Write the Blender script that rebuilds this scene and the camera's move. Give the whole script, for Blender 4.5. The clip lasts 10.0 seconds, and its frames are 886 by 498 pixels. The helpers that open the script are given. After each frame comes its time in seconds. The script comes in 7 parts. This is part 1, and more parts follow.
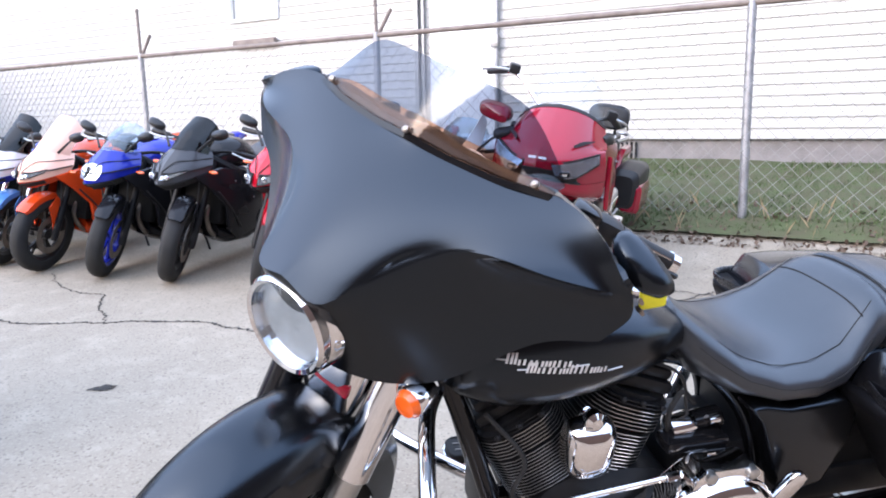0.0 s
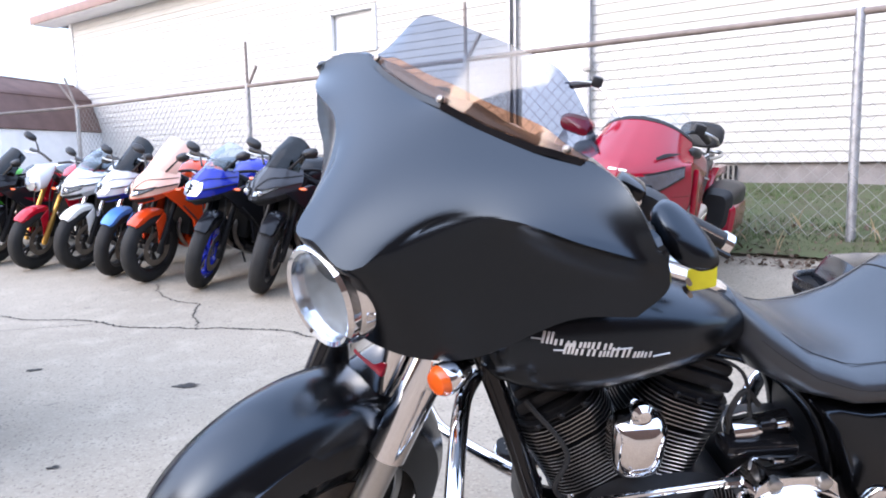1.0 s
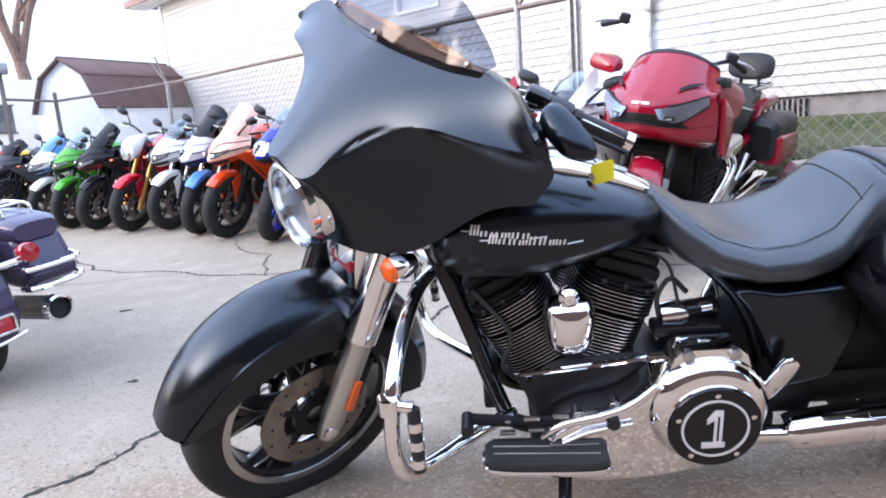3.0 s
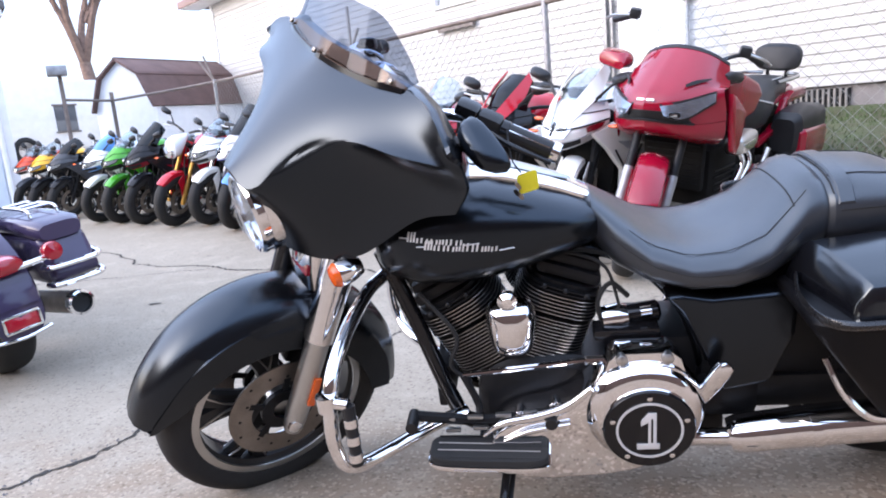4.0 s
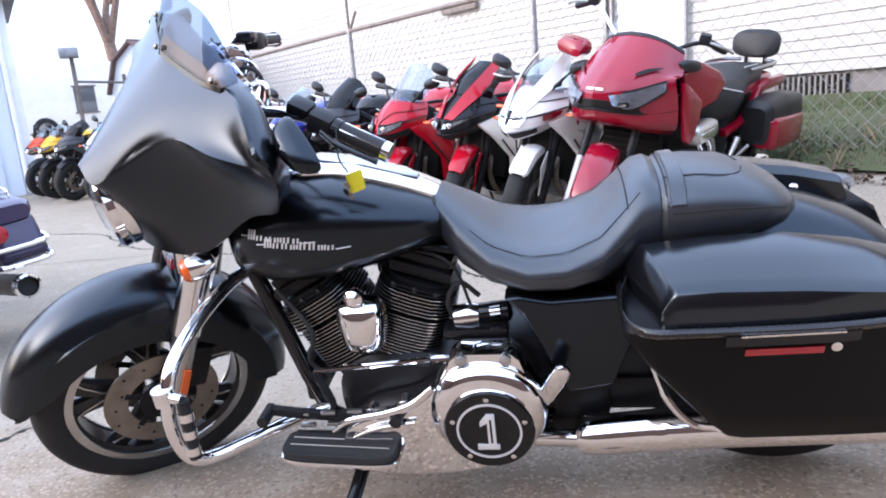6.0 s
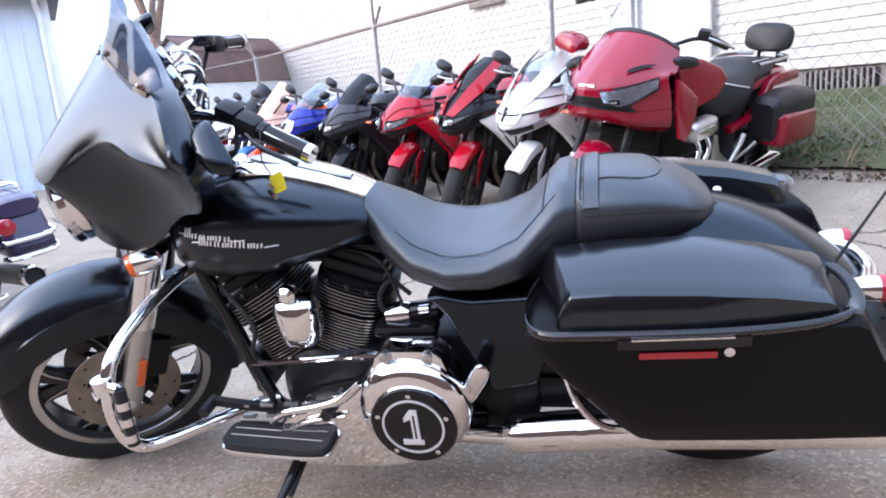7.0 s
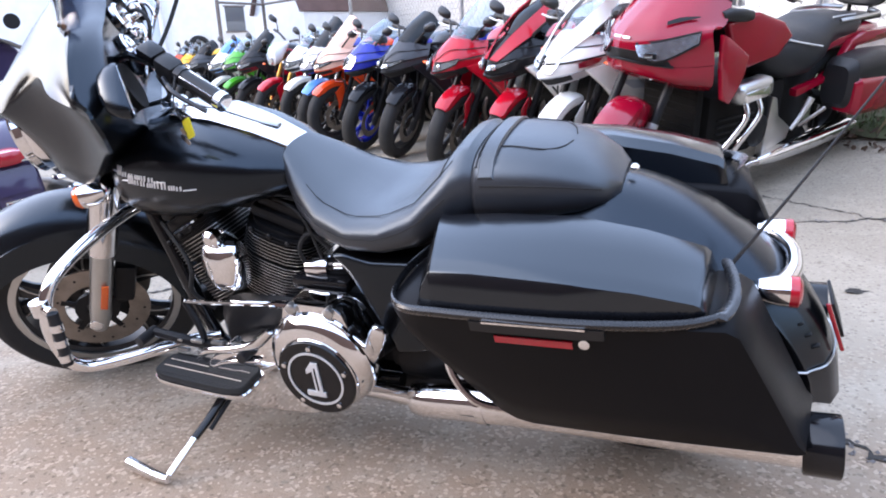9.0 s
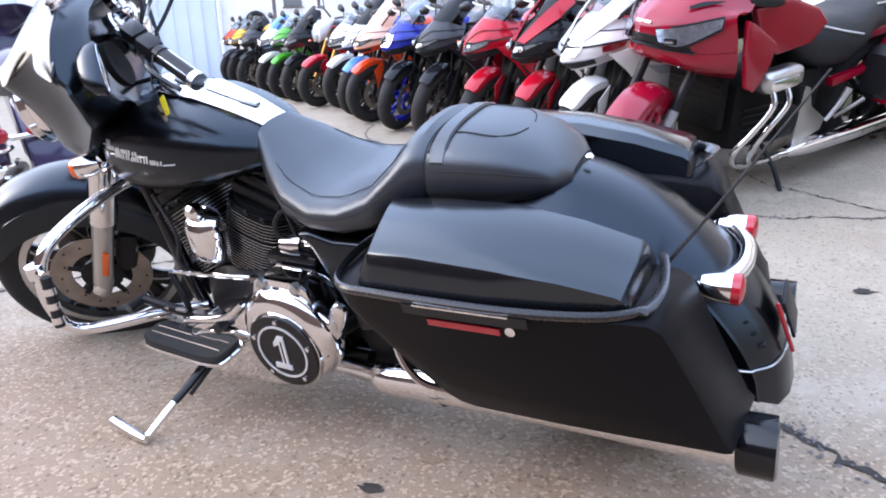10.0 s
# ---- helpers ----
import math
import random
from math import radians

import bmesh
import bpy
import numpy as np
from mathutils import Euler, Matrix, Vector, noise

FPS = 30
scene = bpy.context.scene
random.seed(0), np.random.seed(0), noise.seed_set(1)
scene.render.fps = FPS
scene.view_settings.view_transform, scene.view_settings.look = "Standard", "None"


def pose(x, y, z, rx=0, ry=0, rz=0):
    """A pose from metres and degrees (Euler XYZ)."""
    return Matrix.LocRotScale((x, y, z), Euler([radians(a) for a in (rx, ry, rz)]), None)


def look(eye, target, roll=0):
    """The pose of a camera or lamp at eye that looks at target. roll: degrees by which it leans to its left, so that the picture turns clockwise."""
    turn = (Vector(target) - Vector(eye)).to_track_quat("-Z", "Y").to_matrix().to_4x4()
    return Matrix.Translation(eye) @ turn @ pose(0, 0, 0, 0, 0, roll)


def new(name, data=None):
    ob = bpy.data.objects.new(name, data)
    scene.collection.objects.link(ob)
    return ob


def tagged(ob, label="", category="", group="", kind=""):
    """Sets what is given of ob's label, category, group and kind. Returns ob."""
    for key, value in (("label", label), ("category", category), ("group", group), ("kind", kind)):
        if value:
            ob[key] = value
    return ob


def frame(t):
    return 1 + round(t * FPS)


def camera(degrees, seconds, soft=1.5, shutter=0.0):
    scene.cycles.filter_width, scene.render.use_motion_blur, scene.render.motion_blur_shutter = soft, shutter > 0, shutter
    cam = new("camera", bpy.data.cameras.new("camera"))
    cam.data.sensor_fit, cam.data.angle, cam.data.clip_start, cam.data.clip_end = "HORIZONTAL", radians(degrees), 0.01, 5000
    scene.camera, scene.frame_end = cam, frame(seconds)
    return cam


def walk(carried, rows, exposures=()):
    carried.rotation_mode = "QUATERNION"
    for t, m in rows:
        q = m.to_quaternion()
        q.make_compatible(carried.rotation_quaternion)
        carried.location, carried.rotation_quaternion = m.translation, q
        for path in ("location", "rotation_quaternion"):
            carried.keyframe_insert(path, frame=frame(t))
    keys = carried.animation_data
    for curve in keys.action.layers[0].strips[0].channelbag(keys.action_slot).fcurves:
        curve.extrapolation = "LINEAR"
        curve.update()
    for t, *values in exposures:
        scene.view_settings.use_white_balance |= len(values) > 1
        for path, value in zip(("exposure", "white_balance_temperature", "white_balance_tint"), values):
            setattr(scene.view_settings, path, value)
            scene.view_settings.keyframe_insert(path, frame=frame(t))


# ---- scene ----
cam = camera(65.8, 10.0, soft=1.9)
PATH = [
    (0, (-0.101, -1.329, 1.15), (0.542, 0.529, 0.782), -0.9),
    (0.5, (-0.03, -1.335, 1.1), (0.48, 0.576, 0.798), -0.3),
    (1, (0.005, -1.354, 1.04), (0.38, 0.592, 0.773), -1.0),
    (1.5, (0.062, -1.454, 0.995), (0.351, 0.511, 0.767), -0.8),
    (2, (0.116, -1.555, 0.959), (0.323, 0.419, 0.714), -2.1),
    (2.5, (0.168, -1.606, 0.945), (0.334, 0.361, 0.621), -3.4),
    (4, (0.505, -1.699, 0.975), (0.449, 0.264, 0.595), -5.2),
    (4.5, (0.616, -1.747, 0.978), (0.522, 0.217, 0.612), -5.2),
    (5, (0.704, -1.733, 0.98), (0.617, 0.233, 0.623), -5.3),
    (6.5, (1.037, -1.664, 0.973), (0.835, 0.276, 0.527), -4.9),
    (7, (1.165, -1.683, 0.974), (0.901, 0.252, 0.541), -5.1),
    (7.5, (1.243, -1.656, 0.966), (0.955, 0.272, 0.522), -4.9),
    (8, (1.338, -1.614, 0.967), (0.964, 0.287, 0.468), -3.7),
    (8.5, (1.427, -1.579, 0.974), (0.969, 0.285, 0.414), -3.3),
    (9, (1.56, -1.56, 0.985), (1.014, 0.274, 0.401), -2.5),
    (9.5, (1.675, -1.554, 0.989), (1.039, 0.248, 0.397), -1.8),
    (10, (1.752, -1.516, 0.991), (1.065, 0.252, 0.357), -1.6),
]
walk(cam, [(t, look(eye, target, roll)) for t, eye, target, roll in PATH], [(0, 2.11, 6000, 17), (4.5, 1.97, 6000, 18), (10, 2.12, 6000, 18)])

# ---- light: open pale sky, the low sun spread wide by haze ----
SUN_ELEV, SUN_AZ = 24.0, 250.0
world = bpy.data.worlds.new("sky")
scene.world = world
world.use_nodes = True
wn = world.node_tree
sky = wn.nodes.new("ShaderNodeTexSky")
sky.sky_type, sky.sun_disc = "NISHITA", False
sky.sun_elevation, sky.sun_rotation = radians(SUN_ELEV), radians(SUN_AZ)
sky.air_density, sky.dust_density, sky.ozone_density = 1.0, 3.0, 2.0
wn.nodes["Background"].inputs[1].default_value = 0.09
wn.links.new(sky.outputs[0], wn.nodes["Background"].inputs[0])
# thin even cloud over the whole sky, brighter towards the zenith
tcw, sepw, mrw, veil, addw = (wn.nodes.new(k) for k in ("ShaderNodeTexCoord", "ShaderNodeSeparateXYZ", "ShaderNodeMapRange", "ShaderNodeBackground", "ShaderNodeAddShader"))
mrw.inputs[2].default_value, mrw.inputs[3].default_value, mrw.inputs[4].default_value = 0.62, 0.10, 0.60
veil.inputs[0].default_value = (0.74, 0.88, 1.06, 1)
wn.links.new(tcw.outputs["Generated"], sepw.inputs[0])
wn.links.new(sepw.outputs[2], mrw.inputs[0])
wn.links.new(mrw.outputs[0], veil.inputs[1])
wn.links.new(wn.nodes["Background"].outputs[0], addw.inputs[0])
wn.links.new(veil.outputs[0], addw.inputs[1])
wn.links.new(addw.outputs[0], wn.nodes["World Output"].inputs[0])
sun = new("sun", bpy.data.lights.new("sun", "SUN"))
sun.data.energy, sun.data.angle, sun.data.color = 0.50, radians(110), (1.0, 0.93, 0.84)
az = radians(SUN_AZ)
sun.matrix_world = look((0, 0, 0), (-math.sin(az) * math.cos(radians(SUN_ELEV)), -math.cos(az) * math.cos(radians(SUN_ELEV)), -math.sin(radians(SUN_ELEV))))



# ---- materials ----
def material(name, colour, rough=0.5, metal=0.0, vary=0.0, scale=6.0, fine=0.0, fine_scale=160.0, dark=None, coat=0.0, spec=0.5, rough_vary=0.0, by_object=0.0, graze=None, tint=None, ior=1.5):
    """Principled surface with two scales of variation in colour and roughness and a fine bump."""
    m = bpy.data.materials.new(name)
    m.use_nodes = True
    t = m.node_tree
    p = t.nodes["Principled BSDF"]
    p.inputs["Base Color"].default_value = (*colour, 1)
    p.inputs["Roughness"].default_value, p.inputs["Metallic"].default_value = rough, metal
    p.inputs["Coat Weight"].default_value, p.inputs["Specular IOR Level"].default_value = coat, spec
    p.inputs["Coat Roughness"].default_value = 0.06
    p.inputs["IOR"].default_value = ior
    if tint:
        p.inputs["Specular Tint"].default_value = (*tint, 1)
    if graze:
        lw, gr = t.nodes.new("ShaderNodeLayerWeight"), t.nodes.new("ShaderNodeMapRange")
        gr.inputs[1].default_value, gr.inputs[2].default_value = 0.40, 0.62
        gr.inputs[3].default_value, gr.inputs[4].default_value = graze
        t.links.new(lw.outputs["Facing"], gr.inputs[0])
        t.links.new(gr.outputs[0], p.inputs["Specular IOR Level"])
    if vary or rough_vary or fine or by_object:
        tc = t.nodes.new("ShaderNodeTexCoord")
        n1, n2 = t.nodes.new("ShaderNodeTexNoise"), t.nodes.new("ShaderNodeTexNoise")
        n1.inputs["Scale"].default_value, n1.inputs["Detail"].default_value = scale, 6
        n2.inputs["Scale"].default_value, n2.inputs["Detail"].default_value = fine_scale, 3
        for nn in (n1, n2):
            t.links.new(tc.outputs["Object"], nn.inputs["Vector"])
        add = t.nodes.new("ShaderNodeMath")
        add.operation = "MULTIPLY_ADD"
        add.inputs[1].default_value = 0.35
        t.links.new(n2.outputs["Fac"], add.inputs[0])
        t.links.new(n1.outputs["Fac"], add.inputs[2])
        if vary or by_object:
            mix = t.nodes.new("ShaderNodeMix")
            mix.data_type = "RGBA"
            mix.inputs[6].default_value = (*(dark or [c * (1 - vary) for c in colour]), 1)
            mix.inputs[7].default_value = (*[min(1, c * (1 + 0.4 * vary)) for c in colour], 1)
            mr = t.nodes.new("ShaderNodeMapRange")
            mr.inputs[1].default_value, mr.inputs[2].default_value = 0.45, 0.95
            t.links.new(add.outputs[0], mr.inputs[0])
            t.links.new(mr.outputs[0], mix.inputs[0])
            out = mix.outputs[2]
            if by_object:
                info, hsv = t.nodes.new("ShaderNodeObjectInfo"), t.nodes.new("ShaderNodeHueSaturation")
                r2 = t.nodes.new("ShaderNodeMapRange")
                r2.inputs[3].default_value, r2.inputs[4].default_value = 1 - by_object, 1 + by_object
                t.links.new(info.outputs["Random"], r2.inputs[0])
                t.links.new(r2.outputs[0], hsv.inputs["Value"])
                t.links.new(out, hsv.inputs["Color"])
                out = hsv.outputs[0]
            t.links.new(out, p.inputs["Base Color"])
        if rough_vary:
            rr = t.nodes.new("ShaderNodeMapRange")
            rr.inputs[1].default_value, rr.inputs[2].default_value = 0.4, 1.0
            rr.inputs[3].default_value, rr.inputs[4].default_value = max(0.02, rough - rough_vary), min(1, rough + rough_vary)
            t.links.new(add.outputs[0], rr.inputs[0])
            t.links.new(rr.outputs[0], p.inputs["Roughness"])
        if fine:
            b = t.nodes.new("ShaderNodeBump")
            b.inputs["Strength"].default_value, b.inputs["Distance"].default_value = fine, 0.004
            t.links.new(n2.outputs["Fac"], b.inputs["Height"])
            t.links.new(b.outputs[0], p.inputs["Normal"])
    return m


def glass(name, colour, rough=0.03, gloss=0.45):
    """A thin tinted pane: clear straight through, with a glossy face."""
    m = bpy.data.materials.new(name)
    m.use_nodes = True
    t = m.node_tree
    t.nodes.remove(t.nodes["Principled BSDF"])
    tr, gl, mx, fr = (t.nodes.new(k) for k in ("ShaderNodeBsdfTransparent", "ShaderNodeBsdfGlossy", "ShaderNodeMixShader", "ShaderNodeLayerWeight"))
    tr.inputs[0].default_value, gl.inputs["Roughness"].default_value = (*colour, 1), rough
    rise_4, less = t.nodes.new("ShaderNodeMath"), t.nodes.new("ShaderNodeMath")
    rise_4.operation, less.operation = "POWER", "MULTIPLY_ADD"
    rise_4.inputs[1].default_value = 4.0
    less.inputs[1].default_value, less.inputs[2].default_value = gloss, 0.08 * gloss
    t.links.new(fr.outputs["Facing"], rise_4.inputs[0])
    t.links.new(rise_4.outputs[0], less.inputs[0])
    t.links.new(less.outputs[0], mx.inputs[0])
    t.links.new(tr.outputs[0], mx.inputs[1])
    t.links.new(gl.outputs[0], mx.inputs[2])
    t.links.new(mx.outputs[0], t.nodes["Material Output"].inputs[0])
    return m


def ground_material(name, base, dark, pebble, stain, speck_scale, bump):
    """Worn paving: exposed grit at close range, wide pale and dark patches, scattered stains."""
    m = bpy.data.materials.new(name)
    m.use_nodes = True
    t = m.node_tree
    p = t.nodes["Principled BSDF"]
    p.inputs["Roughness"].default_value = 0.9
    p.inputs["Specular IOR Level"].default_value = 0.25
    tc = t.nodes.new("ShaderNodeTexCoord")

    def noise_node(scale, detail, rough=0.5):
        n = t.nodes.new("ShaderNodeTexNoise")
        n.inputs["Scale"].default_value, n.inputs["Detail"].default_value, n.inputs["Roughness"].default_value = scale, detail, rough
        t.links.new(tc.outputs["Object"], n.inputs["Vector"])
        return n

    def ramp(src, lo, hi):
        r = t.nodes.new("ShaderNodeMapRange")
        r.inputs[1].default_value, r.inputs[2].default_value = lo, hi
        t.links.new(src, r.inputs[0])
        return r.outputs[0]

    def blend(fac, a, b):
        x = t.nodes.new("ShaderNodeMix")
        x.data_type = "RGBA"
        t.links.new(fac, x.inputs[0])
        for i, v in ((6, a), (7, b)):
            if isinstance(v, tuple):
                x.inputs[i].default_value = (*v, 1)
            else:
                t.links.new(v, x.inputs[i])
        return x.outputs[2]

    wide, mid, grit = noise_node(0.55, 5), noise_node(5.0, 6, 0.62), noise_node(120.0, 4, 0.65)
    vor = t.nodes.new("ShaderNodeTexVoronoi")
    vor.inputs["Scale"].default_value = speck_scale
    t.links.new(tc.outputs["Object"], vor.inputs["Vector"])
    sep = t.nodes.new("ShaderNodeSeparateColor")
    t.links.new(vor.outputs["Color"], sep.inputs[0])
    # browner and darker towards the near side, along a ragged edge
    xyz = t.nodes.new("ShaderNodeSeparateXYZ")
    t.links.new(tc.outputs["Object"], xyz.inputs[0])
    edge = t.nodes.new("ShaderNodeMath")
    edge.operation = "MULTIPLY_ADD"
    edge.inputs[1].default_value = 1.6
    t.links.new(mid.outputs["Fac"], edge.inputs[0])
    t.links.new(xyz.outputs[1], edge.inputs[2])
    near_side = ramp(edge.outputs[0], 1.35, 0.35)
    c = blend(ramp(wide.outputs["Fac"], 0.35, 0.68), dark, base)
    c = blend(ramp(mid.outputs["Fac"], 0.50, 0.75), c, tuple(min(1, v * 1.12) for v in base))
    c = blend(ramp(grit.outputs["Fac"], 0.38, 0.30), c, tuple(v * 0.62 for v in dark))
    stones = t.nodes.new("ShaderNodeMath")
    stones.operation = "MULTIPLY"
    t.links.new(ramp(sep.outputs[0], 0.77, 0.85), stones.inputs[0])
    t.links.new(ramp(near_side, -0.25, 1.0), stones.inputs[1])
    c = blend(stones.outputs[0], c, pebble)
    c = blend(ramp(sep.outputs[1], 0.88, 0.96), c, tuple(v * 0.78 for v in dark))
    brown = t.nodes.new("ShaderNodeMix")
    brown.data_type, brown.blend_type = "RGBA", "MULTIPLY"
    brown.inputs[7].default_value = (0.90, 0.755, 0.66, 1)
    t.links.new(near_side, brown.inputs[0])
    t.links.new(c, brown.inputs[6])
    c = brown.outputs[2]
    spots = noise_node(11.0, 4, 0.6)
    c = blend(ramp(spots.outputs["Fac"], 0.66, 0.76), c, stain)
    t.links.new(c, p.inputs["Base Color"])
    b = t.nodes.new("ShaderNodeBump")
    b.inputs["Strength"].default_value, b.inputs["Distance"].default_value = bump, 0.006
    t.links.new(grit.outputs["Fac"], b.inputs["Height"])
    t.links.new(b.outputs[0], p.inputs["Normal"])
    return m


# gloss tinted blue here, in lid and vinyl, to imitate a bluer sky's reflection
SATIN = material("satin_black_paint", (0.002, 0.002, 0.0024), 0.24, 0, 0.15, 9, rough_vary=0.03, spec=0.54, tint=(0.69, 0.83, 1.0), ior=1.5)
RIM_PAINT = material("satin_rim_paint", (0.008, 0.008, 0.009), 0.28, spec=0.5, rough_vary=0.04, graze=(0.3, 1.0), ior=1.7)
GLOSS_BLACK = material("gloss_black", (0.006, 0.006, 0.007), 0.14, spec=0.35, rough_vary=0.04)
LID = material("black_lid_paint", (0.003, 0.003, 0.004), 0.17, rough_vary=0.04, spec=0.5, tint=(0.82, 0.92, 1.0), ior=1.66)
BAG_BLACK = material("black_bag_paint", (0.005, 0.005, 0.006), 0.38, 0, 0.2, 7, spec=0.10, rough_vary=0.05)
CHROME = material("chrome", (0.78, 0.78, 0.79), 0.05, 1.0, rough_vary=0.012, scale=14)
ALLOY = material("brushed_alloy", (0.52, 0.52, 0.51), 0.34, 1.0, 0.15, 10, 0.05, 220, rough_vary=0.08)
STEEL = material("brake_steel", (0.31, 0.275, 0.245), 0.42, 1.0, 0.3, 18, 0.05, 260)
DARK_METAL = material("dark_engine_metal", (0.010, 0.010, 0.011), 0.42, 0.0, 0.3, 20, 0.1, 200, spec=0.2)
RUBBER = material("tyre_rubber", (0.013, 0.013, 0.014), 0.75, 0, 0.35, 8, 0.25, 240, dark=(0.026, 0.025, 0.023), spec=0.3)
RIM_BLACK = material("black_wheel_alloy", (0.02, 0.02, 0.021), 0.3, 0.2)
VINYL = material("black_vinyl", (0.020, 0.021, 0.025), 0.33, 0, 0.2, 12, 0.12, 420, rough_vary=0.05, spec=0.5, tint=(0.84, 0.93, 1.0), ior=1.68)
DARK_VINYL = material("dark_seat_vinyl", (0.016, 0.017, 0.019), 0.5, 0, 0.2, 12, 0.15, 420, spec=0.35)
THREAD = material("dark_stitching", (0.006, 0.006, 0.006), 0.8)
PLASTIC = material("black_plastic", (0.011, 0.011, 0.012), 0.45, 0, 0.2, 20, 0.1, 300, spec=0.35)
RED_LENS = material("red_lens", (0.34, 0.006, 0.016), 0.12, coat=0.6)
AMBER = material("amber_lens", (0.66, 0.10, 0.008), 0.16, coat=0.6)
CLEAR = glass("clear_lens", (0.93, 0.95, 0.97))
SMOKE = glass("smoked_screen", (0.52, 0.56, 0.63), gloss=0.35)
SMOKE_BROWN = glass("bronze_screen_edge", (0.62, 0.47, 0.38))
DARK_SCREEN = glass("dark_screen", (0.09, 0.10, 0.11))
SCREEN = glass("light_screen", (0.80, 0.86, 0.90), gloss=0.9)
FIN = material("bright_fin_edge", (0.50, 0.49, 0.47), 0.35, 1.0)
REFLECTOR = material("lamp_reflector", (0.78, 0.79, 0.81), 0.14, 0.95, 0.2, 30)
GREY_REFLECTOR = material("grey_lamp_reflector", (0.58, 0.59, 0.61), 0.2, 0.9, 0.5, 40)
SILVER = material("silver_lettering", (0.62, 0.62, 0.62), 0.4, 0.4)
YELLOW = material("yellow_card_tag", (0.85, 0.74, 0.02), 0.6, 0, 0.08, 30)
GALV = material("galvanised_steel", (0.36, 0.36, 0.37), 0.5, 0.75, 0.3, 14, 0.05, 200, rough_vary=0.1)
RUSTY = material("weathered_rail", (0.20, 0.165, 0.145), 0.75, 0.1, 0.35, 9, 0.1, 180)
WIRE = material("fence_wire", (0.20, 0.19, 0.17), 0.6, 0.1)
SIDING = material("white_siding", (0.43, 0.42, 0.40), 0.55, 0, 0.06, 3, 0.05, 60, by_object=0.025)
CONCRETE = material("foundation_concrete", (0.22, 0.20, 0.19), 0.9, 0, 0.3, 5, 0.3, 80)
FASCIA = material("red_brown_fascia", (0.21, 0.125, 0.105), 0.6, 0, 0.2, 4)
ROOF = material("brown_roofing", (0.14, 0.085, 0.075), 0.85, 0, 0.3, 3, 0.2, 60)
GREY_ROOF = material("grey_roofing", (0.16, 0.15, 0.15), 0.85, 0, 0.3, 3, 0.2, 60)
BLUE_WALL = material("pale_painted_sheet_wall", (0.66, 0.72, 0.80), 0.55, 0, 0.1, 1.2, 0.05, 40)
TRIM_WHITE = material("white_trim", (0.82, 0.82, 0.82), 0.5, 0, 0.08, 6)
BARK = material("bare_bark", (0.20, 0.13, 0.10), 0.9, 0, 0.4, 8, 0.4, 40)
PANE = material("window_pane", (0.10, 0.11, 0.12), 0.06, 0, spec=0.8)
# glare on the high window's glass, painted as a pale pane
PALE_PANE = material("pale_glare_pane", (0.55, 0.56, 0.57), 0.35, 0, 0.1, 8)
WHITE_FRAME = material("white_window_frame", (0.72, 0.72, 0.72), 0.5)
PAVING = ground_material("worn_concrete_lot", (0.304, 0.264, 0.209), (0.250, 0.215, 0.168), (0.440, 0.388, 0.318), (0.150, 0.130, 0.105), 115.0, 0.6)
CRACK = material("crack_filler", (0.032, 0.028, 0.024), 0.95, 0, 0.5, 30)
SOIL = material("dry_leaf_litter", (0.12, 0.08, 0.055), 0.95, 0, 0.45, 14, 0.6, 70)
TURF = material("short_turf", (0.055, 0.075, 0.027), 0.95, 0, 0.4, 5, 0.6, 90, dark=(0.065, 0.055, 0.03))
GRASS = material("grass_blade", (0.070, 0.105, 0.030), 0.7, 0, 0.45, 2.0)
STRAW = material("dry_grass", (0.26, 0.20, 0.11), 0.75, 0, 0.3, 6)


def paint(name, colour, rough=0.16, coat=0.18, spec=0.4):
    return material(name, colour, rough, 0, 0.08, 6, coat=coat, spec=spec, rough_vary=0.04)


RED = paint("red_paint", (0.42, 0.004, 0.016))
DEEP_RED = paint("deep_red_paint", (0.20, 0.004, 0.016))
CRIMSON = paint("crimson_paint", (0.23, 0.002, 0.015), coat=0.35)
ORANGE = paint("orange_paint", (0.62, 0.055, 0.008))
BLUE = paint("blue_paint", (0.012, 0.022, 0.30))
SKY_BLUE = paint("light_blue_paint", (0.10, 0.26, 0.62))
WHITE = paint("white_paint", (0.84, 0.82, 0.77))
SILVER_PAINT = paint("silver_paint", (0.55, 0.56, 0.58))
GREEN = paint("green_paint", (0.06, 0.32, 0.02))
BLACK = paint("black_paint", (0.012, 0.012, 0.014), coat=0.05, spec=0.22)
CHARCOAL = paint("charcoal_paint", (0.05, 0.052, 0.058), coat=0.05, spec=0.25)
YELLOW_PAINT = paint("yellow_paint", (0.80, 0.42, 0.02))
PURPLE = paint("dark_plum_paint", (0.045, 0.035, 0.075))
# near-black: the shade behind the fairings is put into this colour
SHADE_BLACK = material("shade_black_casting", (0.008, 0.0075, 0.007), 0.85, 0, 0.3, 12, spec=0.15)
GOLD = material("gold_fork_tube", (0.45, 0.27, 0.07), 0.3, 0.9)
PALE_PEACH = material("pale_peach_screen", (0.88, 0.50, 0.36), 0.25, 0, 0.1, 5, coat=0.4)


# ---- mesh helpers ----
def finish(bm, sharp=38):
    bmesh.ops.recalc_face_normals(bm, faces=bm.faces)
    lim = radians(sharp)
    for f in bm.faces:
        f.smooth = True
    for e in bm.edges:
        if len(e.link_faces) == 2 and e.calc_face_angle(0) > lim:
            e.smooth = False
    return bm


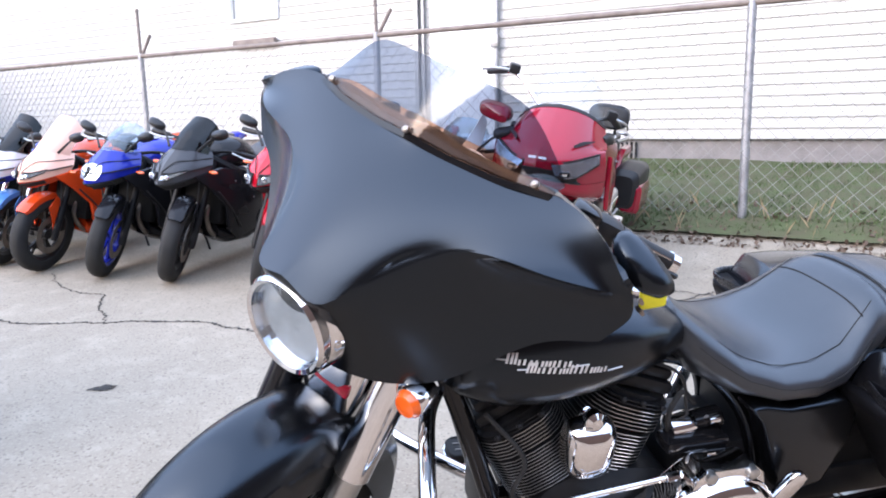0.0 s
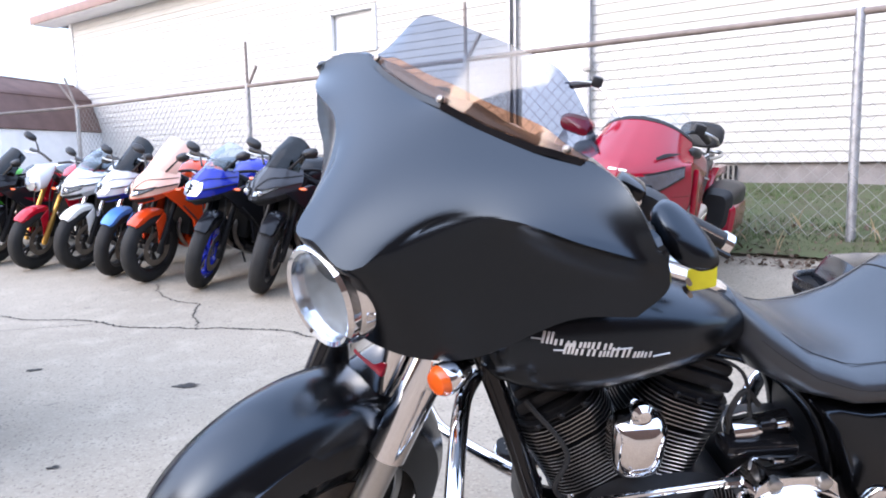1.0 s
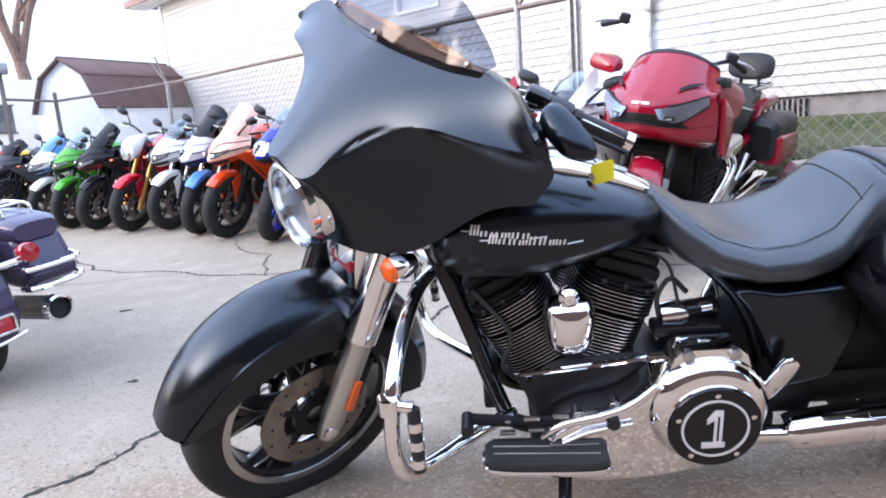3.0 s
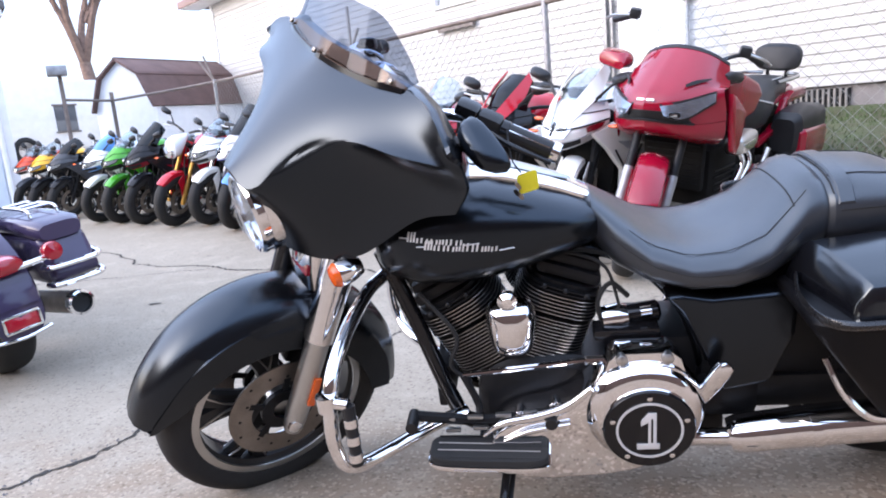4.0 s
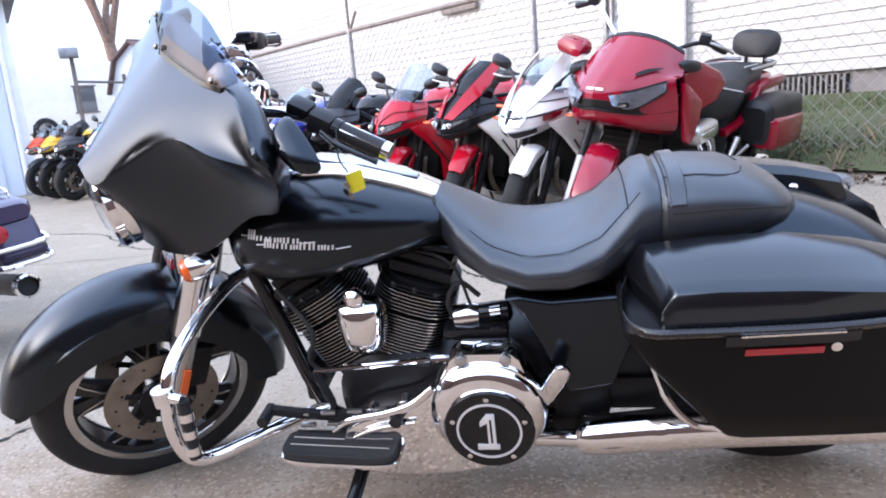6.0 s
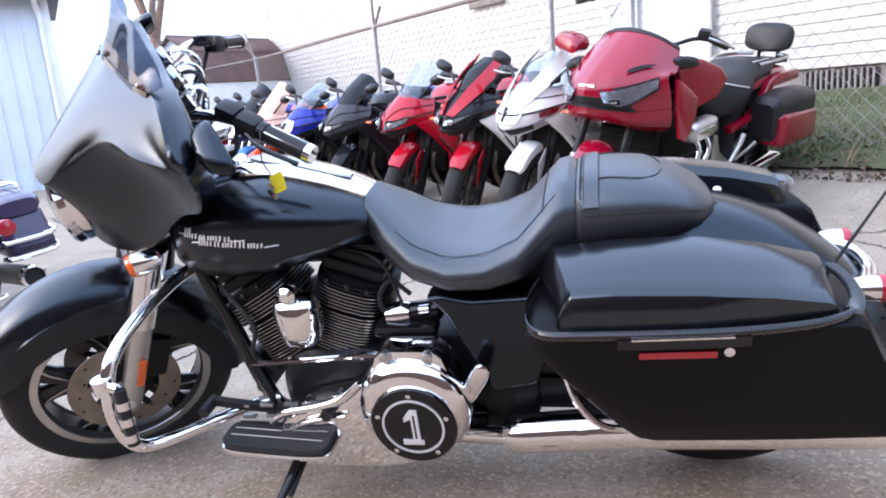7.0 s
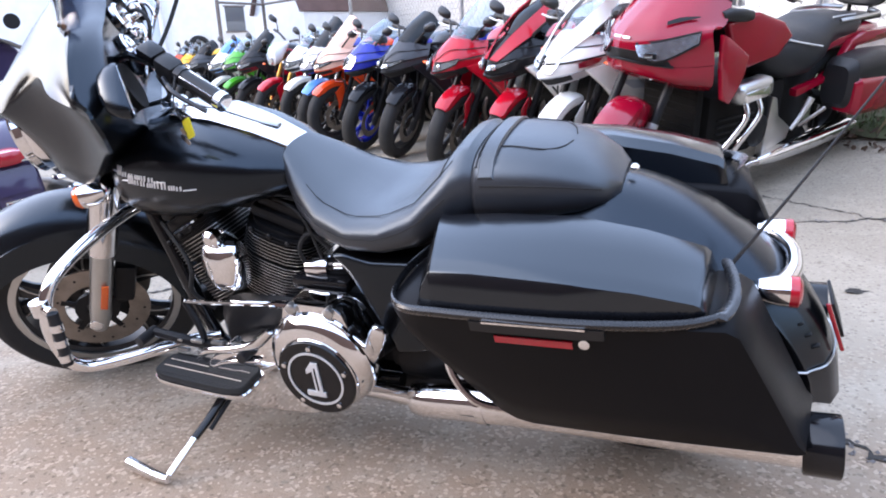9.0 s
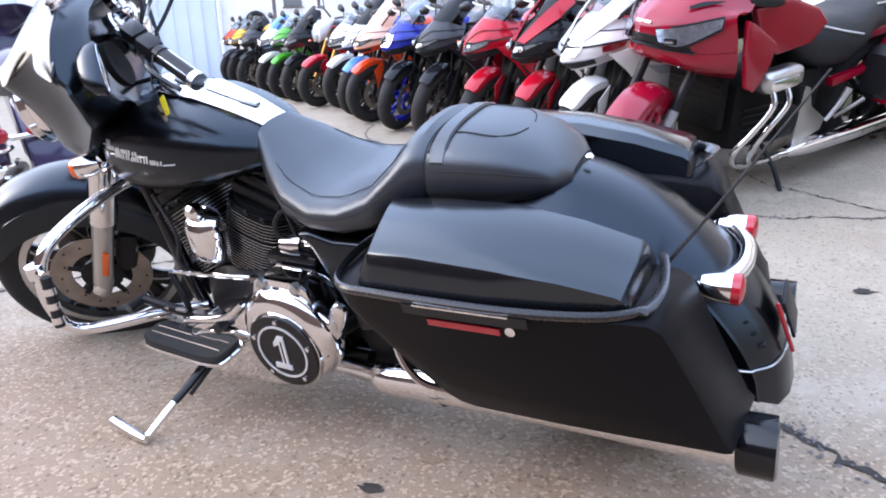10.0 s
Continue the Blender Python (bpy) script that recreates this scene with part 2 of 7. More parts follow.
def part(name, bm, mat, parent, label="", sharp=38):
    """Links a bmesh as one mesh object under a thing or a part."""
    finish(bm, sharp)
    me = bpy.data.meshes.new(name)
    bm.to_mesh(me)
    bm.free()
    me.materials.append(mat)
    ob = new(name, me)
    ob.parent = parent
    return tagged(ob, label)


def thing(name, m, label, category, group="", kind=""):
    """An empty at the thing's base, which carries its parts."""
    ob = new(name)
    ob.matrix_world = m
    return tagged(ob, label, category, group, kind)


def single(name, bm, mat, label, category, group="", kind="", m=None, sharp=38):
    ob = part(name, bm, mat, None, label, sharp)
    if m is not None:
        ob.matrix_world = m
    return tagged(ob, label, category, group, kind)


def merge(*bms):
    out = bms[0]
    for b in bms[1:]:
        vs = [out.verts.new(v.co) for v in b.verts]
        b.verts.index_update()
        for f in b.faces:
            out.faces.new([vs[v.index] for v in f.verts])
        b.free()
    return out


def moved(bm, m):
    bmesh.ops.transform(bm, matrix=m, verts=bm.verts)
    return bm


def mirrored(bm):
    """A copy mirrored across y = 0."""
    out = bm.copy()
    for v in out.verts:
        v.co.y = -v.co.y
    bmesh.ops.reverse_faces(out, faces=out.faces)
    return out


def loft(rings, closed=True, caps=True, wrap=False):
    bm = bmesh.new()
    rows = [[bm.verts.new(p) for p in r] for r in rings]
    n = len(rows[0])
    for a, b in zip(rows, rows[1:] + ([rows[0]] if wrap else [])):
        for i in range(n if closed else n - 1):
            j = (i + 1) % n
            bm.faces.new((a[i], a[j], b[j], b[i]))
    if caps and closed and not wrap:
        bm.faces.new(rows[0][::-1])
        bm.faces.new(rows[-1])
    return bm


def oval(c, ax, ay, a, b, n=24, e=2.0):
    """A superellipse ring of half sizes a, b along the directions ax, ay."""
    c, ax, ay = Vector(c), Vector(ax), Vector(ay)
    pts = []
    for i in range(n):
        w = 2 * math.pi * i / n
        cw, sw = math.cos(w), math.sin(w)
        pts.append(c + ax * a * math.copysign(abs(cw) ** (2 / e), cw) + ay * b * math.copysign(abs(sw) ** (2 / e), sw))
    return pts


def spline(pts, steps=6):
    """A smooth line through the points."""
    pts = [Vector(p) for p in pts]
    if len(pts) < 3:
        return pts
    ext = [2 * pts[0] - pts[1], *pts, 2 * pts[-1] - pts[-2]]
    out = []
    for i in range(1, len(ext) - 2):
        p0, p1, p2, p3 = ext[i - 1:i + 3]
        for k in range(steps):
            s = k / steps
            out.append(0.5 * ((2 * p1) + (p2 - p0) * s + (2 * p0 - 5 * p1 + 4 * p2 - p3) * s * s + (3 * p1 - p0 - 3 * p2 + p3) * s ** 3))
    return out + [pts[-1]]


def tube(pts, r, n=10, smooth=5, caps=True):
    """A round bar along a line; r is one radius or one for each given point."""
    path = spline(pts, smooth) if smooth else [Vector(p) for p in pts]
    m = len(path)
    if isinstance(r, (int, float)):
        rad = [r] * m
    else:
        rad = [float(np.interp(i / (m - 1) * (len(r) - 1), range(len(r)), r)) for i in range(m)]
    rings, up = [], None
    for i, p in enumerate(path):
        d = (path[min(i + 1, m - 1)] - path[max(i - 1, 0)]).normalized()
        if up is None:
            up = d.orthogonal().normalized()
        up = (up - d * up.dot(d)).normalized()
        side = d.cross(up)
        rings.append(oval(p, up, side, rad[i], rad[i], n))
    return loft(rings, caps=caps)


def lathe(profile, n=32, m=None, caps=True):
    """Turns (radius, height) pairs about z."""
    rings = [[Vector((r * math.cos(2 * math.pi * i / n), r * math.sin(2 * math.pi * i / n), h)) for i in range(n)] for r, h in profile]
    bm = loft(rings, caps=caps)
    return moved(bm, m) if m is not None else bm


def box(c, s, bevel=0.0, m=None, seg=2):
    bm = bmesh.new()
    bmesh.ops.create_cube(bm, size=1.0)
    for v in bm.verts:
        v.co = Vector((v.co.x * s[0], v.co.y * s[1], v.co.z * s[2]))
    if bevel:
        bmesh.ops.bevel(bm, geom=bm.edges[:], offset=bevel, segments=seg, profile=0.6, affect="EDGES")
    mat = Matrix.Translation(c) @ (m or Matrix())
    return moved(bm, mat)


def prism(poly, y0, y1, bevel=0.0, seg=2):
    """A plate with an outline in x and z, from y0 to y1."""
    bm = bmesh.new()
    a = [bm.verts.new((x, y0, z)) for x, z in poly]
    b = [bm.verts.new((x, y1, z)) for x, z in poly]
    n = len(poly)
    bm.faces.new(a)
    bm.faces.new(b[::-1])
    for i in range(n):
        bm.faces.new((a[i], b[i], b[(i + 1) % n], a[(i + 1) % n]))
    if bevel:
        bmesh.ops.recalc_face_normals(bm, faces=bm.faces)
        bmesh.ops.bevel(bm, geom=bm.edges[:], offset=bevel, segments=seg, profile=0.6, affect="EDGES", clamp_overlap=True)
    return bm


def shell(rows, steps=4, sub=4, thick=0.004, shift=(0, 0, 0), side=1):
    """A smooth plate through rows of control points, on one side only."""
    half = [spline([Vector((p[0], p[1] * side, p[2])) + Vector(shift) for p in r], sub) for r in rows]
    cols = [spline(c, steps) for c in zip(*half)]
    bm = loft([list(r) for r in zip(*cols)], closed=False)
    bmesh.ops.recalc_face_normals(bm, faces=bm.faces)
    bmesh.ops.solidify(bm, geom=bm.faces[:], thickness=thick)
    return bm


def patch(rows, steps=6, sub=5, thick=0.006):
    """A smooth shell through rows of control points (half, from the middle outwards), mirrored to both sides."""
    half = [spline(r, sub) for r in rows]
    cols = list(zip(*half))
    cols = [spline(c, steps) for c in cols]
    grid = list(zip(*cols))
    full = [[Vector((p.x, -p.y, p.z)) for p in r[:0:-1]] + list(r) for r in grid]
    bm = loft(full, closed=False)
    bmesh.ops.recalc_face_normals(bm, faces=bm.faces)
    bmesh.ops.solidify(bm, geom=bm.faces[:], thickness=thick)
    return bm


SIDE = pose(0, 0, 0, 90, 0, 0)   # turns a lathe's axis from z to -y


def arc_strip(cx, cz, r, a0, a1, half, skirt, steps=26, crown=0.02, lip=0.006, skirt_end=None):
    """A mudguard: an arched section swept round a wheel's axle; angles in degrees from the rear, over the top."""
    rings = []
    for i in range(steps + 1):
        f = i / steps
        a = radians(a0 + (a1 - a0) * f)
        taper = 1.0 - 0.25 * max(0, (abs(f - 0.5) - 0.42) / 0.08) ** 2
        sk = skirt * min(1.0, 0.35 + 3.2 * min(f, 1 - f)) if skirt_end is None else skirt
        w = half * taper
        sec = [(-w, -sk), (-w, -sk * 0.5), (-w * 0.97, -0.018), (-w * 0.86, 0.004), (-w * 0.5, crown * 0.75), (0, crown), (w * 0.5, crown * 0.75), (w * 0.86, 0.004), (w * 0.97, -0.018), (w, -sk * 0.5), (w, -sk)]
        inner = [(y * (1 - lip / w), h - (lip if abs(y) < w * 0.98 else 0)) for y, h in sec[::-1]]
        ca, sa = math.cos(a), math.sin(a)
        rings.append([Vector((cx + (r + h) * ca, y, cz + (r + h) * sa)) for y, h in sec + inner])
    return loft(rings)


def tyre(r, width, rim_r, n=40, flat=0.35):
    """A tyre about the y axis."""
    sec, hw, dep = [], width / 2, r - rim_r
    for i in range(15):
        w = math.pi * i / 14
        sec.append((rim_r + dep * math.sin(w) ** 0.62, hw * math.copysign(abs(math.cos(w)) ** 0.75, math.cos(w)) * (0.82 if i in (0, 14) else 1.0)))
    rings = [[Vector((rr * math.cos(2 * math.pi * k / n), y, rr * math.sin(2 * math.pi * k / n))) for rr, y in sec] for k in range(n)]
    return loft(rings, wrap=True)


def rim_band(r_out, r_in, width, n=40):
    sec = [(r_out, width / 2), (r_out * 0.985, width / 2 * 0.9), (r_in, width / 2 * 0.55), (r_in, -width / 2 * 0.55), (r_out * 0.985, -width / 2 * 0.9), (r_out, -width / 2)]
    rings = [[Vector((rr * math.cos(2 * math.pi * k / n), y, rr * math.sin(2 * math.pi * k / n))) for rr, y in sec] for k in range(n)]
    return loft(rings, wrap=True)


def spokes(count, r0, r1, wide, thick, fork=0.0, start=0.0):
    """Cast wheel spokes about the y axis; each forks towards the rim where fork is set."""
    bms = []
    for k in range(count):
        a = 2 * math.pi * k / count + start
        for s in ((-1, 1) if fork else (0,)):
            rings = []
            for f in (0, 0.35, 0.7, 1):
                rr, aa = r0 + (r1 - r0) * f, a + s * fork * f
                d, q = Vector((math.cos(aa), 0, math.sin(aa))), Vector((-math.sin(aa), 0, math.cos(aa)))
                rings.append(oval(d * rr, q, (0, 1, 0), wide * (0.8 + 0.5 * abs(f - 0.5)), thick, 8, 3))
            bms.append(loft(rings))
    return merge(*bms)


def disc(r0, r1, t, n=36):
    """A flat ring about the y axis."""
    sec = [(r1, t / 2), (r0, t / 2), (r0, -t / 2), (r1, -t / 2)]
    rings = [[Vector((rr * math.cos(2 * math.pi * k / n), y, rr * math.sin(2 * math.pi * k / n))) for rr, y in sec] for k in range(n)]
    return loft(rings, wrap=True)

# ---- the place: a lot that rises gently to a grass bank, a wire fence and a sided building ----
FN, FU = Vector((0.743, 0.670, 0)), Vector((0.670, -0.743, 0))       # across and along the fence
F0 = Vector((-0.659, 7.145, 0))                                        # foot of the first fence post
FENCE_N, WALL_N = 4.30, 6.40


def rise(x, y):
    """Height of the ground."""
    n = x * FN.x + y * FN.y
    return float(np.interp(n, [1.2, 2.0, 2.9, 3.75, 4.0, 4.3, 6.4, 9.0, 30.0], [0.0, 0.05, 0.12, 0.20, 0.30, 0.42, 0.69, 0.75, 0.8]))


def fence_point(k, n, z=0.0):
    p = F0 + FU * k + FN * (n - FENCE_N)
    return Vector((p.x, p.y, z))


def grid_sheet(ks, ns):
    bm = bmesh.new()
    vs = [[bm.verts.new((*(p := fence_point(k, n)).xy, rise(p.x, p.y))) for k in ks] for n in ns]
    for a, b in zip(vs, vs[1:]):
        for i in range(len(ks) - 1):
            bm.faces.new((a[i], a[i + 1], b[i + 1], b[i]))
    return bm


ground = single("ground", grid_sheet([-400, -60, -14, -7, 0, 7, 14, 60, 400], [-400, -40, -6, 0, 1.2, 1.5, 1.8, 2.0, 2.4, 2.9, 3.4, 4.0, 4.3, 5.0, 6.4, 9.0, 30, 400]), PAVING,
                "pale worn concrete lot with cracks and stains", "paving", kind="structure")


def ribbon(pts, width, lift, seed, jag=0.011, step=0.014):
    """A thin irregular strip lying on the ground."""
    rnd = random.Random(seed)
    for _ in range(3):
        bent = [pts[0]]
        for (x0, y0), (x1, y1) in zip(pts, pts[1:]):
            k = rnd.uniform(-0.11, 0.11)
            bent += [((x0 + x1) / 2 - k * (y1 - y0), (y0 + y1) / 2 + k * (x1 - x0)), (x1, y1)]
        pts = bent
    bm = bmesh.new()
    prev = None
    for a, b in zip(pts, pts[1:]):
        a, b = Vector((*a, 0)), Vector((*b, 0))
        d = (b - a).normalized()
        q = Vector((-d.y, d.x, 0))
        m = max(2, int((b - a).length / step))
        for i in range(m):
            p = a.lerp(b, i / m) + q * rnd.uniform(-jag, jag)
            w = width * rnd.choice((0.25, 0.45, 0.6, 0.8, 1.1))
            pair = [bm.verts.new((p.x + s * q.x * w, p.y + s * q.y * w, rise(p.x, p.y) + lift)) for s in (-1, 1)]
            if prev:
                bm.faces.new((prev[0], prev[1], pair[1], pair[0]))
            prev = pair
    return bm


CRACKS = [
    ([(-6.5, 6.9), (-3.08, 4.66), (-2.39, 4.11), (-1.33, 3.34), (-0.7, 2.97), (0.12, 2.38), (1.3, 1.55)], 0.012),
    ([(-1.25, 4.45), (-1.12, 4.0), (-0.78, 3.6), (-0.70, 2.98)], 0.008),
    ([(-2.6, -1.6), (-0.91, 0.16), (-0.67, 0.51), (-0.30, 0.95), (0.6, 2.0)], 0.011),
    ([(1.9, 2.8), (2.3, 2.09), (2.75, 1.5)], 0.007),
    ([(1.2, 2.15), (2.04, 1.79), (2.53, 1.80), (3.6, 1.75)], 0.010),
    ([(1.5, 0.6), (1.99, 0.14), (2.18, -0.04), (2.6, -0.5)], 0.013),
    ([(-4.4, 2.6), (-2.2, 3.3), (-1.4, 3.35)], 0.005),
]
for i, (line, w) in enumerate(CRACKS):
    part("crack", ribbon(line, w, 0.003, 40 + i), CRACK, ground)


rg = random.Random(21)
gv, gf = [], []
for line, count in ((CRACKS[5][0], 240), (CRACKS[2][0], 120), (CRACKS[4][0], 90)):
    for _ in range(count):
        i = rg.randrange(len(line) - 1)
        f = rg.random()
        x = line[i][0] * (1 - f) + line[i + 1][0] * f + rg.gauss(0, 0.022)
        y = line[i][1] * (1 - f) + line[i + 1][1] * f + rg.gauss(0, 0.022)
        r, z, k = rg.uniform(0.002, 0.007), rise(x, y), len(gv)
        gv += [(x + r * rg.uniform(0.7, 1.3) * math.cos(a), y + r * rg.uniform(0.7, 1.3) * math.sin(a), z + 0.001) for a in (0, 1.57, 3.14, 4.71)] + [(x, y, z + r * 1.2)]
        gf += [(k, k + 1, k + 4), (k + 1, k + 2, k + 4), (k + 2, k + 3, k + 4), (k + 3, k, k + 4)]
gme = bpy.data.meshes.new("loose_gravel")
gme.from_pydata(gv, [], gf)
gme.materials.append(CONCRETE)
tagged(new("loose_gravel", gme), "loose crumbs of concrete along the cracks", "gravel", kind="stuff")


def blot(x, y, r, seed):
    rnd = random.Random(seed)
    bm = bmesh.new()
    bm.faces.new([bm.verts.new((x + r * rnd.uniform(0.35, 1.1) * math.cos(a), y + 0.6 * r * rnd.uniform(0.35, 1.1) * math.sin(a), rise(x, y) + 0.004)) for a in np.linspace(0, 6.1, 18)])
    return bm


for i, (x, y, r) in enumerate(((1.12, -0.38, 0.035), (0.98, -0.62, 0.012), (-0.6, 1.9, 0.07), (-1.4, 2.35, 0.05), (2.3, 1.0, 0.05), (-0.9, 1.1, 0.03), (0.2, 1.6, 0.05))):
    part("stain", blot(x, y, r, 70 + i), CRACK, ground)

# grass bank: turf, a strip of leaves at its edge, blades and dry stalks
bank = grid_sheet(list(np.linspace(1.2, 14, 40)), list(np.linspace(4.05, 6.40, 14)))
for v in bank.verts:
    v.co.z += 0.012 + 0.035 * noise.noise(v.co * 2.2) + 0.02
single("lawn", bank, TURF, "short patchy green grass on a low bank", "grass", kind="structure")


def blades(count, seed, k0, k1, n0, n1, h0, h1, mat_w):
    rnd = random.Random(seed)
    verts, faces = [], []
    for _ in range(count):
        k, n = rnd.uniform(k0, k1), n0 + (n1 - n0) * rnd.random() ** 1.2
        p = fence_point(k, n)
        z = rise(p.x, p.y) + 0.01
        a, h, w = rnd.uniform(0, 6.28), rnd.uniform(h0, h1), mat_w * rnd.uniform(0.6, 1.4)
        dx, dy = math.cos(a), math.sin(a)
        bend = h * rnd.uniform(0.1, 0.7)
        i = len(verts)
        verts += [(p.x - dy * w, p.y + dx * w, z), (p.x + dy * w, p.y - dx * w, z), (p.x + dx * bend * 0.4 + dy * w * 0.7, p.y + dy * bend * 0.4 - dx * w * 0.7, z + h * 0.6), (p.x + dx * bend, p.y + dy * bend, z + h)]
        faces += [(i, i + 1, i + 2), (i, i + 2, i + 3)]
    return verts, faces


def stuff(name, verts, faces, mat, label, category):
    me = bpy.data.meshes.new(name)
    me.from_pydata(verts, [], faces)
    me.materials.append(mat)
    return tagged(new(name, me), label, category, kind="stuff")


stuff("grass", *blades(46000, 5, 1.2, 11, 4.12, 6.35, 0.018, 0.052, 0.004), GRASS, "short green grass blades on the bank", "grass")
stuff("dry_stalks", *blades(120, 6, 3.6, 8.5, 4.05, 4.6, 0.05, 0.20, 0.0006), STRAW, "dry straw-coloured stalks along the fence", "dry grass")
rl = random.Random(9)
lv, lf = [], []
for _ in range(3200):
    k, n = rl.uniform(1.0, 11), 3.93 + 0.75 * rl.random() ** 1.7
    p = fence_point(k, n)
    a, s, t = rl.uniform(0, 6.28), rl.uniform(0.008, 0.022), rl.uniform(-0.02, 0.02)
    z = rise(p.x, p.y) + rl.uniform(0.006, 0.05)
    i = len(lv)
    for q in range(5):
        w = a + q * 1.257
        lv.append((p.x + s * math.cos(w), p.y + s * 0.7 * math.sin(w), z + t * math.cos(w + a)))
    lf.append(tuple(range(i, i + 5)))
stuff("fallen_leaves", lv, lf, SOIL, "brown fallen leaves at the edge of the lot", "leaves")


# ---- fence ----
fence = thing("chain_link_fence", Matrix(), "galvanised chain-link fence with a top rail and barbed-wire arms", "fence", kind="structure")
RAIL_Z = 1.90
POSTS = [-4.2, 0.0, 3.12, 6.2, 9.3, 12.4]
for k in POSTS:
    base = fence_point(k, FENCE_N)
    z0 = rise(base.x, base.y) - 0.05
    lean = 0.04 * math.sin(k * 7)
    post = part("post", tube([(base.x, base.y, z0), (base.x + lean * FU.x, base.y + lean * FU.y, RAIL_Z + 0.03)], 0.03, 12, 0), GALV, fence)
    if k in (-4.2, 0.0, 3.12):
        for s, up in ((-0.7, 0.44), (-1.15, 0.36)) if k < -1 else ((0, 0.50), (0.5, 0.22)):
            tip = Vector((base.x, base.y, RAIL_Z + up)) + FU * (0.30 * s) + FN * (0.05 * s)
            part("arm", tube([(base.x + lean * FU.x, base.y + lean * FU.y, RAIL_Z - 0.02), tip], 0.017, 8, 0), RUSTY, post)
part("top_rail", tube([(-5.74, 11.26, 1.80), fence_point(-4.2, FENCE_N, RAIL_Z - 0.01), fence_point(0, FENCE_N, RAIL_Z), fence_point(13, FENCE_N, RAIL_Z + 0.01)], 0.024, 10, 8), RUSTY, fence, "weathered brownish top rail")


# the fence turns a corner towards the end building
for x, y, top in ((-5.74, 11.26, 1.95), (-5.92, 9.95, 2.20)):
    part("post", tube([(x, y, 0.2), (x, y, top)], 0.034, 12, 0), RUSTY, fence, "weathered corner post")
part("top_rail", tube([(-5.74, 11.26, 1.80), (-5.92, 9.95, 1.80)], 0.022, 10, 0), RUSTY, fence)
part("post_box", box((-5.94, 9.93, 2.27), (0.30, 0.34, 0.16), 0.02, Matrix.Rotation(radians(30), 4, "Z")), GALV, fence, "grey box on the corner post")


def chain_link(k0, k1, z_top, cell=0.054, r=0.0021):
    """Zigzag wires that hook into one another."""
    verts, faces = [], []
    m = int((k1 - k0) / cell)
    for i in range(m):
        k = k0 + i * cell
        base = fence_point(k, FENCE_N)
        zb = rise(base.x, base.y) + 0.03
        steps = int((z_top - zb) / cell)
        for j in range(steps):
            a, b = k + (cell if (i + j) % 2 else 0), k + (0 if (i + j) % 2 else cell)
            za, zb2 = z_top - j * cell, z_top - (j + 1) * cell
            pa, pb = fence_point(a, FENCE_N - 0.028), fence_point(b, FENCE_N - 0.028)
            q = len(verts)
            for p, z in ((pa, za), (pb, zb2)):
                verts += [(p.x, p.y, z + r), (p.x + FN.x * r, p.y + FN.y * r, z - r), (p.x - FN.x * r, p.y - FN.y * r, z - r)]
            for c in range(3):
                d = (c + 1) % 3
                faces.append((q + c, q + d, q + 3 + d, q + 3 + c))
    return verts, faces


me = bpy.data.meshes.new("wire_mesh")
me.from_pydata(*(lambda v, f: (v, [], f))(*chain_link(-4.2, 9.0, RAIL_Z - 0.03)))
me.materials.append(WIRE)
wm = tagged(new("wire_mesh", me), "diamond wire mesh", kind="stuff")
wm.parent = fence

# ---- sided building behind the fence ----
WALL_K0, WALL_K1, EAVE_Z, SILL_Z = -8.55, 13.0, 3.95, 0.93
bm_m = Matrix.Translation(fence_point(WALL_K0, WALL_N)) @ Matrix(((FU.x, FN.x, 0, 0), (FU.y, FN.y, 0, 0), (0, 0, 1, 0), (0, 0, 0, 1)))
house = thing("building", bm_m, "long low building with white lap siding and a red-brown eave", "building", kind="structure")
L = WALL_K1 - WALL_K0


def wall_box(k0, k1, n0, n1, z0, z1, bevel=0.0):
    return box(((k0 + k1) / 2 - WALL_K0, (n0 + n1) / 2 - WALL_N, (z0 + z1) / 2), (k1 - k0, n1 - n0, z1 - z0), bevel)


WIN = (-0.70, 0.12, 2.58, 3.10)
part("wall", merge(wall_box(WALL_K0, WIN[0], WALL_N + 0.03, WALL_N + 0.2, SILL_Z, EAVE_Z), wall_box(WIN[1], WALL_K1, WALL_N + 0.03, WALL_N + 0.2, SILL_Z, EAVE_Z), wall_box(WIN[0], WIN[1], WALL_N + 0.03, WALL_N + 0.2, SILL_Z, WIN[2]), wall_box(WIN[0], WIN[1], WALL_N + 0.03, WALL_N + 0.2, WIN[3], EAVE_Z), wall_box(WALL_K0, WALL_K1, 12.0, 12.2, 0, EAVE_Z), wall_box(WALL_K0, WALL_K0 + 0.2, WALL_N + 0.21, 11.99, 0, EAVE_Z), wall_box(WALL_K1 - 0.2, WALL_K1, WALL_N + 0.21, 11.99, 0, EAVE_Z)), SIDING, house)
part("foundation", wall_box(WALL_K0 + 0.02, WALL_K1 - 0.02, WALL_N + 0.04, WALL_N + 0.25, 0.0, SILL_Z - 0.004, 0.01), CONCRETE, house, "bare grey concrete foundation")
COURSE = 0.102


def board_bm(k0, k1):
    bm = bmesh.new()
    a, b = k0 - WALL_K0, k1 - WALL_K0
    prof = [(0.002, COURSE), (-0.010, 0.004), (-0.007, -0.001), (0.026, -0.001), (0.026, COURSE)]
    r0, r1 = [bm.verts.new((a, y, z)) for y, z in prof], [bm.verts.new((b, y, z)) for y, z in prof]
    for i in range(5):
        bm.faces.new((r0[i], r0[(i + 1) % 5], r1[(i + 1) % 5], r1[i]))
    bm.faces.new(r0)
    bm.faces.new(r1[::-1])
    return bm


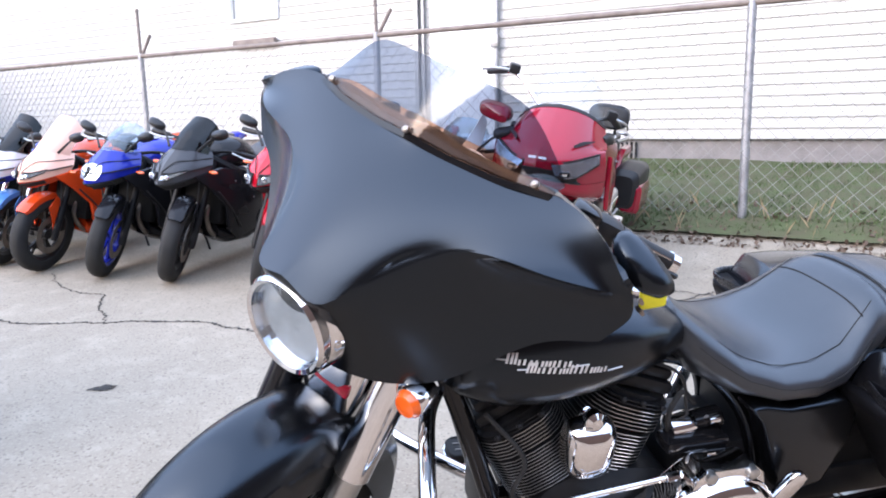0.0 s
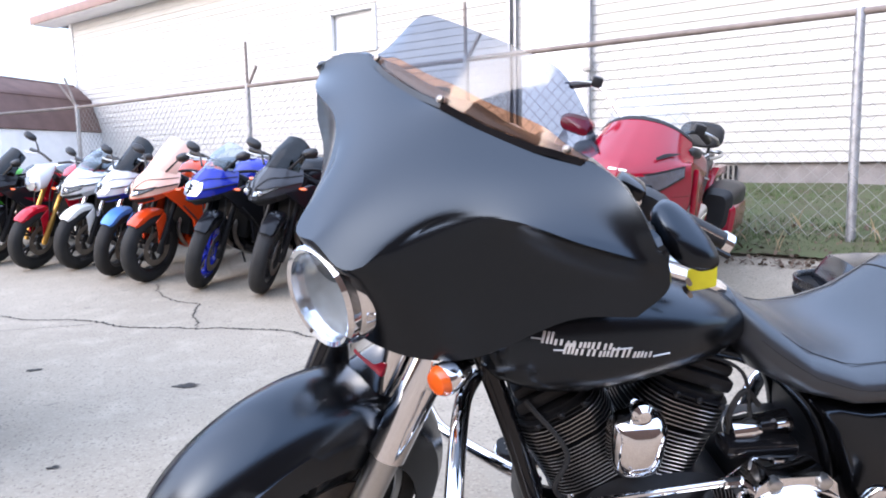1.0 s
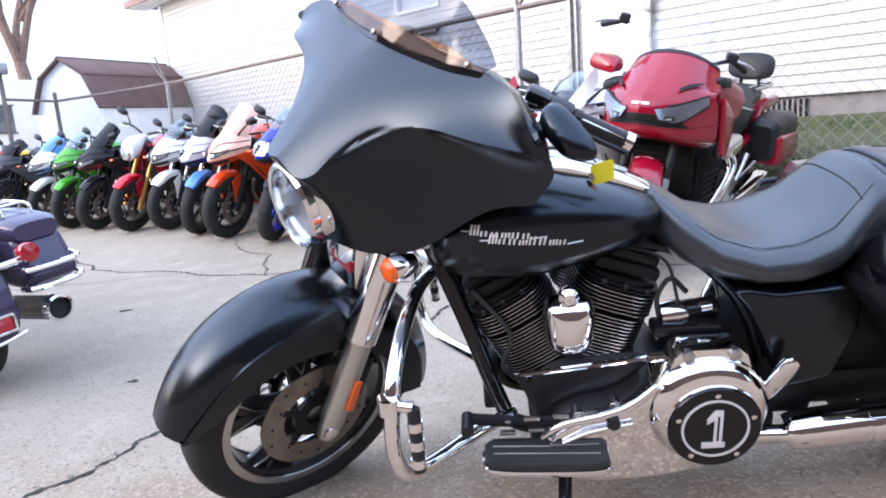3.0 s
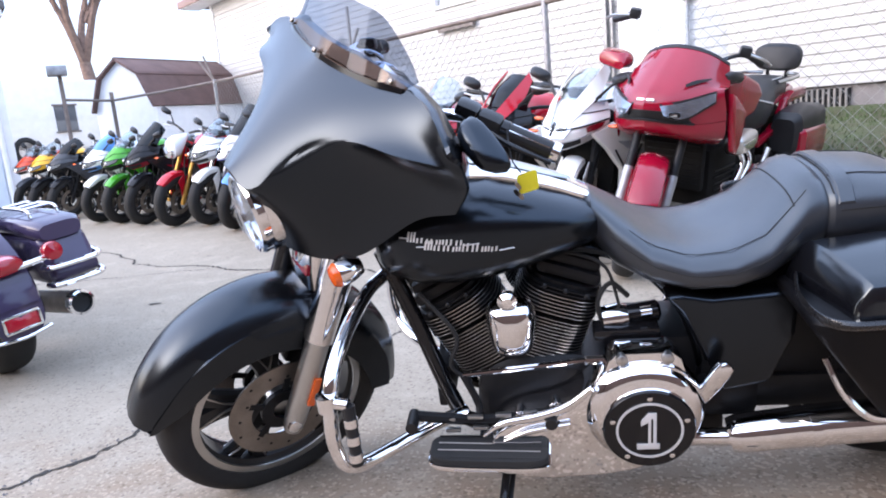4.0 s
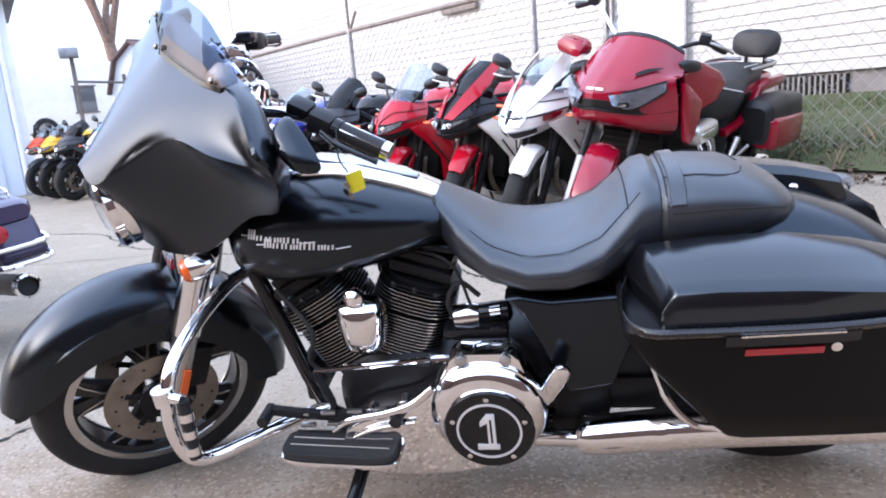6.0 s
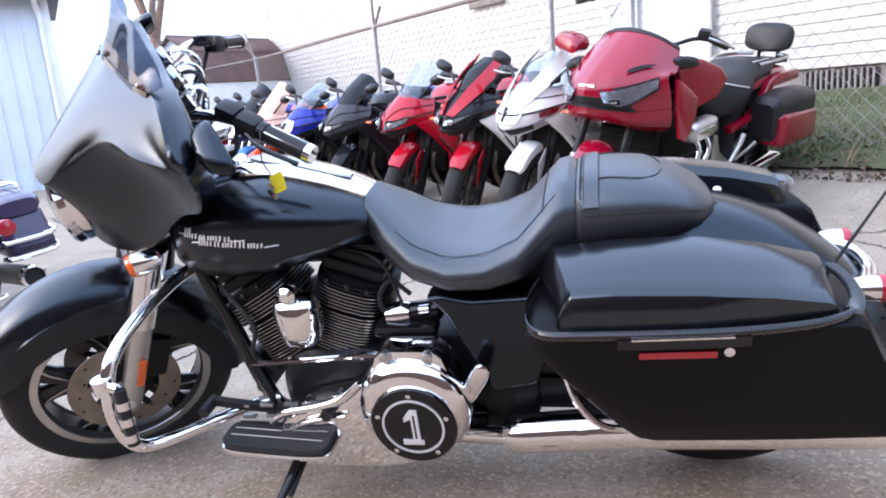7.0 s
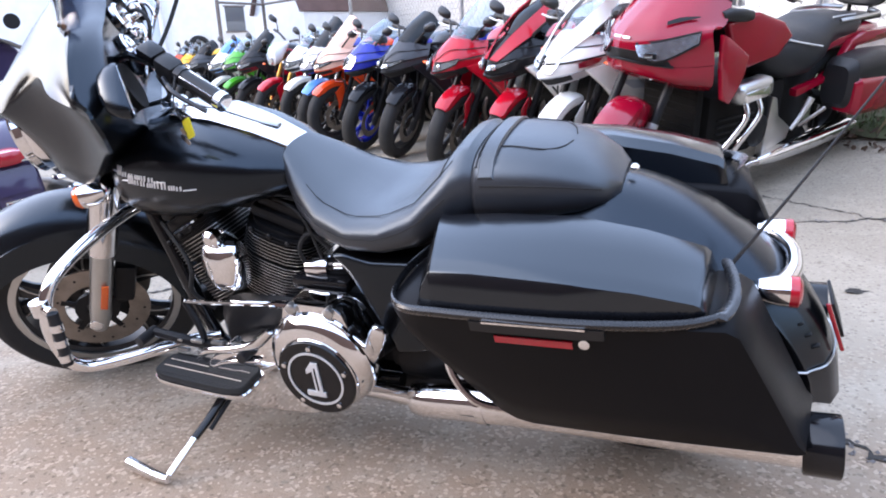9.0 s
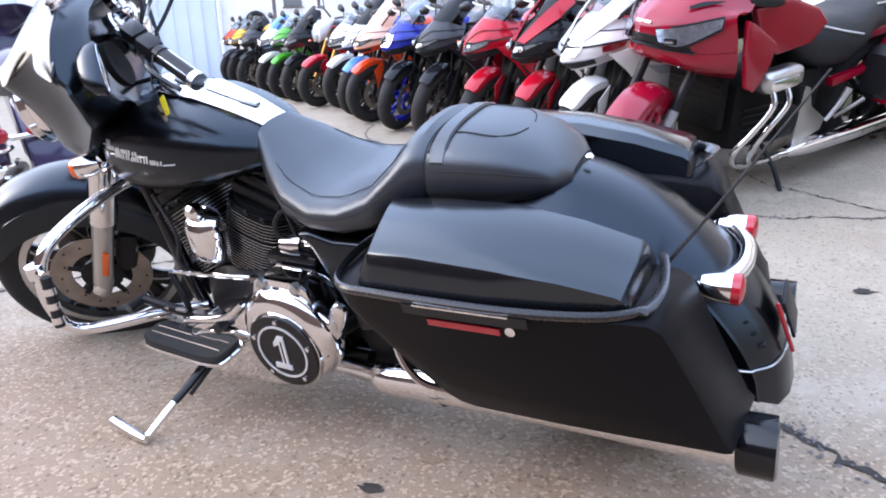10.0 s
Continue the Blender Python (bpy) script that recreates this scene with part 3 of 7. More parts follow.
def board_mesh(k0, k1):
    me = bpy.data.meshes.new("siding_board")
    bmx = finish(board_bm(k0, k1), 20)
    bmx.to_mesh(me)
    bmx.free()
    me.materials.append(SIDING)
    return me


spans = [board_mesh(WALL_K0, -5.2), board_mesh(-5.2, -1.5), board_mesh(-1.5, 2.28), board_mesh(2.28, 6.1), board_mesh(6.1, 9.6), board_mesh(9.6, WALL_K1), board_mesh(-1.5, WIN[0] - 0.05), board_mesh(WIN[1] + 0.05, 2.28)]
z = SILL_Z
while z < EAVE_Z - 0.05:
    cut = z + COURSE > WIN[2] and z < WIN[3]
    for me in ([spans[0], spans[1], spans[6], spans[7], *spans[3:6]] if cut else spans[:6]):
        b = new("siding_board", me)
        b.parent, b.location = house, (0, 0, z)
    z += COURSE
roof_prof = [(-0.45, EAVE_Z + 0.05), (-0.45, EAVE_Z + 0.17), (2.8, EAVE_Z + 1.3), (6.0, EAVE_Z + 0.17), (6.0, EAVE_Z + 0.05)]
rb = bmesh.new()
r0, r1 = [[rb.verts.new((x, y, z)) for y, z in roof_prof] for x in (-0.75, L + 0.75)]
for i in range(5):
    rb.faces.new((r0[i], r0[(i + 1) % 5], r1[(i + 1) % 5], r1[i]))
rb.faces.new(r0)
rb.faces.new(r1[::-1])
part("roof", rb, GREY_ROOF, house, "low grey roof")
part("fascia", box((L / 2, -0.47, EAVE_Z + 0.10), (L + 1.5, 0.03, 0.16), 0.004), FASCIA, house, "red-brown fascia board")
part("soffit", box((L / 2, -0.22, EAVE_Z + 0.02), (L + 1.4, 0.46, 0.03)), TRIM_WHITE, house)
part("corner_trim", wall_box(WALL_K0 - 0.02, WALL_K0 + 0.09, WALL_N - 0.035, WALL_N + 0.02, SILL_Z, EAVE_Z, 0.004), TRIM_WHITE, house)
win = part("window", wall_box(WIN[0], WIN[1], WALL_N + 0.06, WALL_N + 0.07, WIN[2], WIN[3]), PALE_PANE, house, "small high window with its glare painted as a pale pane")
fr = [wall_box(WIN[0] - 0.05, WIN[1] + 0.05, WALL_N - 0.04, WALL_N + 0.05, zz, zz + 0.05, 0.004) for zz in (WIN[2] - 0.05, WIN[3])] + [wall_box(kk, kk + 0.05, WALL_N - 0.038, WALL_N + 0.05, WIN[2], WIN[3], 0.004) for kk in (WIN[0] - 0.05, WIN[1])]
part("window_frame", merge(*fr), WHITE_FRAME, win)
part("wall_vent", wall_box(-0.63, 0.13, WALL_N - 0.09, WALL_N - 0.03, 2.19, 2.29, 0.01), RUSTY, house, "rusty brown vent hood")
VENT_GREY = material("grey_vent_metal", (0.22, 0.20, 0.18), 0.6, 0, 0.2, 20)
vent = part("foundation_vent", wall_box(4.30, 4.95, WALL_N - 0.005, WALL_N + 0.035, 0.72, 0.90), DARK_METAL, house, "slatted foundation vent")
for i in range(13):
    k = 4.32 + i * 0.05
    part("slat", wall_box(k, k + 0.018, WALL_N - 0.03, WALL_N - 0.006, 0.72, 0.90), VENT_GREY, vent)
part("door_panel", wall_box(2.50, 3.34, WALL_N - 0.045, WALL_N - 0.022, 0.95, 3.0, 0.006), TRIM_WHITE, house, "plain white door panel")
part("door_jamb", wall_box(2.31, 2.36, WALL_N - 0.09, WALL_N - 0.022, 0.75, 3.2, 0.01), GALV, house, "grey door jamb")
part("door_jamb", wall_box(2.40, 2.43, WALL_N - 0.07, WALL_N - 0.022, 0.75, 3.2, 0.01), GALV, house)
part("conduit", tube([fence_point(0, 0, 0) * 0 + Vector((3.37 - WALL_K0, -0.06, 0.7)), Vector((3.37 - WALL_K0, -0.06, 2.9))], 0.025, 10, 0), GALV, house, "grey conduit pipe")
part("conduit_box", box((3.36 - WALL_K0, -0.08, 2.02), (0.09, 0.08, 0.13), 0.01), GALV, house)

# ---- pale building at the end of the row ----
end_m = Matrix.Translation((-6.75, 9.55, 0)) @ Matrix.Rotation(radians(217), 4, "Z")
end = thing("workshop", end_m, "pale blue-white sheet-clad building with a white downpipe", "building", kind="structure")
part("wall", box((3.0, -1.5, 1.6), (6.0, 3.0, 3.2)), BLUE_WALL, end)
for i in range(24):
    part("rib", box((0.15 + i * 0.25, 0.012, 1.55), (0.03, 0.024, 3.1), 0.006), BLUE_WALL, end)
part("roof", box((3.0, -1.4, 3.28), (6.6, 3.7, 0.14), 0.02), GREY_ROOF, end)
part("gutter", box((3.0, 0.36, 3.16), (6.5, 0.11, 0.12), 0.02), TRIM_WHITE, end)
part("downpipe", tube([(0.12, 0.34, 3.12), (0.10, 0.10, 2.95), (0.08, 0.07, 2.8), (0.08, 0.07, 0.3), (0.08, 0.2, 0.15)], 0.045, 10, 4), TRIM_WHITE, end, "white downpipe")
part("corner_board", box((-0.02, 0.0, 1.6), (0.12, 0.10, 3.2), 0.01), TRIM_WHITE, end)
part("door", box((2.55, 0.02, 1.2), (1.6, 0.03, 2.4), 0.01), TRIM_WHITE, end, "wide white door")

# ---- garden shed, parked van and tree beyond the fence ----
shed_m = Matrix.Translation((-6.0, 12.3, 0.7)) @ Matrix.Rotation(radians(66), 4, "Z")
shed = thing("garden_shed", shed_m, "white gambrel-roofed garden shed with brown roofing", "shed")
gam = [(0.85, -0.75), (0.85, 1.0), (0.55, 1.62), (0, 1.95), (-0.55, 1.62), (-0.85, 1.0), (-0.85, -0.75)]
sb = bmesh.new()
g0, g1 = [[sb.verts.new((x, y, z)) for y, z in gam] for x in (0, 4.2)]
for i in range(7):
    sb.faces.new((g0[i], g0[(i + 1) % 7], g1[(i + 1) % 7], g1[i]))
sb.faces.new(g0)
sb.faces.new(g1[::-1])
part("wall", sb, TRIM_WHITE, shed)
for (y0, z0), (y1, z1) in zip(gam[1:5], gam[2:6]):
    d = Vector((0, y1 - y0, z1 - z0))
    rot = Matrix.Rotation(math.atan2(d.z, d.y), 4, "X")
    part("roof_slope", box((2.1, (y0 + y1) / 2, (z0 + z1) / 2), (4.4, d.length + 0.08, 0.05), 0.005, rot), ROOF, shed, "brown roofing sheets")
van_m = Matrix.Translation((-9.4, 16.0, 0.7)) @ Matrix.Rotation(radians(60), 4, "Z")
van = thing("van", van_m, "white van parked behind the fence", "van")
part("body", prism([(-2.4, 0.3), (-2.4, 1.75), (-2.1, 1.95), (1.4, 1.95), (1.9, 1.2), (2.4, 1.05), (2.45, 0.3)], -0.9, 0.9, 0.05), WHITE, van)
side_win = part("window", box((-0.42, -0.9, 1.035), (0.54, 0.03, 0.61), 0.02), PANE, van, "dark side window in a brown frame")
for zz in (0.715, 1.355):
    part("window_frame", box((-0.42, -0.91, zz), (0.62, 0.05, 0.04), 0.008), RUSTY, side_win)
for x in (-1.5, 1.5):
    wh = part("wheel", moved(tyre(0.33, 0.2, 0.2, 24), Matrix.Translation((x, -0.85, 0.33 - 0.0))), RUBBER, van)
    part("hubcap", moved(disc(0.0, 0.2, 0.1, 20), Matrix.Translation((x, -0.85, 0.33))), ALLOY, wh)
tree = thing("bare_tree", Matrix.Translation((-13.1, 25.0, 0.75)), "tall bare leafless tree beyond the sheds", "tree")
rt = random.Random(3)
trunk = [tube([(0, 0, -0.2), (0.15, 0, 1.6), (-0.1, 0.1, 3.4)], [0.32, 0.26, 0.22], 10, 4)]


def limb(p, d, length, r, depth):
    q = p + d * length
    mid = p.lerp(q, 0.5) + Vector((rt.uniform(-1, 1), rt.uniform(-1, 1), 0)) * length * 0.07
    trunk.append(tube([p, mid, q], [r, r * 0.8, r * 0.55], 6 if depth > 1 else 4, 3))
    if depth:
        for _ in range(3 if depth > 1 else 4):
            nd = (d + Vector((rt.uniform(-0.6, 0.6), rt.uniform(-0.6, 0.6), rt.uniform(-0.1, 0.45)))).normalized()
            limb(p.lerp(q, rt.uniform(0.55, 1.0)), nd, length * rt.uniform(0.55, 0.8), r * 0.5, depth - 1)


for s in range(4):
    w = s * 1.57
    limb(Vector((-0.1, 0.1, 3.3)), Vector((0.35 * math.cos(w), 0.35 * math.sin(w), 1)).normalized(), rt.uniform(2.4, 3.4), 0.17, 3)
part("trunk", trunk[0], BARK, tree)
part("crown", merge(*trunk[1:]), BARK, tree)

# ---- brown walls added out of view, to darken reflections in paint and chrome ----
DARK_WALL = material("unseen_brown_wall", (0.13, 0.070, 0.045), 0.85, 0, 0.3, 4, 0.3, 60)
single("unseen_wall_south", box((-1.0, -7.5, 2.1), (26, 0.3, 4.2)), DARK_WALL, "plain brown wall added out of view to darken reflections", "wall", kind="structure")
single("unseen_wall_west", box((-11.0, -3.2, 2.1), (0.3, 8.2, 4.2)), DARK_WALL, "plain brown wall added out of view to darken reflections", "wall", kind="structure")

# ---- the black touring motorcycle, leaning on its side stand with the bars turned ----
HM = Matrix.Translation((0, 0.110, 0)) @ pose(0, 0, 0, 0, 0, -6.4) @ pose(0, 0, 0, 11.0, 0, 0)


def steering(rake, x_ground, angle):
    d = Vector((math.sin(radians(rake)), 0, math.cos(radians(rake))))
    o = Vector((x_ground, 0, 0))
    return Matrix.Translation(o) @ Matrix.Rotation(radians(angle), 4, d) @ Matrix.Translation(-o)


ST = steering(26, -0.17, 42) @ Matrix.Translation((0, 0, 0.26)) @ pose(0, 0, 0, -2.8, 0, 0) @ Matrix.Translation((0, 0, -0.26))
bike = thing("touring_motorcycle", HM, "satin black touring motorcycle with batwing fairing and hard saddlebags", "motorcycle")


def hp(name, bm, mat, parent=None, label="", sharp=38):
    return part(name, bm, mat, parent or bike, label, sharp)


def fp(name, bm, mat, parent=None, label="", sharp=38):
    """A part that turns with the steering."""
    return part(name, moved(bm, ST), mat, parent or bike, label, sharp)


FAIR = ST @ Matrix(((1, 0, 0, 0), (0, 1, -.104, .121), (0, 0, 1, 0), (0, 0, 0, 1)))   # the fairing sits slightly askew on the fork


def wp(name, bm, mat, parent=None, label="", sharp=38):
    """A part of the fairing, which turns with the steering."""
    return part(name, moved(bm, FAIR), mat, parent or bike, label, sharp)


# front wheel, brake, mudguard, fork
AX, AZ, WR = -0.035, 0.285, 0.312
AXLE = Matrix.Translation((AX, 0, AZ))
wheel = fp("front_wheel", moved(rim_band(0.243, 0.212, 0.094), AXLE), RIM_BLACK, label="black cast wheel rim with a machined lip")
fp("hub", moved(disc(0.0, 0.045, 0.11, 20), AXLE), ALLOY, wheel)
for s in (-1, 1):
    fp("rim_lip", moved(disc(0.216, 0.247, 0.006, 48), AXLE @ Matrix.Translation((0, s * 0.049, 0))), ALLOY, wheel, "machined alloy rim lip")
fp("tyre", moved(tyre(WR, 0.132, 0.236, 56), AXLE), RUBBER, wheel)
for k in range(5):
    fp("spoke", moved(spokes(1, 0.04, 0.230, 0.030, 0.018, 0.21, 0.3 + k * 2 * math.pi / 5), AXLE), RIM_BLACK, wheel, "black cast split spoke")
    for s in (-1, 1):
        fp("spoke_edge", moved(spokes(1, 0.100, 0.226, 0.0035, 0.003, 0.30, 0.3 + k * 2 * math.pi / 5), AXLE @ Matrix.Translation((0, s * 0.0185, 0))), ALLOY, wheel, "machined spoke edge")
for s in (-1, 1):
    fp("brake_disc", moved(disc(0.088, 0.148, 0.005, 40), AXLE @ Matrix.Translation((0, s * 0.068, 0))), STEEL, wheel, "drilled steel brake disc")
    fp("disc_carrier", moved(merge(disc(0.03, 0.062, 0.014, 24), spokes(5, 0.05, 0.10, 0.011, 0.004)), AXLE @ Matrix.Translation((0, s * 0.068, 0))), DARK_METAL, wheel)
    for k in range(15):
        w = 2 * math.pi * k / 15
        rr = 0.108 + 0.011 * (k % 3)
        fp("disc_hole", moved(disc(0, 0.0042, 0.0064, 8), AXLE @ Matrix.Translation((rr * math.cos(w), s * 0.068, rr * math.sin(w)))), THREAD, wheel)
    fp("caliper", box((AX + 0.115, s * 0.075, AZ + 0.075), (0.06, 0.05, 0.13), 0.014, Matrix.Rotation(radians(26), 4, "Y")), DARK_METAL)
fp("axle_nut", lathe([(0.012, 0), (0.018, 0.004), (0.018, 0.014), (0.010, 0.018)], 16, Matrix.Translation((AX, -0.135, AZ)) @ SIDE), CHROME)


def guard_section(w, h_side, crown):
    return [(-w, -h_side), (-w, -h_side * 0.6), (-w * 0.985, -h_side * 0.3), (-w * 0.93, -0.03), (-w * 0.78, 0.0), (-w * 0.45, crown * 0.8), (0, crown), (w * 0.45, crown * 0.8), (w * 0.78, 0.0), (w * 0.93, -0.03), (w * 0.985, -h_side * 0.3), (w, -h_side * 0.6), (w, -h_side)]


def front_guard():
    rings = []
    for i in range(41):
        f = i / 40
        a = radians(-15 + 172 * f)
        w = 0.098 * (1 - 0.16 * max(0, (f - 0.8) / 0.2) ** 2)
        side = 0.13 * (0.55 + 0.45 * math.sin(math.pi * min(1, max(0, (f + 0.08) / 1.05)))) * (1 - 0.75 * max(0, (f - 0.9) / 0.1) ** 2)
        r = 0.335 + 0.015 * f
        sec = guard_section(w, side, 0.022)
        sec = sec + [(y * 0.95, h - 0.006 if abs(y) < w * 0.99 else h) for y, h in sec[::-1]]
        rings.append([Vector((AX + (r + h) * math.cos(a), y, AZ + (r + h) * math.sin(a))) for y, h in sec])
    return loft(rings)


fp("front_fender", front_guard(), SATIN, label="satin black full front mudguard")
UP = Vector((math.sin(radians(26)), 0, math.cos(radians(26))))
for s in (-1, 1):
    foot = Vector((AX - 0.005, s * 0.122, AZ - 0.03))
    leg = fp("fork_leg", tube([foot, foot + UP * 0.05, foot + UP * 0.30], [0.022, 0.030, 0.031], 16, 2), ALLOY, label="polished alloy fork slider")
    # far chrome cover coloured black, for the dark surroundings it reflects
    fp("fork_cover", tube([foot + UP * 0.285, foot + UP * 0.29, foot + UP * 0.52], [0.033, 0.039, 0.040], 18, 1), CHROME if s < 0 else GLOSS_BLACK, leg)
    fp("reflector", box(foot + UP * 0.14 + Vector((0.012, s * 0.034, 0)), (0.020, 0.010, 0.085), 0.004, Matrix.Rotation(radians(26), 4, "Y")), AMBER, leg, "amber side reflector")
    sig = Vector((0.165, s * 0.192, 0.735))
    lampb = fp("turn_signal", moved(lathe([(0.004, -0.04), (0.02, -0.035), (0.029, -0.01), (0.031, 0.02), (0.029, 0.024)], 20), Matrix.Translation(sig) @ pose(0, 0, 0, 0, -90, 0)), CHROME)
    fp("lens", moved(lathe([(0.029, 0.022), (0.029, 0.028), (0.022, 0.038), (0.004, 0.042)], 20), Matrix.Translation(sig) @ pose(0, 0, 0, 0, -90, 0)), AMBER, lampb, "amber lens")
    fp("signal_bracket", tube([sig, sig + Vector((0.01, -s * 0.06, 0.03)), (0.18, s * 0.08, 0.74)], 0.010, 8, 3), CHROME, lampb)
fp("fork_nacelle", loft([oval((0.135, 0, 0.60), (1, 0, -0.45), (0, 1, 0), 0.03, 0.07, 20, 3), oval((0.15, 0, 0.66), (1, 0, -0.45), (0, 1, 0), 0.04, 0.08, 20, 3), oval((0.185, 0, 0.78), (1, 0, -0.45), (0, 1, 0), 0.045, 0.085, 20, 3)]), CHROME, label="narrow chrome fork cowl")
fp("cowl_red_strip", box((0.118, -0.02, 0.675), (0.012, 0.09, 0.030), 0.004, Matrix.Rotation(radians(26), 4, "Y")), DEEP_RED)

# batwing fairing
ROWS = [
    [(.269, 0, 1.162), (.285, .085, 1.150), (.300, .183, 1.149), (.323, .284, 1.153), (.318, .366, 1.133), (.306, .436, 1.086)],
    [(.219, 0, 1.116), (.234, .087, 1.119), (.260, .176, 1.123), (.285, .265, 1.125), (.301, .356, 1.111), (.310, .449, 1.077)],
    [(.131, 0, 1.056), (.155, .084, 1.061), (.210, .160, 1.084), (.248, .249, 1.095), (.282, .347, 1.088), (.318, .453, 1.067)],
    [(.018, 0, .958), (.037, .083, .939), (.148, .136, 1.021), (.210, .229, 1.059), (.250, .357, 1.066), (.325, .458, 1.053)],
    [(.027, 0, .938), (.046, .096, .917), (.143, .153, 1.000), (.226, .246, 1.040), (.276, .354, 1.052), (.325, .464, 1.040)],
    [(.044, 0, .861), (.068, .104, .859), (.142, .184, .888), (.234, .260, .937), (.298, .356, .984), (.328, .468, 1.008)],
    [(.066, 0, .768), (.085, .108, .761), (.135, .189, .755), (.197, .266, .788), (.280, .358, .898), (.319, .446, .948)],
]


def fairing_shell(steps=5, sub=6, thick=0.008):
    """The fairing's skin: a hollow upper face above a hard crease and a rounded lower face."""
    half = [spline(r, sub) for r in ROWS]
    cols = [spline(c, steps) for c in zip(*half)]
    grid = [[Vector((p.x, -p.y, p.z)) for p in r[:0:-1]] + list(r) for r in (list(g) for g in zip(*cols))]
    crease, last = 3 * steps, len(grid) - 1
    for r0, r1, rounds in ((0, crease, 24), (crease, last, 10)):
        for _ in range(rounds):
            old = [[p.copy() for p in r] for r in grid]
            for i in range(r0 + 1, r1):
                for j in range(1, len(grid[0]) - 1):
                    grid[i][j] = old[i][j].lerp((old[i - 1][j] + old[i + 1][j] + old[i][j - 1] + old[i][j + 1]) / 4, 0.7)
    bm = loft(grid, closed=False)
    bmesh.ops.recalc_face_normals(bm, faces=bm.faces)
    bmesh.ops.solidify(bm, geom=bm.faces[:], thickness=thick)
    return bm


fairing = wp("fairing", fairing_shell(), SATIN, label="satin black batwing fairing", sharp=30)


def inner_fairing():
    top, low = [Vector(p) for p in ROWS[0]], [Vector(p) for p in ROWS[-1]]
    flip = lambda p: Vector((p.x, -p.y, p.z))
    edge = [Vector(rw[-1]) for rw in ROWS]
    ring0 = [flip(p) for p in top[:0:-1]] + top + edge[1:-1] + low[::-1] + [flip(p) for p in low[1:]] + [flip(p) for p in edge[-2:0:-1]]
    ring0 = [p + Vector((0.004, -0.004 * (p.y > 0) + 0.004 * (p.y < 0), 0)) for p in ring0]
    c = Vector((0.30, 0, 0.99))
    out = [ring0]
    for f, back, ky, kz in ((0.25, 0.012, 0.965, 0.965), (0.7, 0.03, 0.90, 0.90), (1.0, 0.03, 0.82, 0.82), (1.0, 0.0, 0.72, 0.70), (1.0, 0.01, 0.40, 0.42), (1.0, 0.01, 0.02, 0.02)):
        out.append([Vector((p.x + (0.345 - p.x) * f + back, p.y * ky, c.z + (p.z - c.z) * kz)) for p in ring0])
    return loft(out, caps=False)


inner = wp("inner_fairing", inner_fairing(), SATIN, fairing, "black inner fairing and dash", sharp=50)
for y, zz, rr in ((-0.07, 1.07, 0.048), (0.07, 1.07, 0.048), (-0.175, 1.05, 0.032), (0.175, 1.05, 0.032)):
    wp("gauge", lathe([(rr, 0), (rr, 0.02), (rr * 0.85, 0.024), (rr * 0.8, 0.012), (0.002, 0.012)], 24, Matrix.Translation((0.385, y, zz)) @ pose(0, 0, 0, 0, 70, 0)), CHROME, fairing)
wp("radio", box((0.395, 0, 0.965), (0.03, 0.16, 0.055), 0.006), GLOSS_BLACK, fairing)
for s in (-1, 1):
    wp("speaker", lathe([(0.055, 0), (0.055, 0.016), (0.048, 0.016), (0.004, 0.004)], 24, Matrix.Translation((0.375, s * 0.27, 1.0)) @ pose(0, 0, 0, 0, 80, 0)), SHADE_BLACK, fairing)
    mc = Vector((0.396, s * 0.432, 1.072))
    tilt_a, tilt_b = (-0.08, 0.87, -s * 0.48), (0.10, s * 0.48, 0.87)
    mir = wp("mirror", loft([oval(mc + Vector((dx, 0, 0)), tilt_a, tilt_b, a, b, 28, 2.5) for dx, a, b in ((-0.040, 0.024, 0.010), (-0.032, 0.048, 0.019), (-0.014, 0.064, 0.023), (0.004, 0.069, 0.025), (0.010, 0.066, 0.022))]), SATIN, label="black leaf-shaped mirror")
    wp("mirror_glass", loft([oval(mc + Vector((dx, 0, 0)), tilt_a, tilt_b, a, b, 28, 2.5) for dx, a, b in ((0.0102, 0.062, 0.020), (0.0115, 0.059, 0.018))]), CHROME, mir)
    wp("mirror_stem", tube([mc + Vector((-0.02, -s * 0.03, 0.0)), mc + Vector((-0.045, -s * 0.05, -0.005)), mc + Vector((-0.06, -s * 0.06, -0.01))], 0.016, 10, 3), PLASTIC, mir)

# windscreen on its dark strip with three screws
base = [Vector(p) for p in ROWS[0][:4]]
base[3] = Vector((.323, .270, 1.152))
top = [(.328, 0, 1.276), (.331, .075, 1.275), (.341, .165, 1.262), (.350, .272, 1.160)]
base.insert(3, Vector((.309, .225, 1.1525)))
top.insert(3, (.352, .238, 1.198))
low = [p + Vector((-0.006, 0, 0.004)) for p in base]
mid = [p.lerp(Vector(q), 0.26) for p, q in zip(low, top)]
shield = wp("windscreen", patch([mid, [p.lerp(Vector(q), 0.5) for p, q in zip(mid, top)], top], 5, 6, 0.004), SMOKE, label="low smoked windscreen", sharp=60)
wp("screen_edge", patch([low, mid], 3, 6, 0.0045), SMOKE_BROWN, shield, "bronze lower edge of the screen", sharp=60)
strip = [p + Vector((-0.012, 0, -0.007)) for p in base]
strip2 = [p + Vector((-0.008, 0, 0.004)) for p in base]
wp("screen_trim", patch([strip, strip2], 2, 6, 0.003), GLOSS_BLACK, shield, sharp=60)
for s in (-1, 0, 1):
    p = Vector((.306, .239 * s, 1.164)) if s else Vector((.256, 0, 1.172))
    wp("screw", lathe([(0.0065, -0.004), (0.0065, 0.002), (0.003, 0.004)], 12, Matrix.Translation(p) @ pose(0, 0, 0, 0, -60, 0)), STEEL, shield)

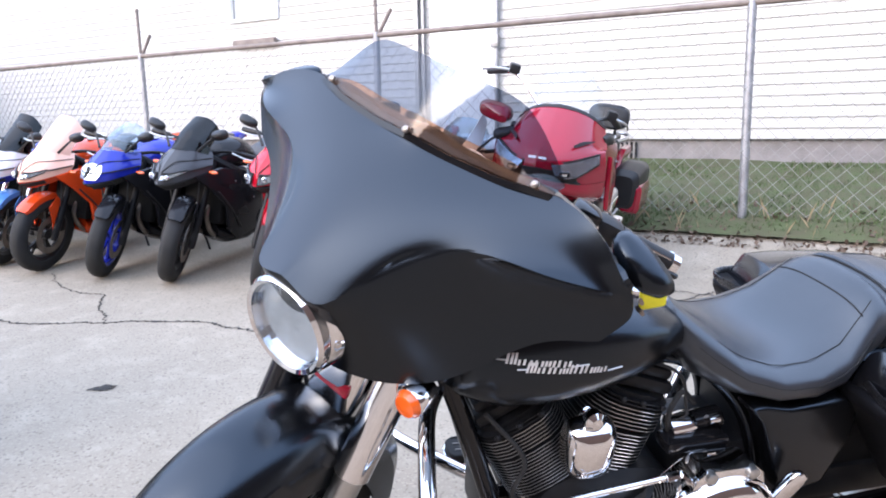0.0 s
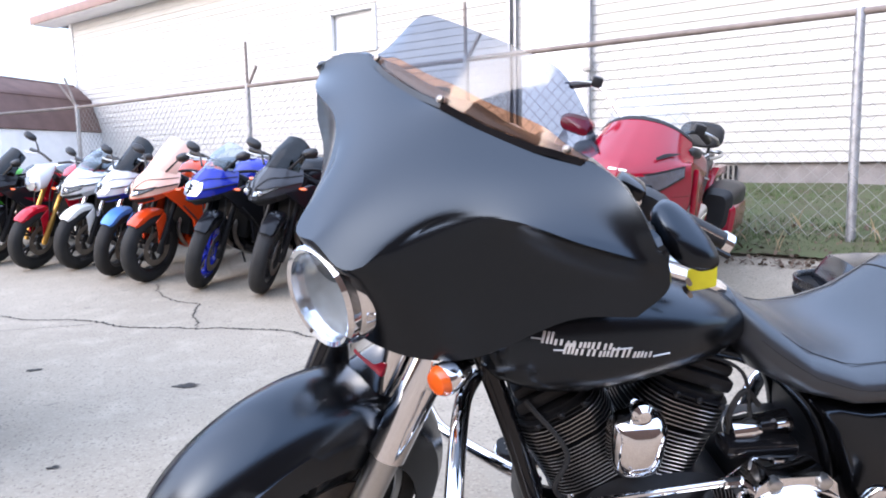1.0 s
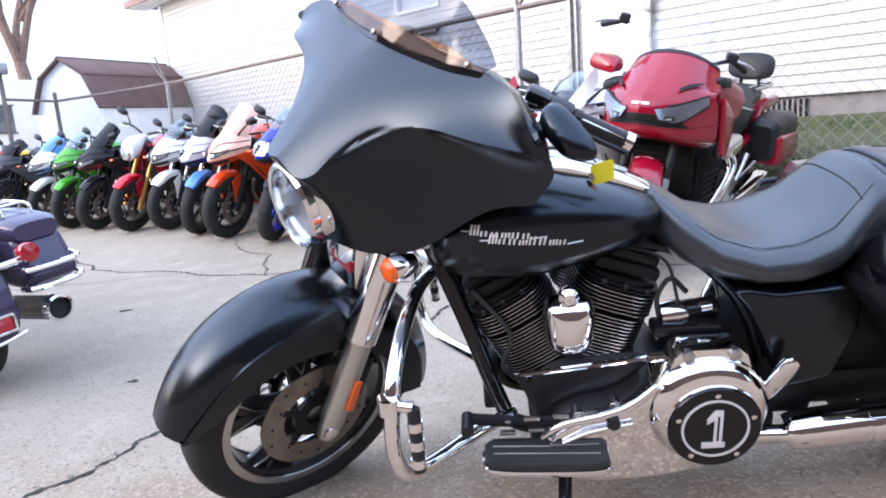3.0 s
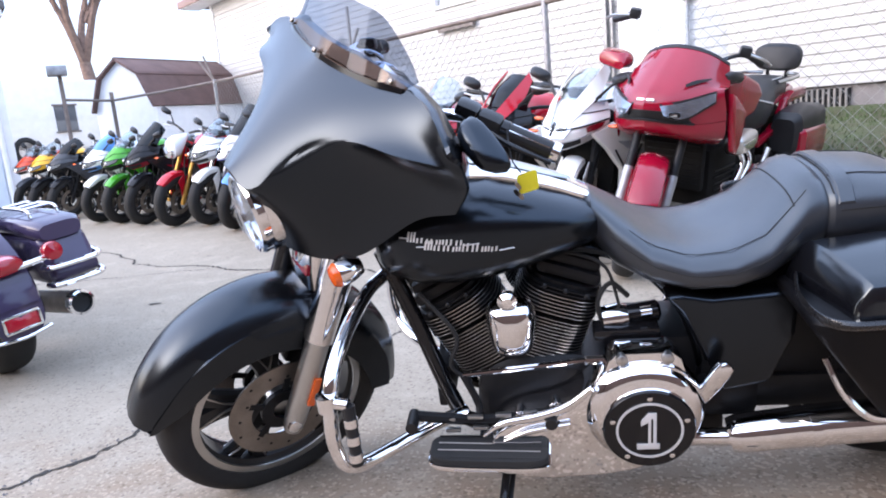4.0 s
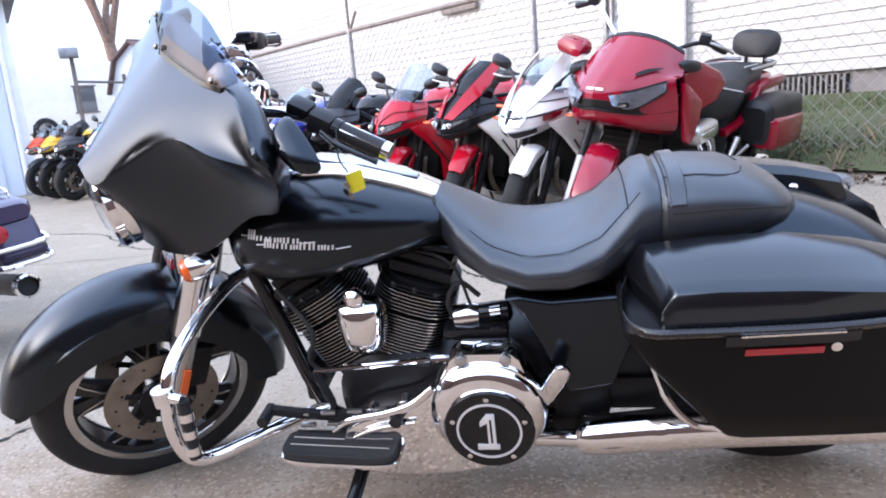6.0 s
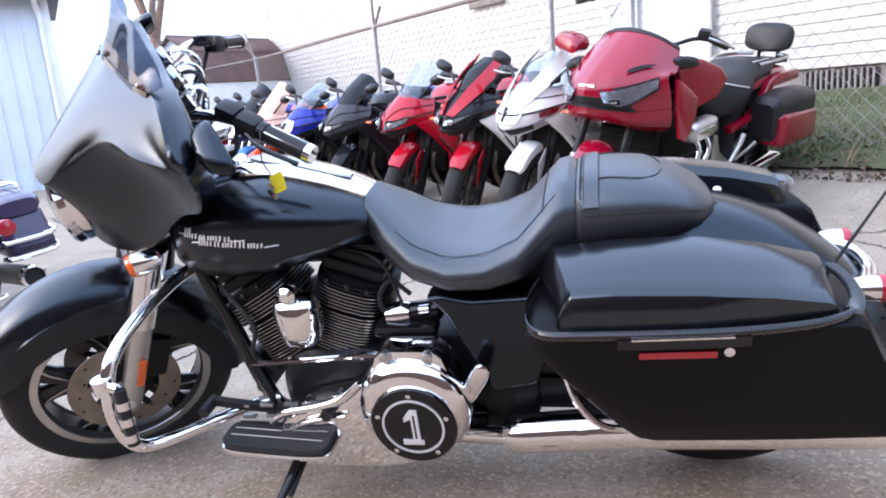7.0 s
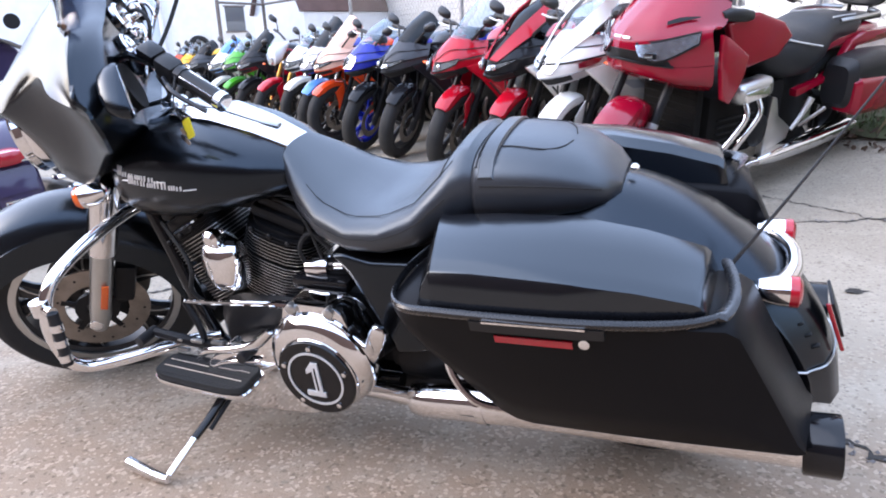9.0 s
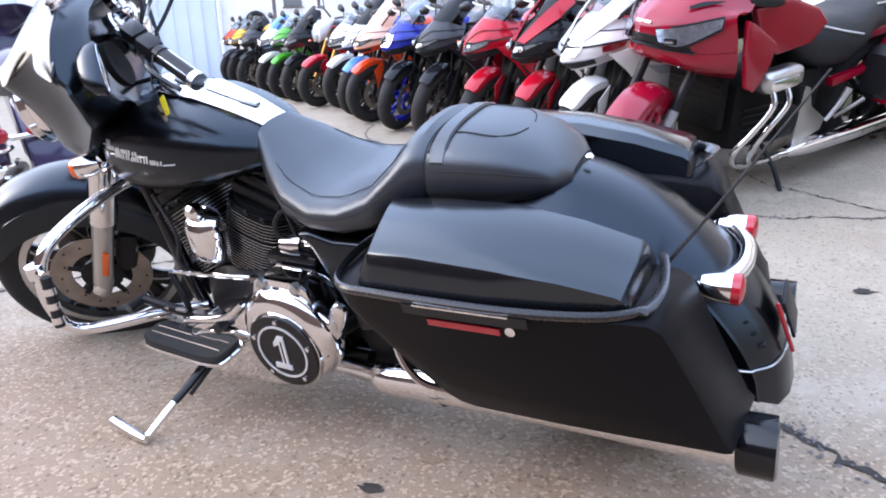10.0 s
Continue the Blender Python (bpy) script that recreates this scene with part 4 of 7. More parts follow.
# headlamp
LAMP = Matrix.Translation((0.050, 0, 0.824)) @ pose(0, 0, 0, 0, -92, 0) @ Matrix.Scale(0.99, 4)
ring = [LAMP @ Vector((0.104 * math.sin(2 * math.pi * i / 40), 0.104 * math.cos(2 * math.pi * i / 40), -0.006)) for i in range(40)]
back_rings = [oval((x, 0, z), (0, 1, 0), (0, 0, 1), w, h, 40, 2.2) for x, z, w, h in ((0.064, 0.828, 0.109, 0.104), (0.100, 0.832, 0.113, 0.101))]
wp("lamp_bezel", loft([ring] + back_rings, caps=False), CHROME, fairing, "deep chrome lamp bezel", 85)
head = wp("headlamp", lathe([(0.103, -0.008), (0.104, 0.0), (0.106, 0.012), (0.100, 0.020), (0.092, 0.016), (0.090, 0.0)], 40, LAMP, caps=False), CHROME, label="round chrome headlamp")
wp("reflector", lathe([(0.090, 0.002), (0.080, -0.025), (0.055, -0.05), (0.02, -0.062), (0.003, -0.063)], 32, LAMP), REFLECTOR, head)
wp("bulb_shield", lathe([(0.016, -0.05), (0.018, -0.01), (0.012, -0.002), (0.002, 0.0)], 16, LAMP), CHROME, head)
wp("lens", lathe([(0.092, 0.012), (0.075, 0.026), (0.045, 0.036), (0.002, 0.040)], 32, LAMP), CLEAR, head, "clear headlamp glass")

# handlebar with grips, levers and switch boxes
for s in (-1, 1):
    shift = Vector((0, 0, 0)) if s < 0 else Vector((.055, -.010, -.028))
    a, b = Vector((0.504, s * 0.336, 1.032)) + shift, Vector((0.570, s * 0.420, 0.993)) + shift
    ps = [Vector((0.30, s * 0.05, 0.94)), Vector((0.36, s * 0.13, 1.02)), Vector((0.43, s * 0.26, 1.062)) + shift * 0.6, a, b]
    bar = fp("handlebar", tube(ps, 0.0125, 10, 6), CHROME, label="chrome handlebar")
    grip = fp("grip", tube([a, b], 0.019, 16, 0), PLASTIC, bar, "black rubber grip with chrome caps")
    d = (b - a).normalized()
    for q, ring_mat in ((a, GLOSS_BLACK), (b, CHROME)):
        fp("grip_ring", tube([q - d * 0.007, q + d * 0.009], 0.0215, 16, 0), ring_mat, bar)
    side = d.orthogonal().normalized()
    for k in range(4):
        off = Matrix.Rotation(k * math.pi / 2, 4, d) @ side * 0.0185
        fp("grip_band", tube([a + off + d * 0.012, b + off - d * 0.012], 0.0019, 6, 0), CHROME, bar)
    fp("switch_box", box(a - d * 0.034, (0.056, 0.044, 0.048), 0.014, d.to_track_quat("X", "Z").to_matrix().to_4x4()), PLASTIC, bar)
    fp("reservoir", box(a - d * 0.080 + Vector((0, 0, 0.012)), (0.052, 0.046, 0.032), 0.012, d.to_track_quat("X", "Z").to_matrix().to_4x4()), GLOSS_BLACK, bar)
    f = d.cross(Vector((0, 0, 1))).normalized() * s
    out = f if f.x < 0 else -f
    fp("lever", tube([a - d * 0.02 + out * 0.03, a + d * 0.03 + out * 0.050 + Vector((0, 0, 0.004)), b - d * 0.02 + out * 0.046 + Vector((0, 0, 0.002)), b + out * 0.042], [0.006, 0.006, 0.005, 0.006], 8, 4), GLOSS_BLACK if s < 0 else CHROME, bar, "hand lever")
    fp("cable", tube([a - d * 0.05 + Vector((-0.02, 0, -0.02)), Vector((0.44, s * 0.20, 0.93)), Vector((0.34, s * 0.06, 0.86))], 0.006, 6, 5), RUBBER, bar)

for k, (y0, y1, zt, mat, r) in enumerate(((-.16, -.05, 1.07, CHROME, .006), (-.10, .04, 1.08, RUBBER, .005), (-.03, .10, 1.08, CHROME, .005), (.06, .15, 1.09, CHROME, .006))):
    wp("cable", tube([(.40, y0, .965), (.435 + .01 * k, y0 * .8 + y1 * .2, 1.05), (.43, (y0 + y1) / 2, zt), (.375, y1, zt - .03)], r, 8, 6), mat, fairing)
wp("bar_clamp", loft([oval((.385, 0, z), (1, 0, 0), (0, 1, 0), a, .062, 18, 3.5) for z, a in ((.93, .030), (.945, .038), (.985, .038), (1.0, .030))]), CHROME, fairing, "chrome handlebar clamp")

# tank, console, lettering
TANK = [(.335, .722, .060, .095), (.360, .728, .086, .135), (.395, .732, .098, .165), (.44, .736, .114, .181), (.52, .744, .122, .191), (.60, .7485, .1145, .191), (.69, .7475, .0925, .174), (.77, .744, .067, .144), (.83, .739, .046, .102), (.87, .735, .023, .05)]
tank = hp("fuel_tank", loft([oval((x, 0, z), (0, 1, 0), (0, 0, 1), w, h, 40, 2.7) for x, z, h, w in TANK]), SATIN, label="satin black fuel tank")


def tank_top(x):
    return float(np.interp(x, [t[0] for t in TANK], [t[1] + t[2] for t in TANK]))


def console_ring(x, w, h):
    z = tank_top(x)
    return [Vector((x, y, z + dz)) for y, dz in ((-w, -0.012), (-w, h * 0.4), (-w * 0.75, h * 0.9), (0, h), (w * 0.75, h * 0.9), (w, h * 0.4), (w, -0.012))]


con = hp("console", loft([console_ring(x, w, h) for x, w, h in ((.43, .045, .004), (.46, .062, .018), (.54, .07, .022), (.64, .066, .022), (.74, .056, .02), (.82, .045, .016), (.845, .035, .008))]), CHROME, label="chrome tank console")
hp("console_pad", loft([oval((x, 0, tank_top(x) + 0.0225), (0, 1, 0), (0, 0, 1), w, 0.004, 12, 3) for x, w in ((.54, .012), (.57, .026), (.66, .026), (.75, .02), (.78, .008))]), ALLOY, con)
hp("fuel_cap", lathe([(0.03, 0), (0.032, 0.01), (0.026, 0.016), (0.003, 0.019)], 24, Matrix.Translation((0.49, 0, tank_top(0.49) + 0.02))), CHROME, con)


def on_tank(x, zoff):
    """A place on the left face of the tank."""
    z = 0.757 + zoff
    cx = [t[0] for t in TANK]
    w, h, zc = (float(np.interp(x, cx, [t[i] for t in TANK])) for i in (3, 2, 1))
    f = min(0.98, abs((z - zc) / h))
    return Vector((x, -w * (1 - f ** 2.7) ** (1 / 2.7) - 0.0012, z))


def script(x0, x1, z0, hgt, count, seed):
    """Plain silver strokes in place of the maker's script."""
    rnd = random.Random(seed)
    bms, step = [], (x1 - x0) / count
    for i in range(count):
        x, zb = x0 + step * i, z0 - 0.012 * i / count
        top = hgt * (1.45 if i == 0 else rnd.choice((0.72, 0.8, 0.88, 1.25)))
        lean = 0.24 * top
        for k in (0, 0.34, 0.66) if i % 3 == 0 else (0, 0.45):
            rings = []
            for f in (0.0, 0.5, 1.0):
                a, b = on_tank(x + step * k + lean * f, zb + top * f), on_tank(x + step * (k + 0.2) + lean * f, zb + top * f)
                rings.append([a, b, b + Vector((0, 0.002, 0)), a + Vector((0, 0.002, 0))])
            bms.append(loft(rings))
    bms.append(tube([on_tank(x0 - 0.016, z0 + hgt * 0.5), on_tank(x0 + 0.002, z0 + hgt * 0.5)], 0.0014, 6, 0))
    bms.append(tube([on_tank(x1 - 0.002, z0 - 0.010), on_tank(x1 + 0.030, z0 - 0.008)], 0.0014, 6, 0))
    return bms


for bar_bm in script(.425, .552, .008, .014, 6, 2) + script(.462, .625, -.010, .014, 8, 4):
    hp("lettering_bar", bar_bm, SILVER, tank)

# seat
SEAT = [(.800, .792, .745, .045), (.825, .802, .690, .085), (.875, .767, .636, .134), (.94, .718, .610, .176), (1.02, .694, .598, .200), (1.10, .702, .598, .204), (1.17, .733, .610, .194), (1.215, .780, .628, .174), (1.25, .820, .642, .158), (1.275, .826, .650, .152), (1.29, .818, .66, .145)]


def seat_ring(x, zt, zb, w, dip=0.0):
    pts = oval((x, 0, (zt + zb) / 2), (0, 1, 0), (0, 0, 1), w, (zt - zb) / 2, 40, 2.7)
    for p in pts:
        if p.z > (zt + zb) / 2:
            p.z -= dip * math.cos(min(1, abs(p.y) / w) * math.pi / 2) ** 2
    return pts


seat = hp("seat", loft([seat_ring(*r, dip=0.012 if 0.95 < r[0] < 1.2 else 0) for r in SEAT]), VINYL, label="black vinyl bucket saddle")
PILLION = [(1.285, .812, .660, .140), (1.30, .822, .660, .152), (1.36, .825, .664, .152), (1.43, .819, .672, .146), (1.49, .800, .684, .130), (1.535, .772, .700, .105), (1.56, .748, .715, .065)]
hp("pillion_pad", loft([seat_ring(*r) for r in PILLION]), VINYL, seat, "black pillion pad")


def on_seat(x, y, table):
    cx = [t[0] for t in table]
    zt, zb, w = (float(np.interp(x, cx, [t[i] for t in table])) for i in (1, 2, 3))
    f = min(0.985, abs(y) / w)
    return Vector((x, y, (zt + zb) / 2 + (zt - zb) / 2 * (1 - f ** 2.7) ** (1 / 2.7) + 0.0008))


def side_seam(xs, level, table):
    out = []
    cx = [t[0] for t in table]
    for x in xs:
        zt, zb, w = (float(np.interp(x, cx, [t[i] for t in table])) for i in (1, 2, 3))
        f = level
        out.append(Vector((x, -w * (1 - abs(f) ** 2.7) ** (1 / 2.7) - 0.001, (zt + zb) / 2 + (zt - zb) / 2 * f)))
    return out


for s in (-1, 1):
    hp("seam", tube([Vector((p.x, -s * p.y, p.z)) for p in side_seam(np.linspace(.86, 1.24, 14), 0.15, SEAT)], 0.0010, 5, 1), THREAD, seat)
    hp("seam", tube([Vector((p.x, -s * p.y, p.z)) for p in side_seam(np.linspace(.90, 1.25, 14), 0.78, SEAT)], 0.0009, 5, 1), THREAD, seat)
    hp("seam", tube([Vector((p.x, -s * p.y, p.z)) for p in side_seam(np.linspace(1.31, 1.53, 10), 0.25, PILLION)], 0.0014, 5, 1), THREAD, seat)
    hp("seam", tube([on_seat(x, s * 0.085, PILLION) for x in (1.30, 1.36, 1.42)] + [on_seat(1.45, s * 0.06, PILLION), on_seat(1.462, s * 0.02, PILLION)], 0.0012, 5, 3), THREAD, seat)
for x in (1.225, 1.30):
    tb = SEAT if x < 1.28 else PILLION
    hp("seam", tube([on_seat(x, y, tb) for y in np.linspace(-.135, .135, 11)], 0.0018, 5, 1), THREAD, seat)
hp("seat_strap", loft([[on_seat(x, y, PILLION) + Vector((0, 0, dz)) for x, dz in ((1.305, 0.001), (1.308, 0.006), (1.335, 0.006), (1.338, 0.001))] for y in np.linspace(-.148, .148, 15)]), VINYL, seat, "strap across the saddle")
hp("seat_bolt", lathe([(0.009, 0), (0.009, 0.004), (0.005, 0.008)], 12, Matrix.Translation((1.575, 0, 0.748))), CHROME)

# rear wheel and fender
RX, RZ, RY = 1.59, 0.318, 0.070
rw = hp("rear_wheel", moved(merge(rim_band(0.225, 0.19, 0.12), disc(0.0, 0.05, 0.13, 20)), Matrix.Translation((RX, RY, RZ))), ALLOY)
hp("tyre", moved(tyre(0.318, 0.125, 0.215, 56), Matrix.Translation((RX, RY, RZ))), RUBBER, rw)
for k in range(5):
    hp("spoke", moved(spokes(1, 0.04, 0.205, 0.02, 0.02, 0.28, k * 2 * math.pi / 5), Matrix.Translation((RX, RY, RZ))), RIM_BLACK, rw)


def rear_guard():
    line = spline([(1.22, 0, .700), (1.34, 0, .728), (1.46, 0, .740), (1.56, 0, .735), (1.66, 0, .705), (1.75, 0, .655), (1.845, 0, .578), (1.915, 0, .490), (1.958, 0, .400), (1.974, 0, .322)], 4)
    rings = []
    for i, p in enumerate(line):
        d = (line[min(i + 1, len(line) - 1)] - line[max(i - 1, 0)]).normalized()
        nrm = Vector((-d.z, 0, d.x))
        f = i / (len(line) - 1)
        w = 0.128 - 0.012 * f
        sec = guard_section(w, 0.115, 0.022)
        sec = sec + [(y * 0.96, h - 0.006 if abs(y) < w * 0.99 else h) for y, h in sec[::-1]]
        up = 0.6 * max(0.0, (f - 0.7) / 0.3) ** 1.5
        rings.append([p + nrm * (h - 0.022) + Vector((0, y, up * max(0.0, -h))) for y, h in sec])
    return loft(rings)


rf = hp("rear_fender", rear_guard(), SATIN, label="satin black rear mudguard")
hp("fender_line", tube([(1.868, -.119, .400), (1.900, -.1165, .402), (1.906, -.111, .403), (1.934, -.0925, .408), (1.950, -.053, .412), (1.956, 0, .414), (1.950, .053, .412), (1.934, .0925, .408), (1.906, .111, .403), (1.900, .1165, .402), (1.868, .119, .400)], 0.0022, 6, 3), ALLOY, rf)
tail = hp("signal_bar", tube([(1.80, -0.125, .570), (1.838, -0.10, .572), (1.862, -0.05, .574), (1.868, 0, .575), (1.862, .05, .574), (1.838, .10, .572), (1.80, .125, .570)], [0.014, 0.018, 0.016, 0.015, 0.016, 0.018, 0.014], 12, 5), CHROME, label="chrome rear signal bar")
for s in (-1, 1):
    c = Matrix.Translation((1.845, s * 0.1165, 0.572)) @ pose(0, 0, 0, 0, 90, 0)
    sg = hp("rear_signal", lathe([(0.006, -0.05), (0.020, -0.04), (0.027, -0.01), (0.028, 0.015), (0.026, 0.02)], 20, c), CHROME)
    hp("lens", lathe([(0.0285, 0.010), (0.0285, 0.024), (0.020, 0.030), (0.003, 0.032)], 20, c), RED_LENS, sg, "red lens")
hp("number_plate", box((1.950, 0.01, 0.470), (0.006, 0.09, 0.075), 0.002, Matrix.Rotation(radians(-20), 4, "Y")), DARK_METAL, label="number plate carrier")
hp("tail_strip", box((1.946, -0.046, 0.462), (0.008, 0.008, 0.105), 0.003, Matrix.Rotation(radians(-20), 4, "Y")), RED_LENS, label="red tail light strip")
for k in range(3):
    hp("tail_louvre", box((1.880 + k * .016, -.092, .492 - k * .022), (.014, .012, .004), .001, Matrix.Rotation(radians(-25), 4, "Y")), THREAD)
hp("antenna", tube([(1.745, -0.16, 0.62), (1.84, -0.12, 0.76), (1.955, -0.07, 0.94)], [0.004, 0.0025, 0.0018], 6, 4), PLASTIC, label="thin black whip antenna")

# saddlebags
BAG_TOP = [(1.190, -.340), (1.215, -.378), (1.25, -.386), (1.38, -.388), (1.55, -.377), (1.68, -.352), (1.74, -.334), (1.80, -.320), (1.90, -.302)]


def bag_side(x, z):
    """The outer face of the left saddlebag, which tapers down and towards the rear."""
    top = float(np.interp(x, *zip(*BAG_TOP)))
    f = min(1, max(0, (z - .33) / .30))
    low = -.300
    return low + (top - low) * f ** 0.85


def bag_body():
    rings = []
    for x in (1.196, 1.204, 1.23, 1.26, 1.30, 1.34, 1.375, 1.40, 1.43, 1.50, 1.60, 1.70, 1.755, 1.775, 1.80, 1.83, 1.86, 1.88, 1.892):
        lo = float(np.interp(x, [1.19, 1.385, 1.41, 1.43, 1.88, 1.895], [.612, .345, .331, .329, .358, .372]))
        hi = float(np.interp(x, [1.19, 1.205, 1.745, 1.775, 1.885, 1.895], [.618, .631, .631, .612, .388, .376]))
        hi = max(hi, lo + .002)
        h, e = hi - lo, min(.010, (hi - lo) * .3)
        back = .020 if x > 1.70 else 0.0
        ys = [(lo + h * k) for k in (0, .25, .5, .75, 1)]
        sec = [(bag_side(x, lo) + e, lo)] + [(bag_side(x, z), min(max(z, lo + e), hi - e)) for z in ys] + [(bag_side(x, hi) + e, hi), (-.26, hi), (-.160, hi), (-.150, hi - e), (-.150, lo + e), (-.160, lo), (-.24, lo)]
        rings.append([Vector((x + back * max(0, (y + .30) / .15), y, z)) for y, z in sec])
    return loft(rings)


def bag_lid():
    """A shallow lid with a sloping side, a hard crease and a crowned top."""
    rings = []
    for f, x, zc, drop in ((0, 1.256, .693, 1), (.02, 1.262, .693, .55), (.07, 1.280, .6935, .06), (.08, 1.286, .6955, 0), (.25, 1.36, .6985, 0), (.5, 1.50, .694, 0), (.75, 1.62, .681, 0), (.95, 1.706, .665, 0), (.97, 1.716, .662, .08), (.99, 1.724, .661, .6), (1, 1.728, .660, 1)):
        yb = bag_side(x, .631) + .010
        yc = float(np.interp(x, [1.256, 1.284, 1.5, 1.70, 1.73], [-.362, -.360, -.356, -.334, -.328]))
        crown = .026 * math.sin(math.pi * min(1, max(0, (x - 1.20) / .60)))
        lean = .25 if x < 1.3 else (-.06 if x > 1.7 else 0)
        sec = [(yb, .631), ((yb + yc) / 2 - .001, (.631 + zc) / 2), (yc - .001, zc - .004), (yc + .003, zc), (yc + .03, zc + .004 + .25 * crown), (yc + .08, zc + .008 + .65 * crown), (-.235, zc + .010 + .95 * crown), (-.185, zc + .008 + crown), (-.168, zc - .004 + .8 * crown), (-.164, .631)]
        rings.append([Vector((x - lean * (y - yc) * (1 if z > .632 else .6), y + (.004 * drop if y < -.3 else 0), .631 + (z - .631) * (1 - drop))) for y, z in sec])
    return loft(rings)


def saddlebag(s):
    def strip(x0, x1, z0, z1, proud, deep):
        """A flat strip that follows the bag's side."""
        xs = np.linspace(x0, x1, 7)
        return loft([[Vector((x, bag_side(x, z) + d, z)) for z, d in ((z0, deep), (z0, -proud), (z1, -proud), (z1, deep))] for x in xs])

    fix = (lambda b: b) if s < 0 else (lambda b: moved(mirrored(b), Matrix.Translation((.006, -.010, .026))))
    bag = hp("saddlebag", fix(bag_body()), BAG_BLACK, label="dull black extended hard saddlebag", sharp=50)
    hp("lid", fix(bag_lid()), LID, bag, "glossy black hinged lid with a hard crease", sharp=30)
    rim_path = [(1.215, -.20, .646), (1.198, -.262, .640), (1.198, -.325, .634), (1.212, -.368, .632), (1.245, -.389, .632), (1.30, -.391, .633), (1.42, -.389, .634), (1.55, -.380, .634), (1.66, -.359, .633), (1.722, -.336, .634), (1.752, -.312, .638), (1.764, -.27, .646), (1.760, -.22, .652), (1.750, -.18, .654)]
    hp("rim", fix(loft([oval(p, (.5, -.6, .25) if i > 48 else (0, -.5, .86), (0, .86, .5), *((.0190, .0095) if i > 48 else (.0105, .0075)), 10, 2.4) for i, p in enumerate(spline(rim_path, 5))])), RIM_PAINT, bag, "satin rim under the lid")
    latch = strip(1.362, 1.580, .606, .628, .012, .006)
    hp("latch", fix(latch), PLASTIC, bag)
    hp("latch_strip", fix(strip(1.385, 1.552, .6275, .6315, .014, .002)), CHROME, bag)
    refl = hp("reflector", fix(strip(1.398, 1.528, .577, .592, .004, .004)), RED_LENS, bag, "red side reflector")
    bolt_p = Vector((1.547, bag_side(1.547, .590) - .001, .590))
    hp("bolt", fix(lathe([(0.009, 0), (0.009, 0.004), (0.003, 0.006)], 14, Matrix.Translation(bolt_p) @ SIDE)), CHROME, bag)
    pipe = tube([(1.115, -.165, .230), (1.16, -.17, .241), (1.40, -.185, .276), (1.90, -.214, .325)], [.040, .046, .047, .047], 20, 4)
    tipb = tube([(1.895, -.214, .322), (1.90, -.214, .3225), (1.956, -.213, .324), (1.959, -.213, .3243)], [.052, .056, .057, .050], 24, 1)
    col = tube([(1.278, -.177, .258), (1.298, -.178, .261)], .0490, 20, 0)
    muf = hp("muffler", fix(pipe), CHROME, label="long chrome muffler")
    hp("muffler_tip", fix(tipb), GLOSS_BLACK, muf, "black muffler tip")
    hp("clamp", fix(col), CHROME, muf)
    hp("header_pipe", fix(tube([(1.13, -.165, .226), (1.0, -.14, .21), (.8, -.12, .20), (.62, -.06, .24), (.52, -.03, .40)], .022, 12, 4)), CHROME, muf)
    hp("bag_guard", fix(tube([(1.255, -.28, .50), (1.28, -.312, .44), (1.325, -.322, .39), (1.385, -.30, .362)], .008, 8, 5)), CHROME, bag, "chrome bag guard rail")
    cover = prism([(.962, .602), (1.00, .606), (1.06, .592), (1.20, .600), (1.235, .60), (1.235, .50), (1.19, .38), (1.09, .36), (1.05, .45), (1.00, .560)], -.182, -.120, 0.014, 3)
    hp("side_cover", fix(cover), SATIN, label="satin black side cover")


saddlebag(-1)
saddlebag(1)
hp("fender_frame", prism([(1.0, .62), (1.25, .69), (1.6, .62), (1.62, .32), (1.3, .30), (1.05, .36)], -.10, .10, 0.03), DARK_METAL)

# engine
CR = Vector((0.645, 0, 0.280))


def cylinder(tilt):
    m = Matrix.Translation(CR) @ Matrix.Rotation(radians(tilt), 4, "Y")

    def slab(z, sx, sy, t, e=3.0, y=0):
        return loft([oval((0, y, z - t / 2), (1, 0, 0), (0, 1, 0), sx, sy, 20, e), oval((0, y, z + t / 2), (1, 0, 0), (0, 1, 0), sx, sy, 20, e)])

    core = moved(loft([oval((0, 0, zz), (1, 0, 0), (0, 1, 0), a, b, 24, 2.6) for zz, a, b in ((.13, .070, .076), (.25, .080, .084), (.26, .088, .092), (.345, .090, .094))]), m)
    black = hp("cylinder", core, DARK_METAL, label="black engine cylinder with bright fin edges")
    for i in range(13):
        zz = .145 + i * .0088
        hp("fin", moved(slab(zz, .098, .102, .0030), m), DARK_METAL, black)
        hp("fin_edge", moved(slab(zz, .0986, .1026, .0014), m), FIN, black, "bright machined fin edge")
    for i in range(8):
        zz = .268 + i * .0092
        hp("fin", moved(slab(zz, .102 - .001 * i, .106, .0030), m), DARK_METAL, black)
        if i < 6:
            hp("fin_edge", moved(slab(zz, .1026 - .001 * i, .1066, .0014), m), FIN, black, "bright machined fin edge")
    hp("rocker_box", moved(box((0, 0, .366), (.150, .165, .030), .012), m), DARK_METAL, black)
    hp("rocker_lid", moved(box((0, 0, .394), (.132, .146, .026), .012), m), DARK_METAL, black)
    for dx in (-.05, 0, .05):
        hp("bolt", moved(lathe([(0.007, 0), (0.007, 0.006), (0.003, 0.009)], 8, Matrix.Translation((dx, -.106, .335)) @ SIDE), m), DARK_METAL, black)


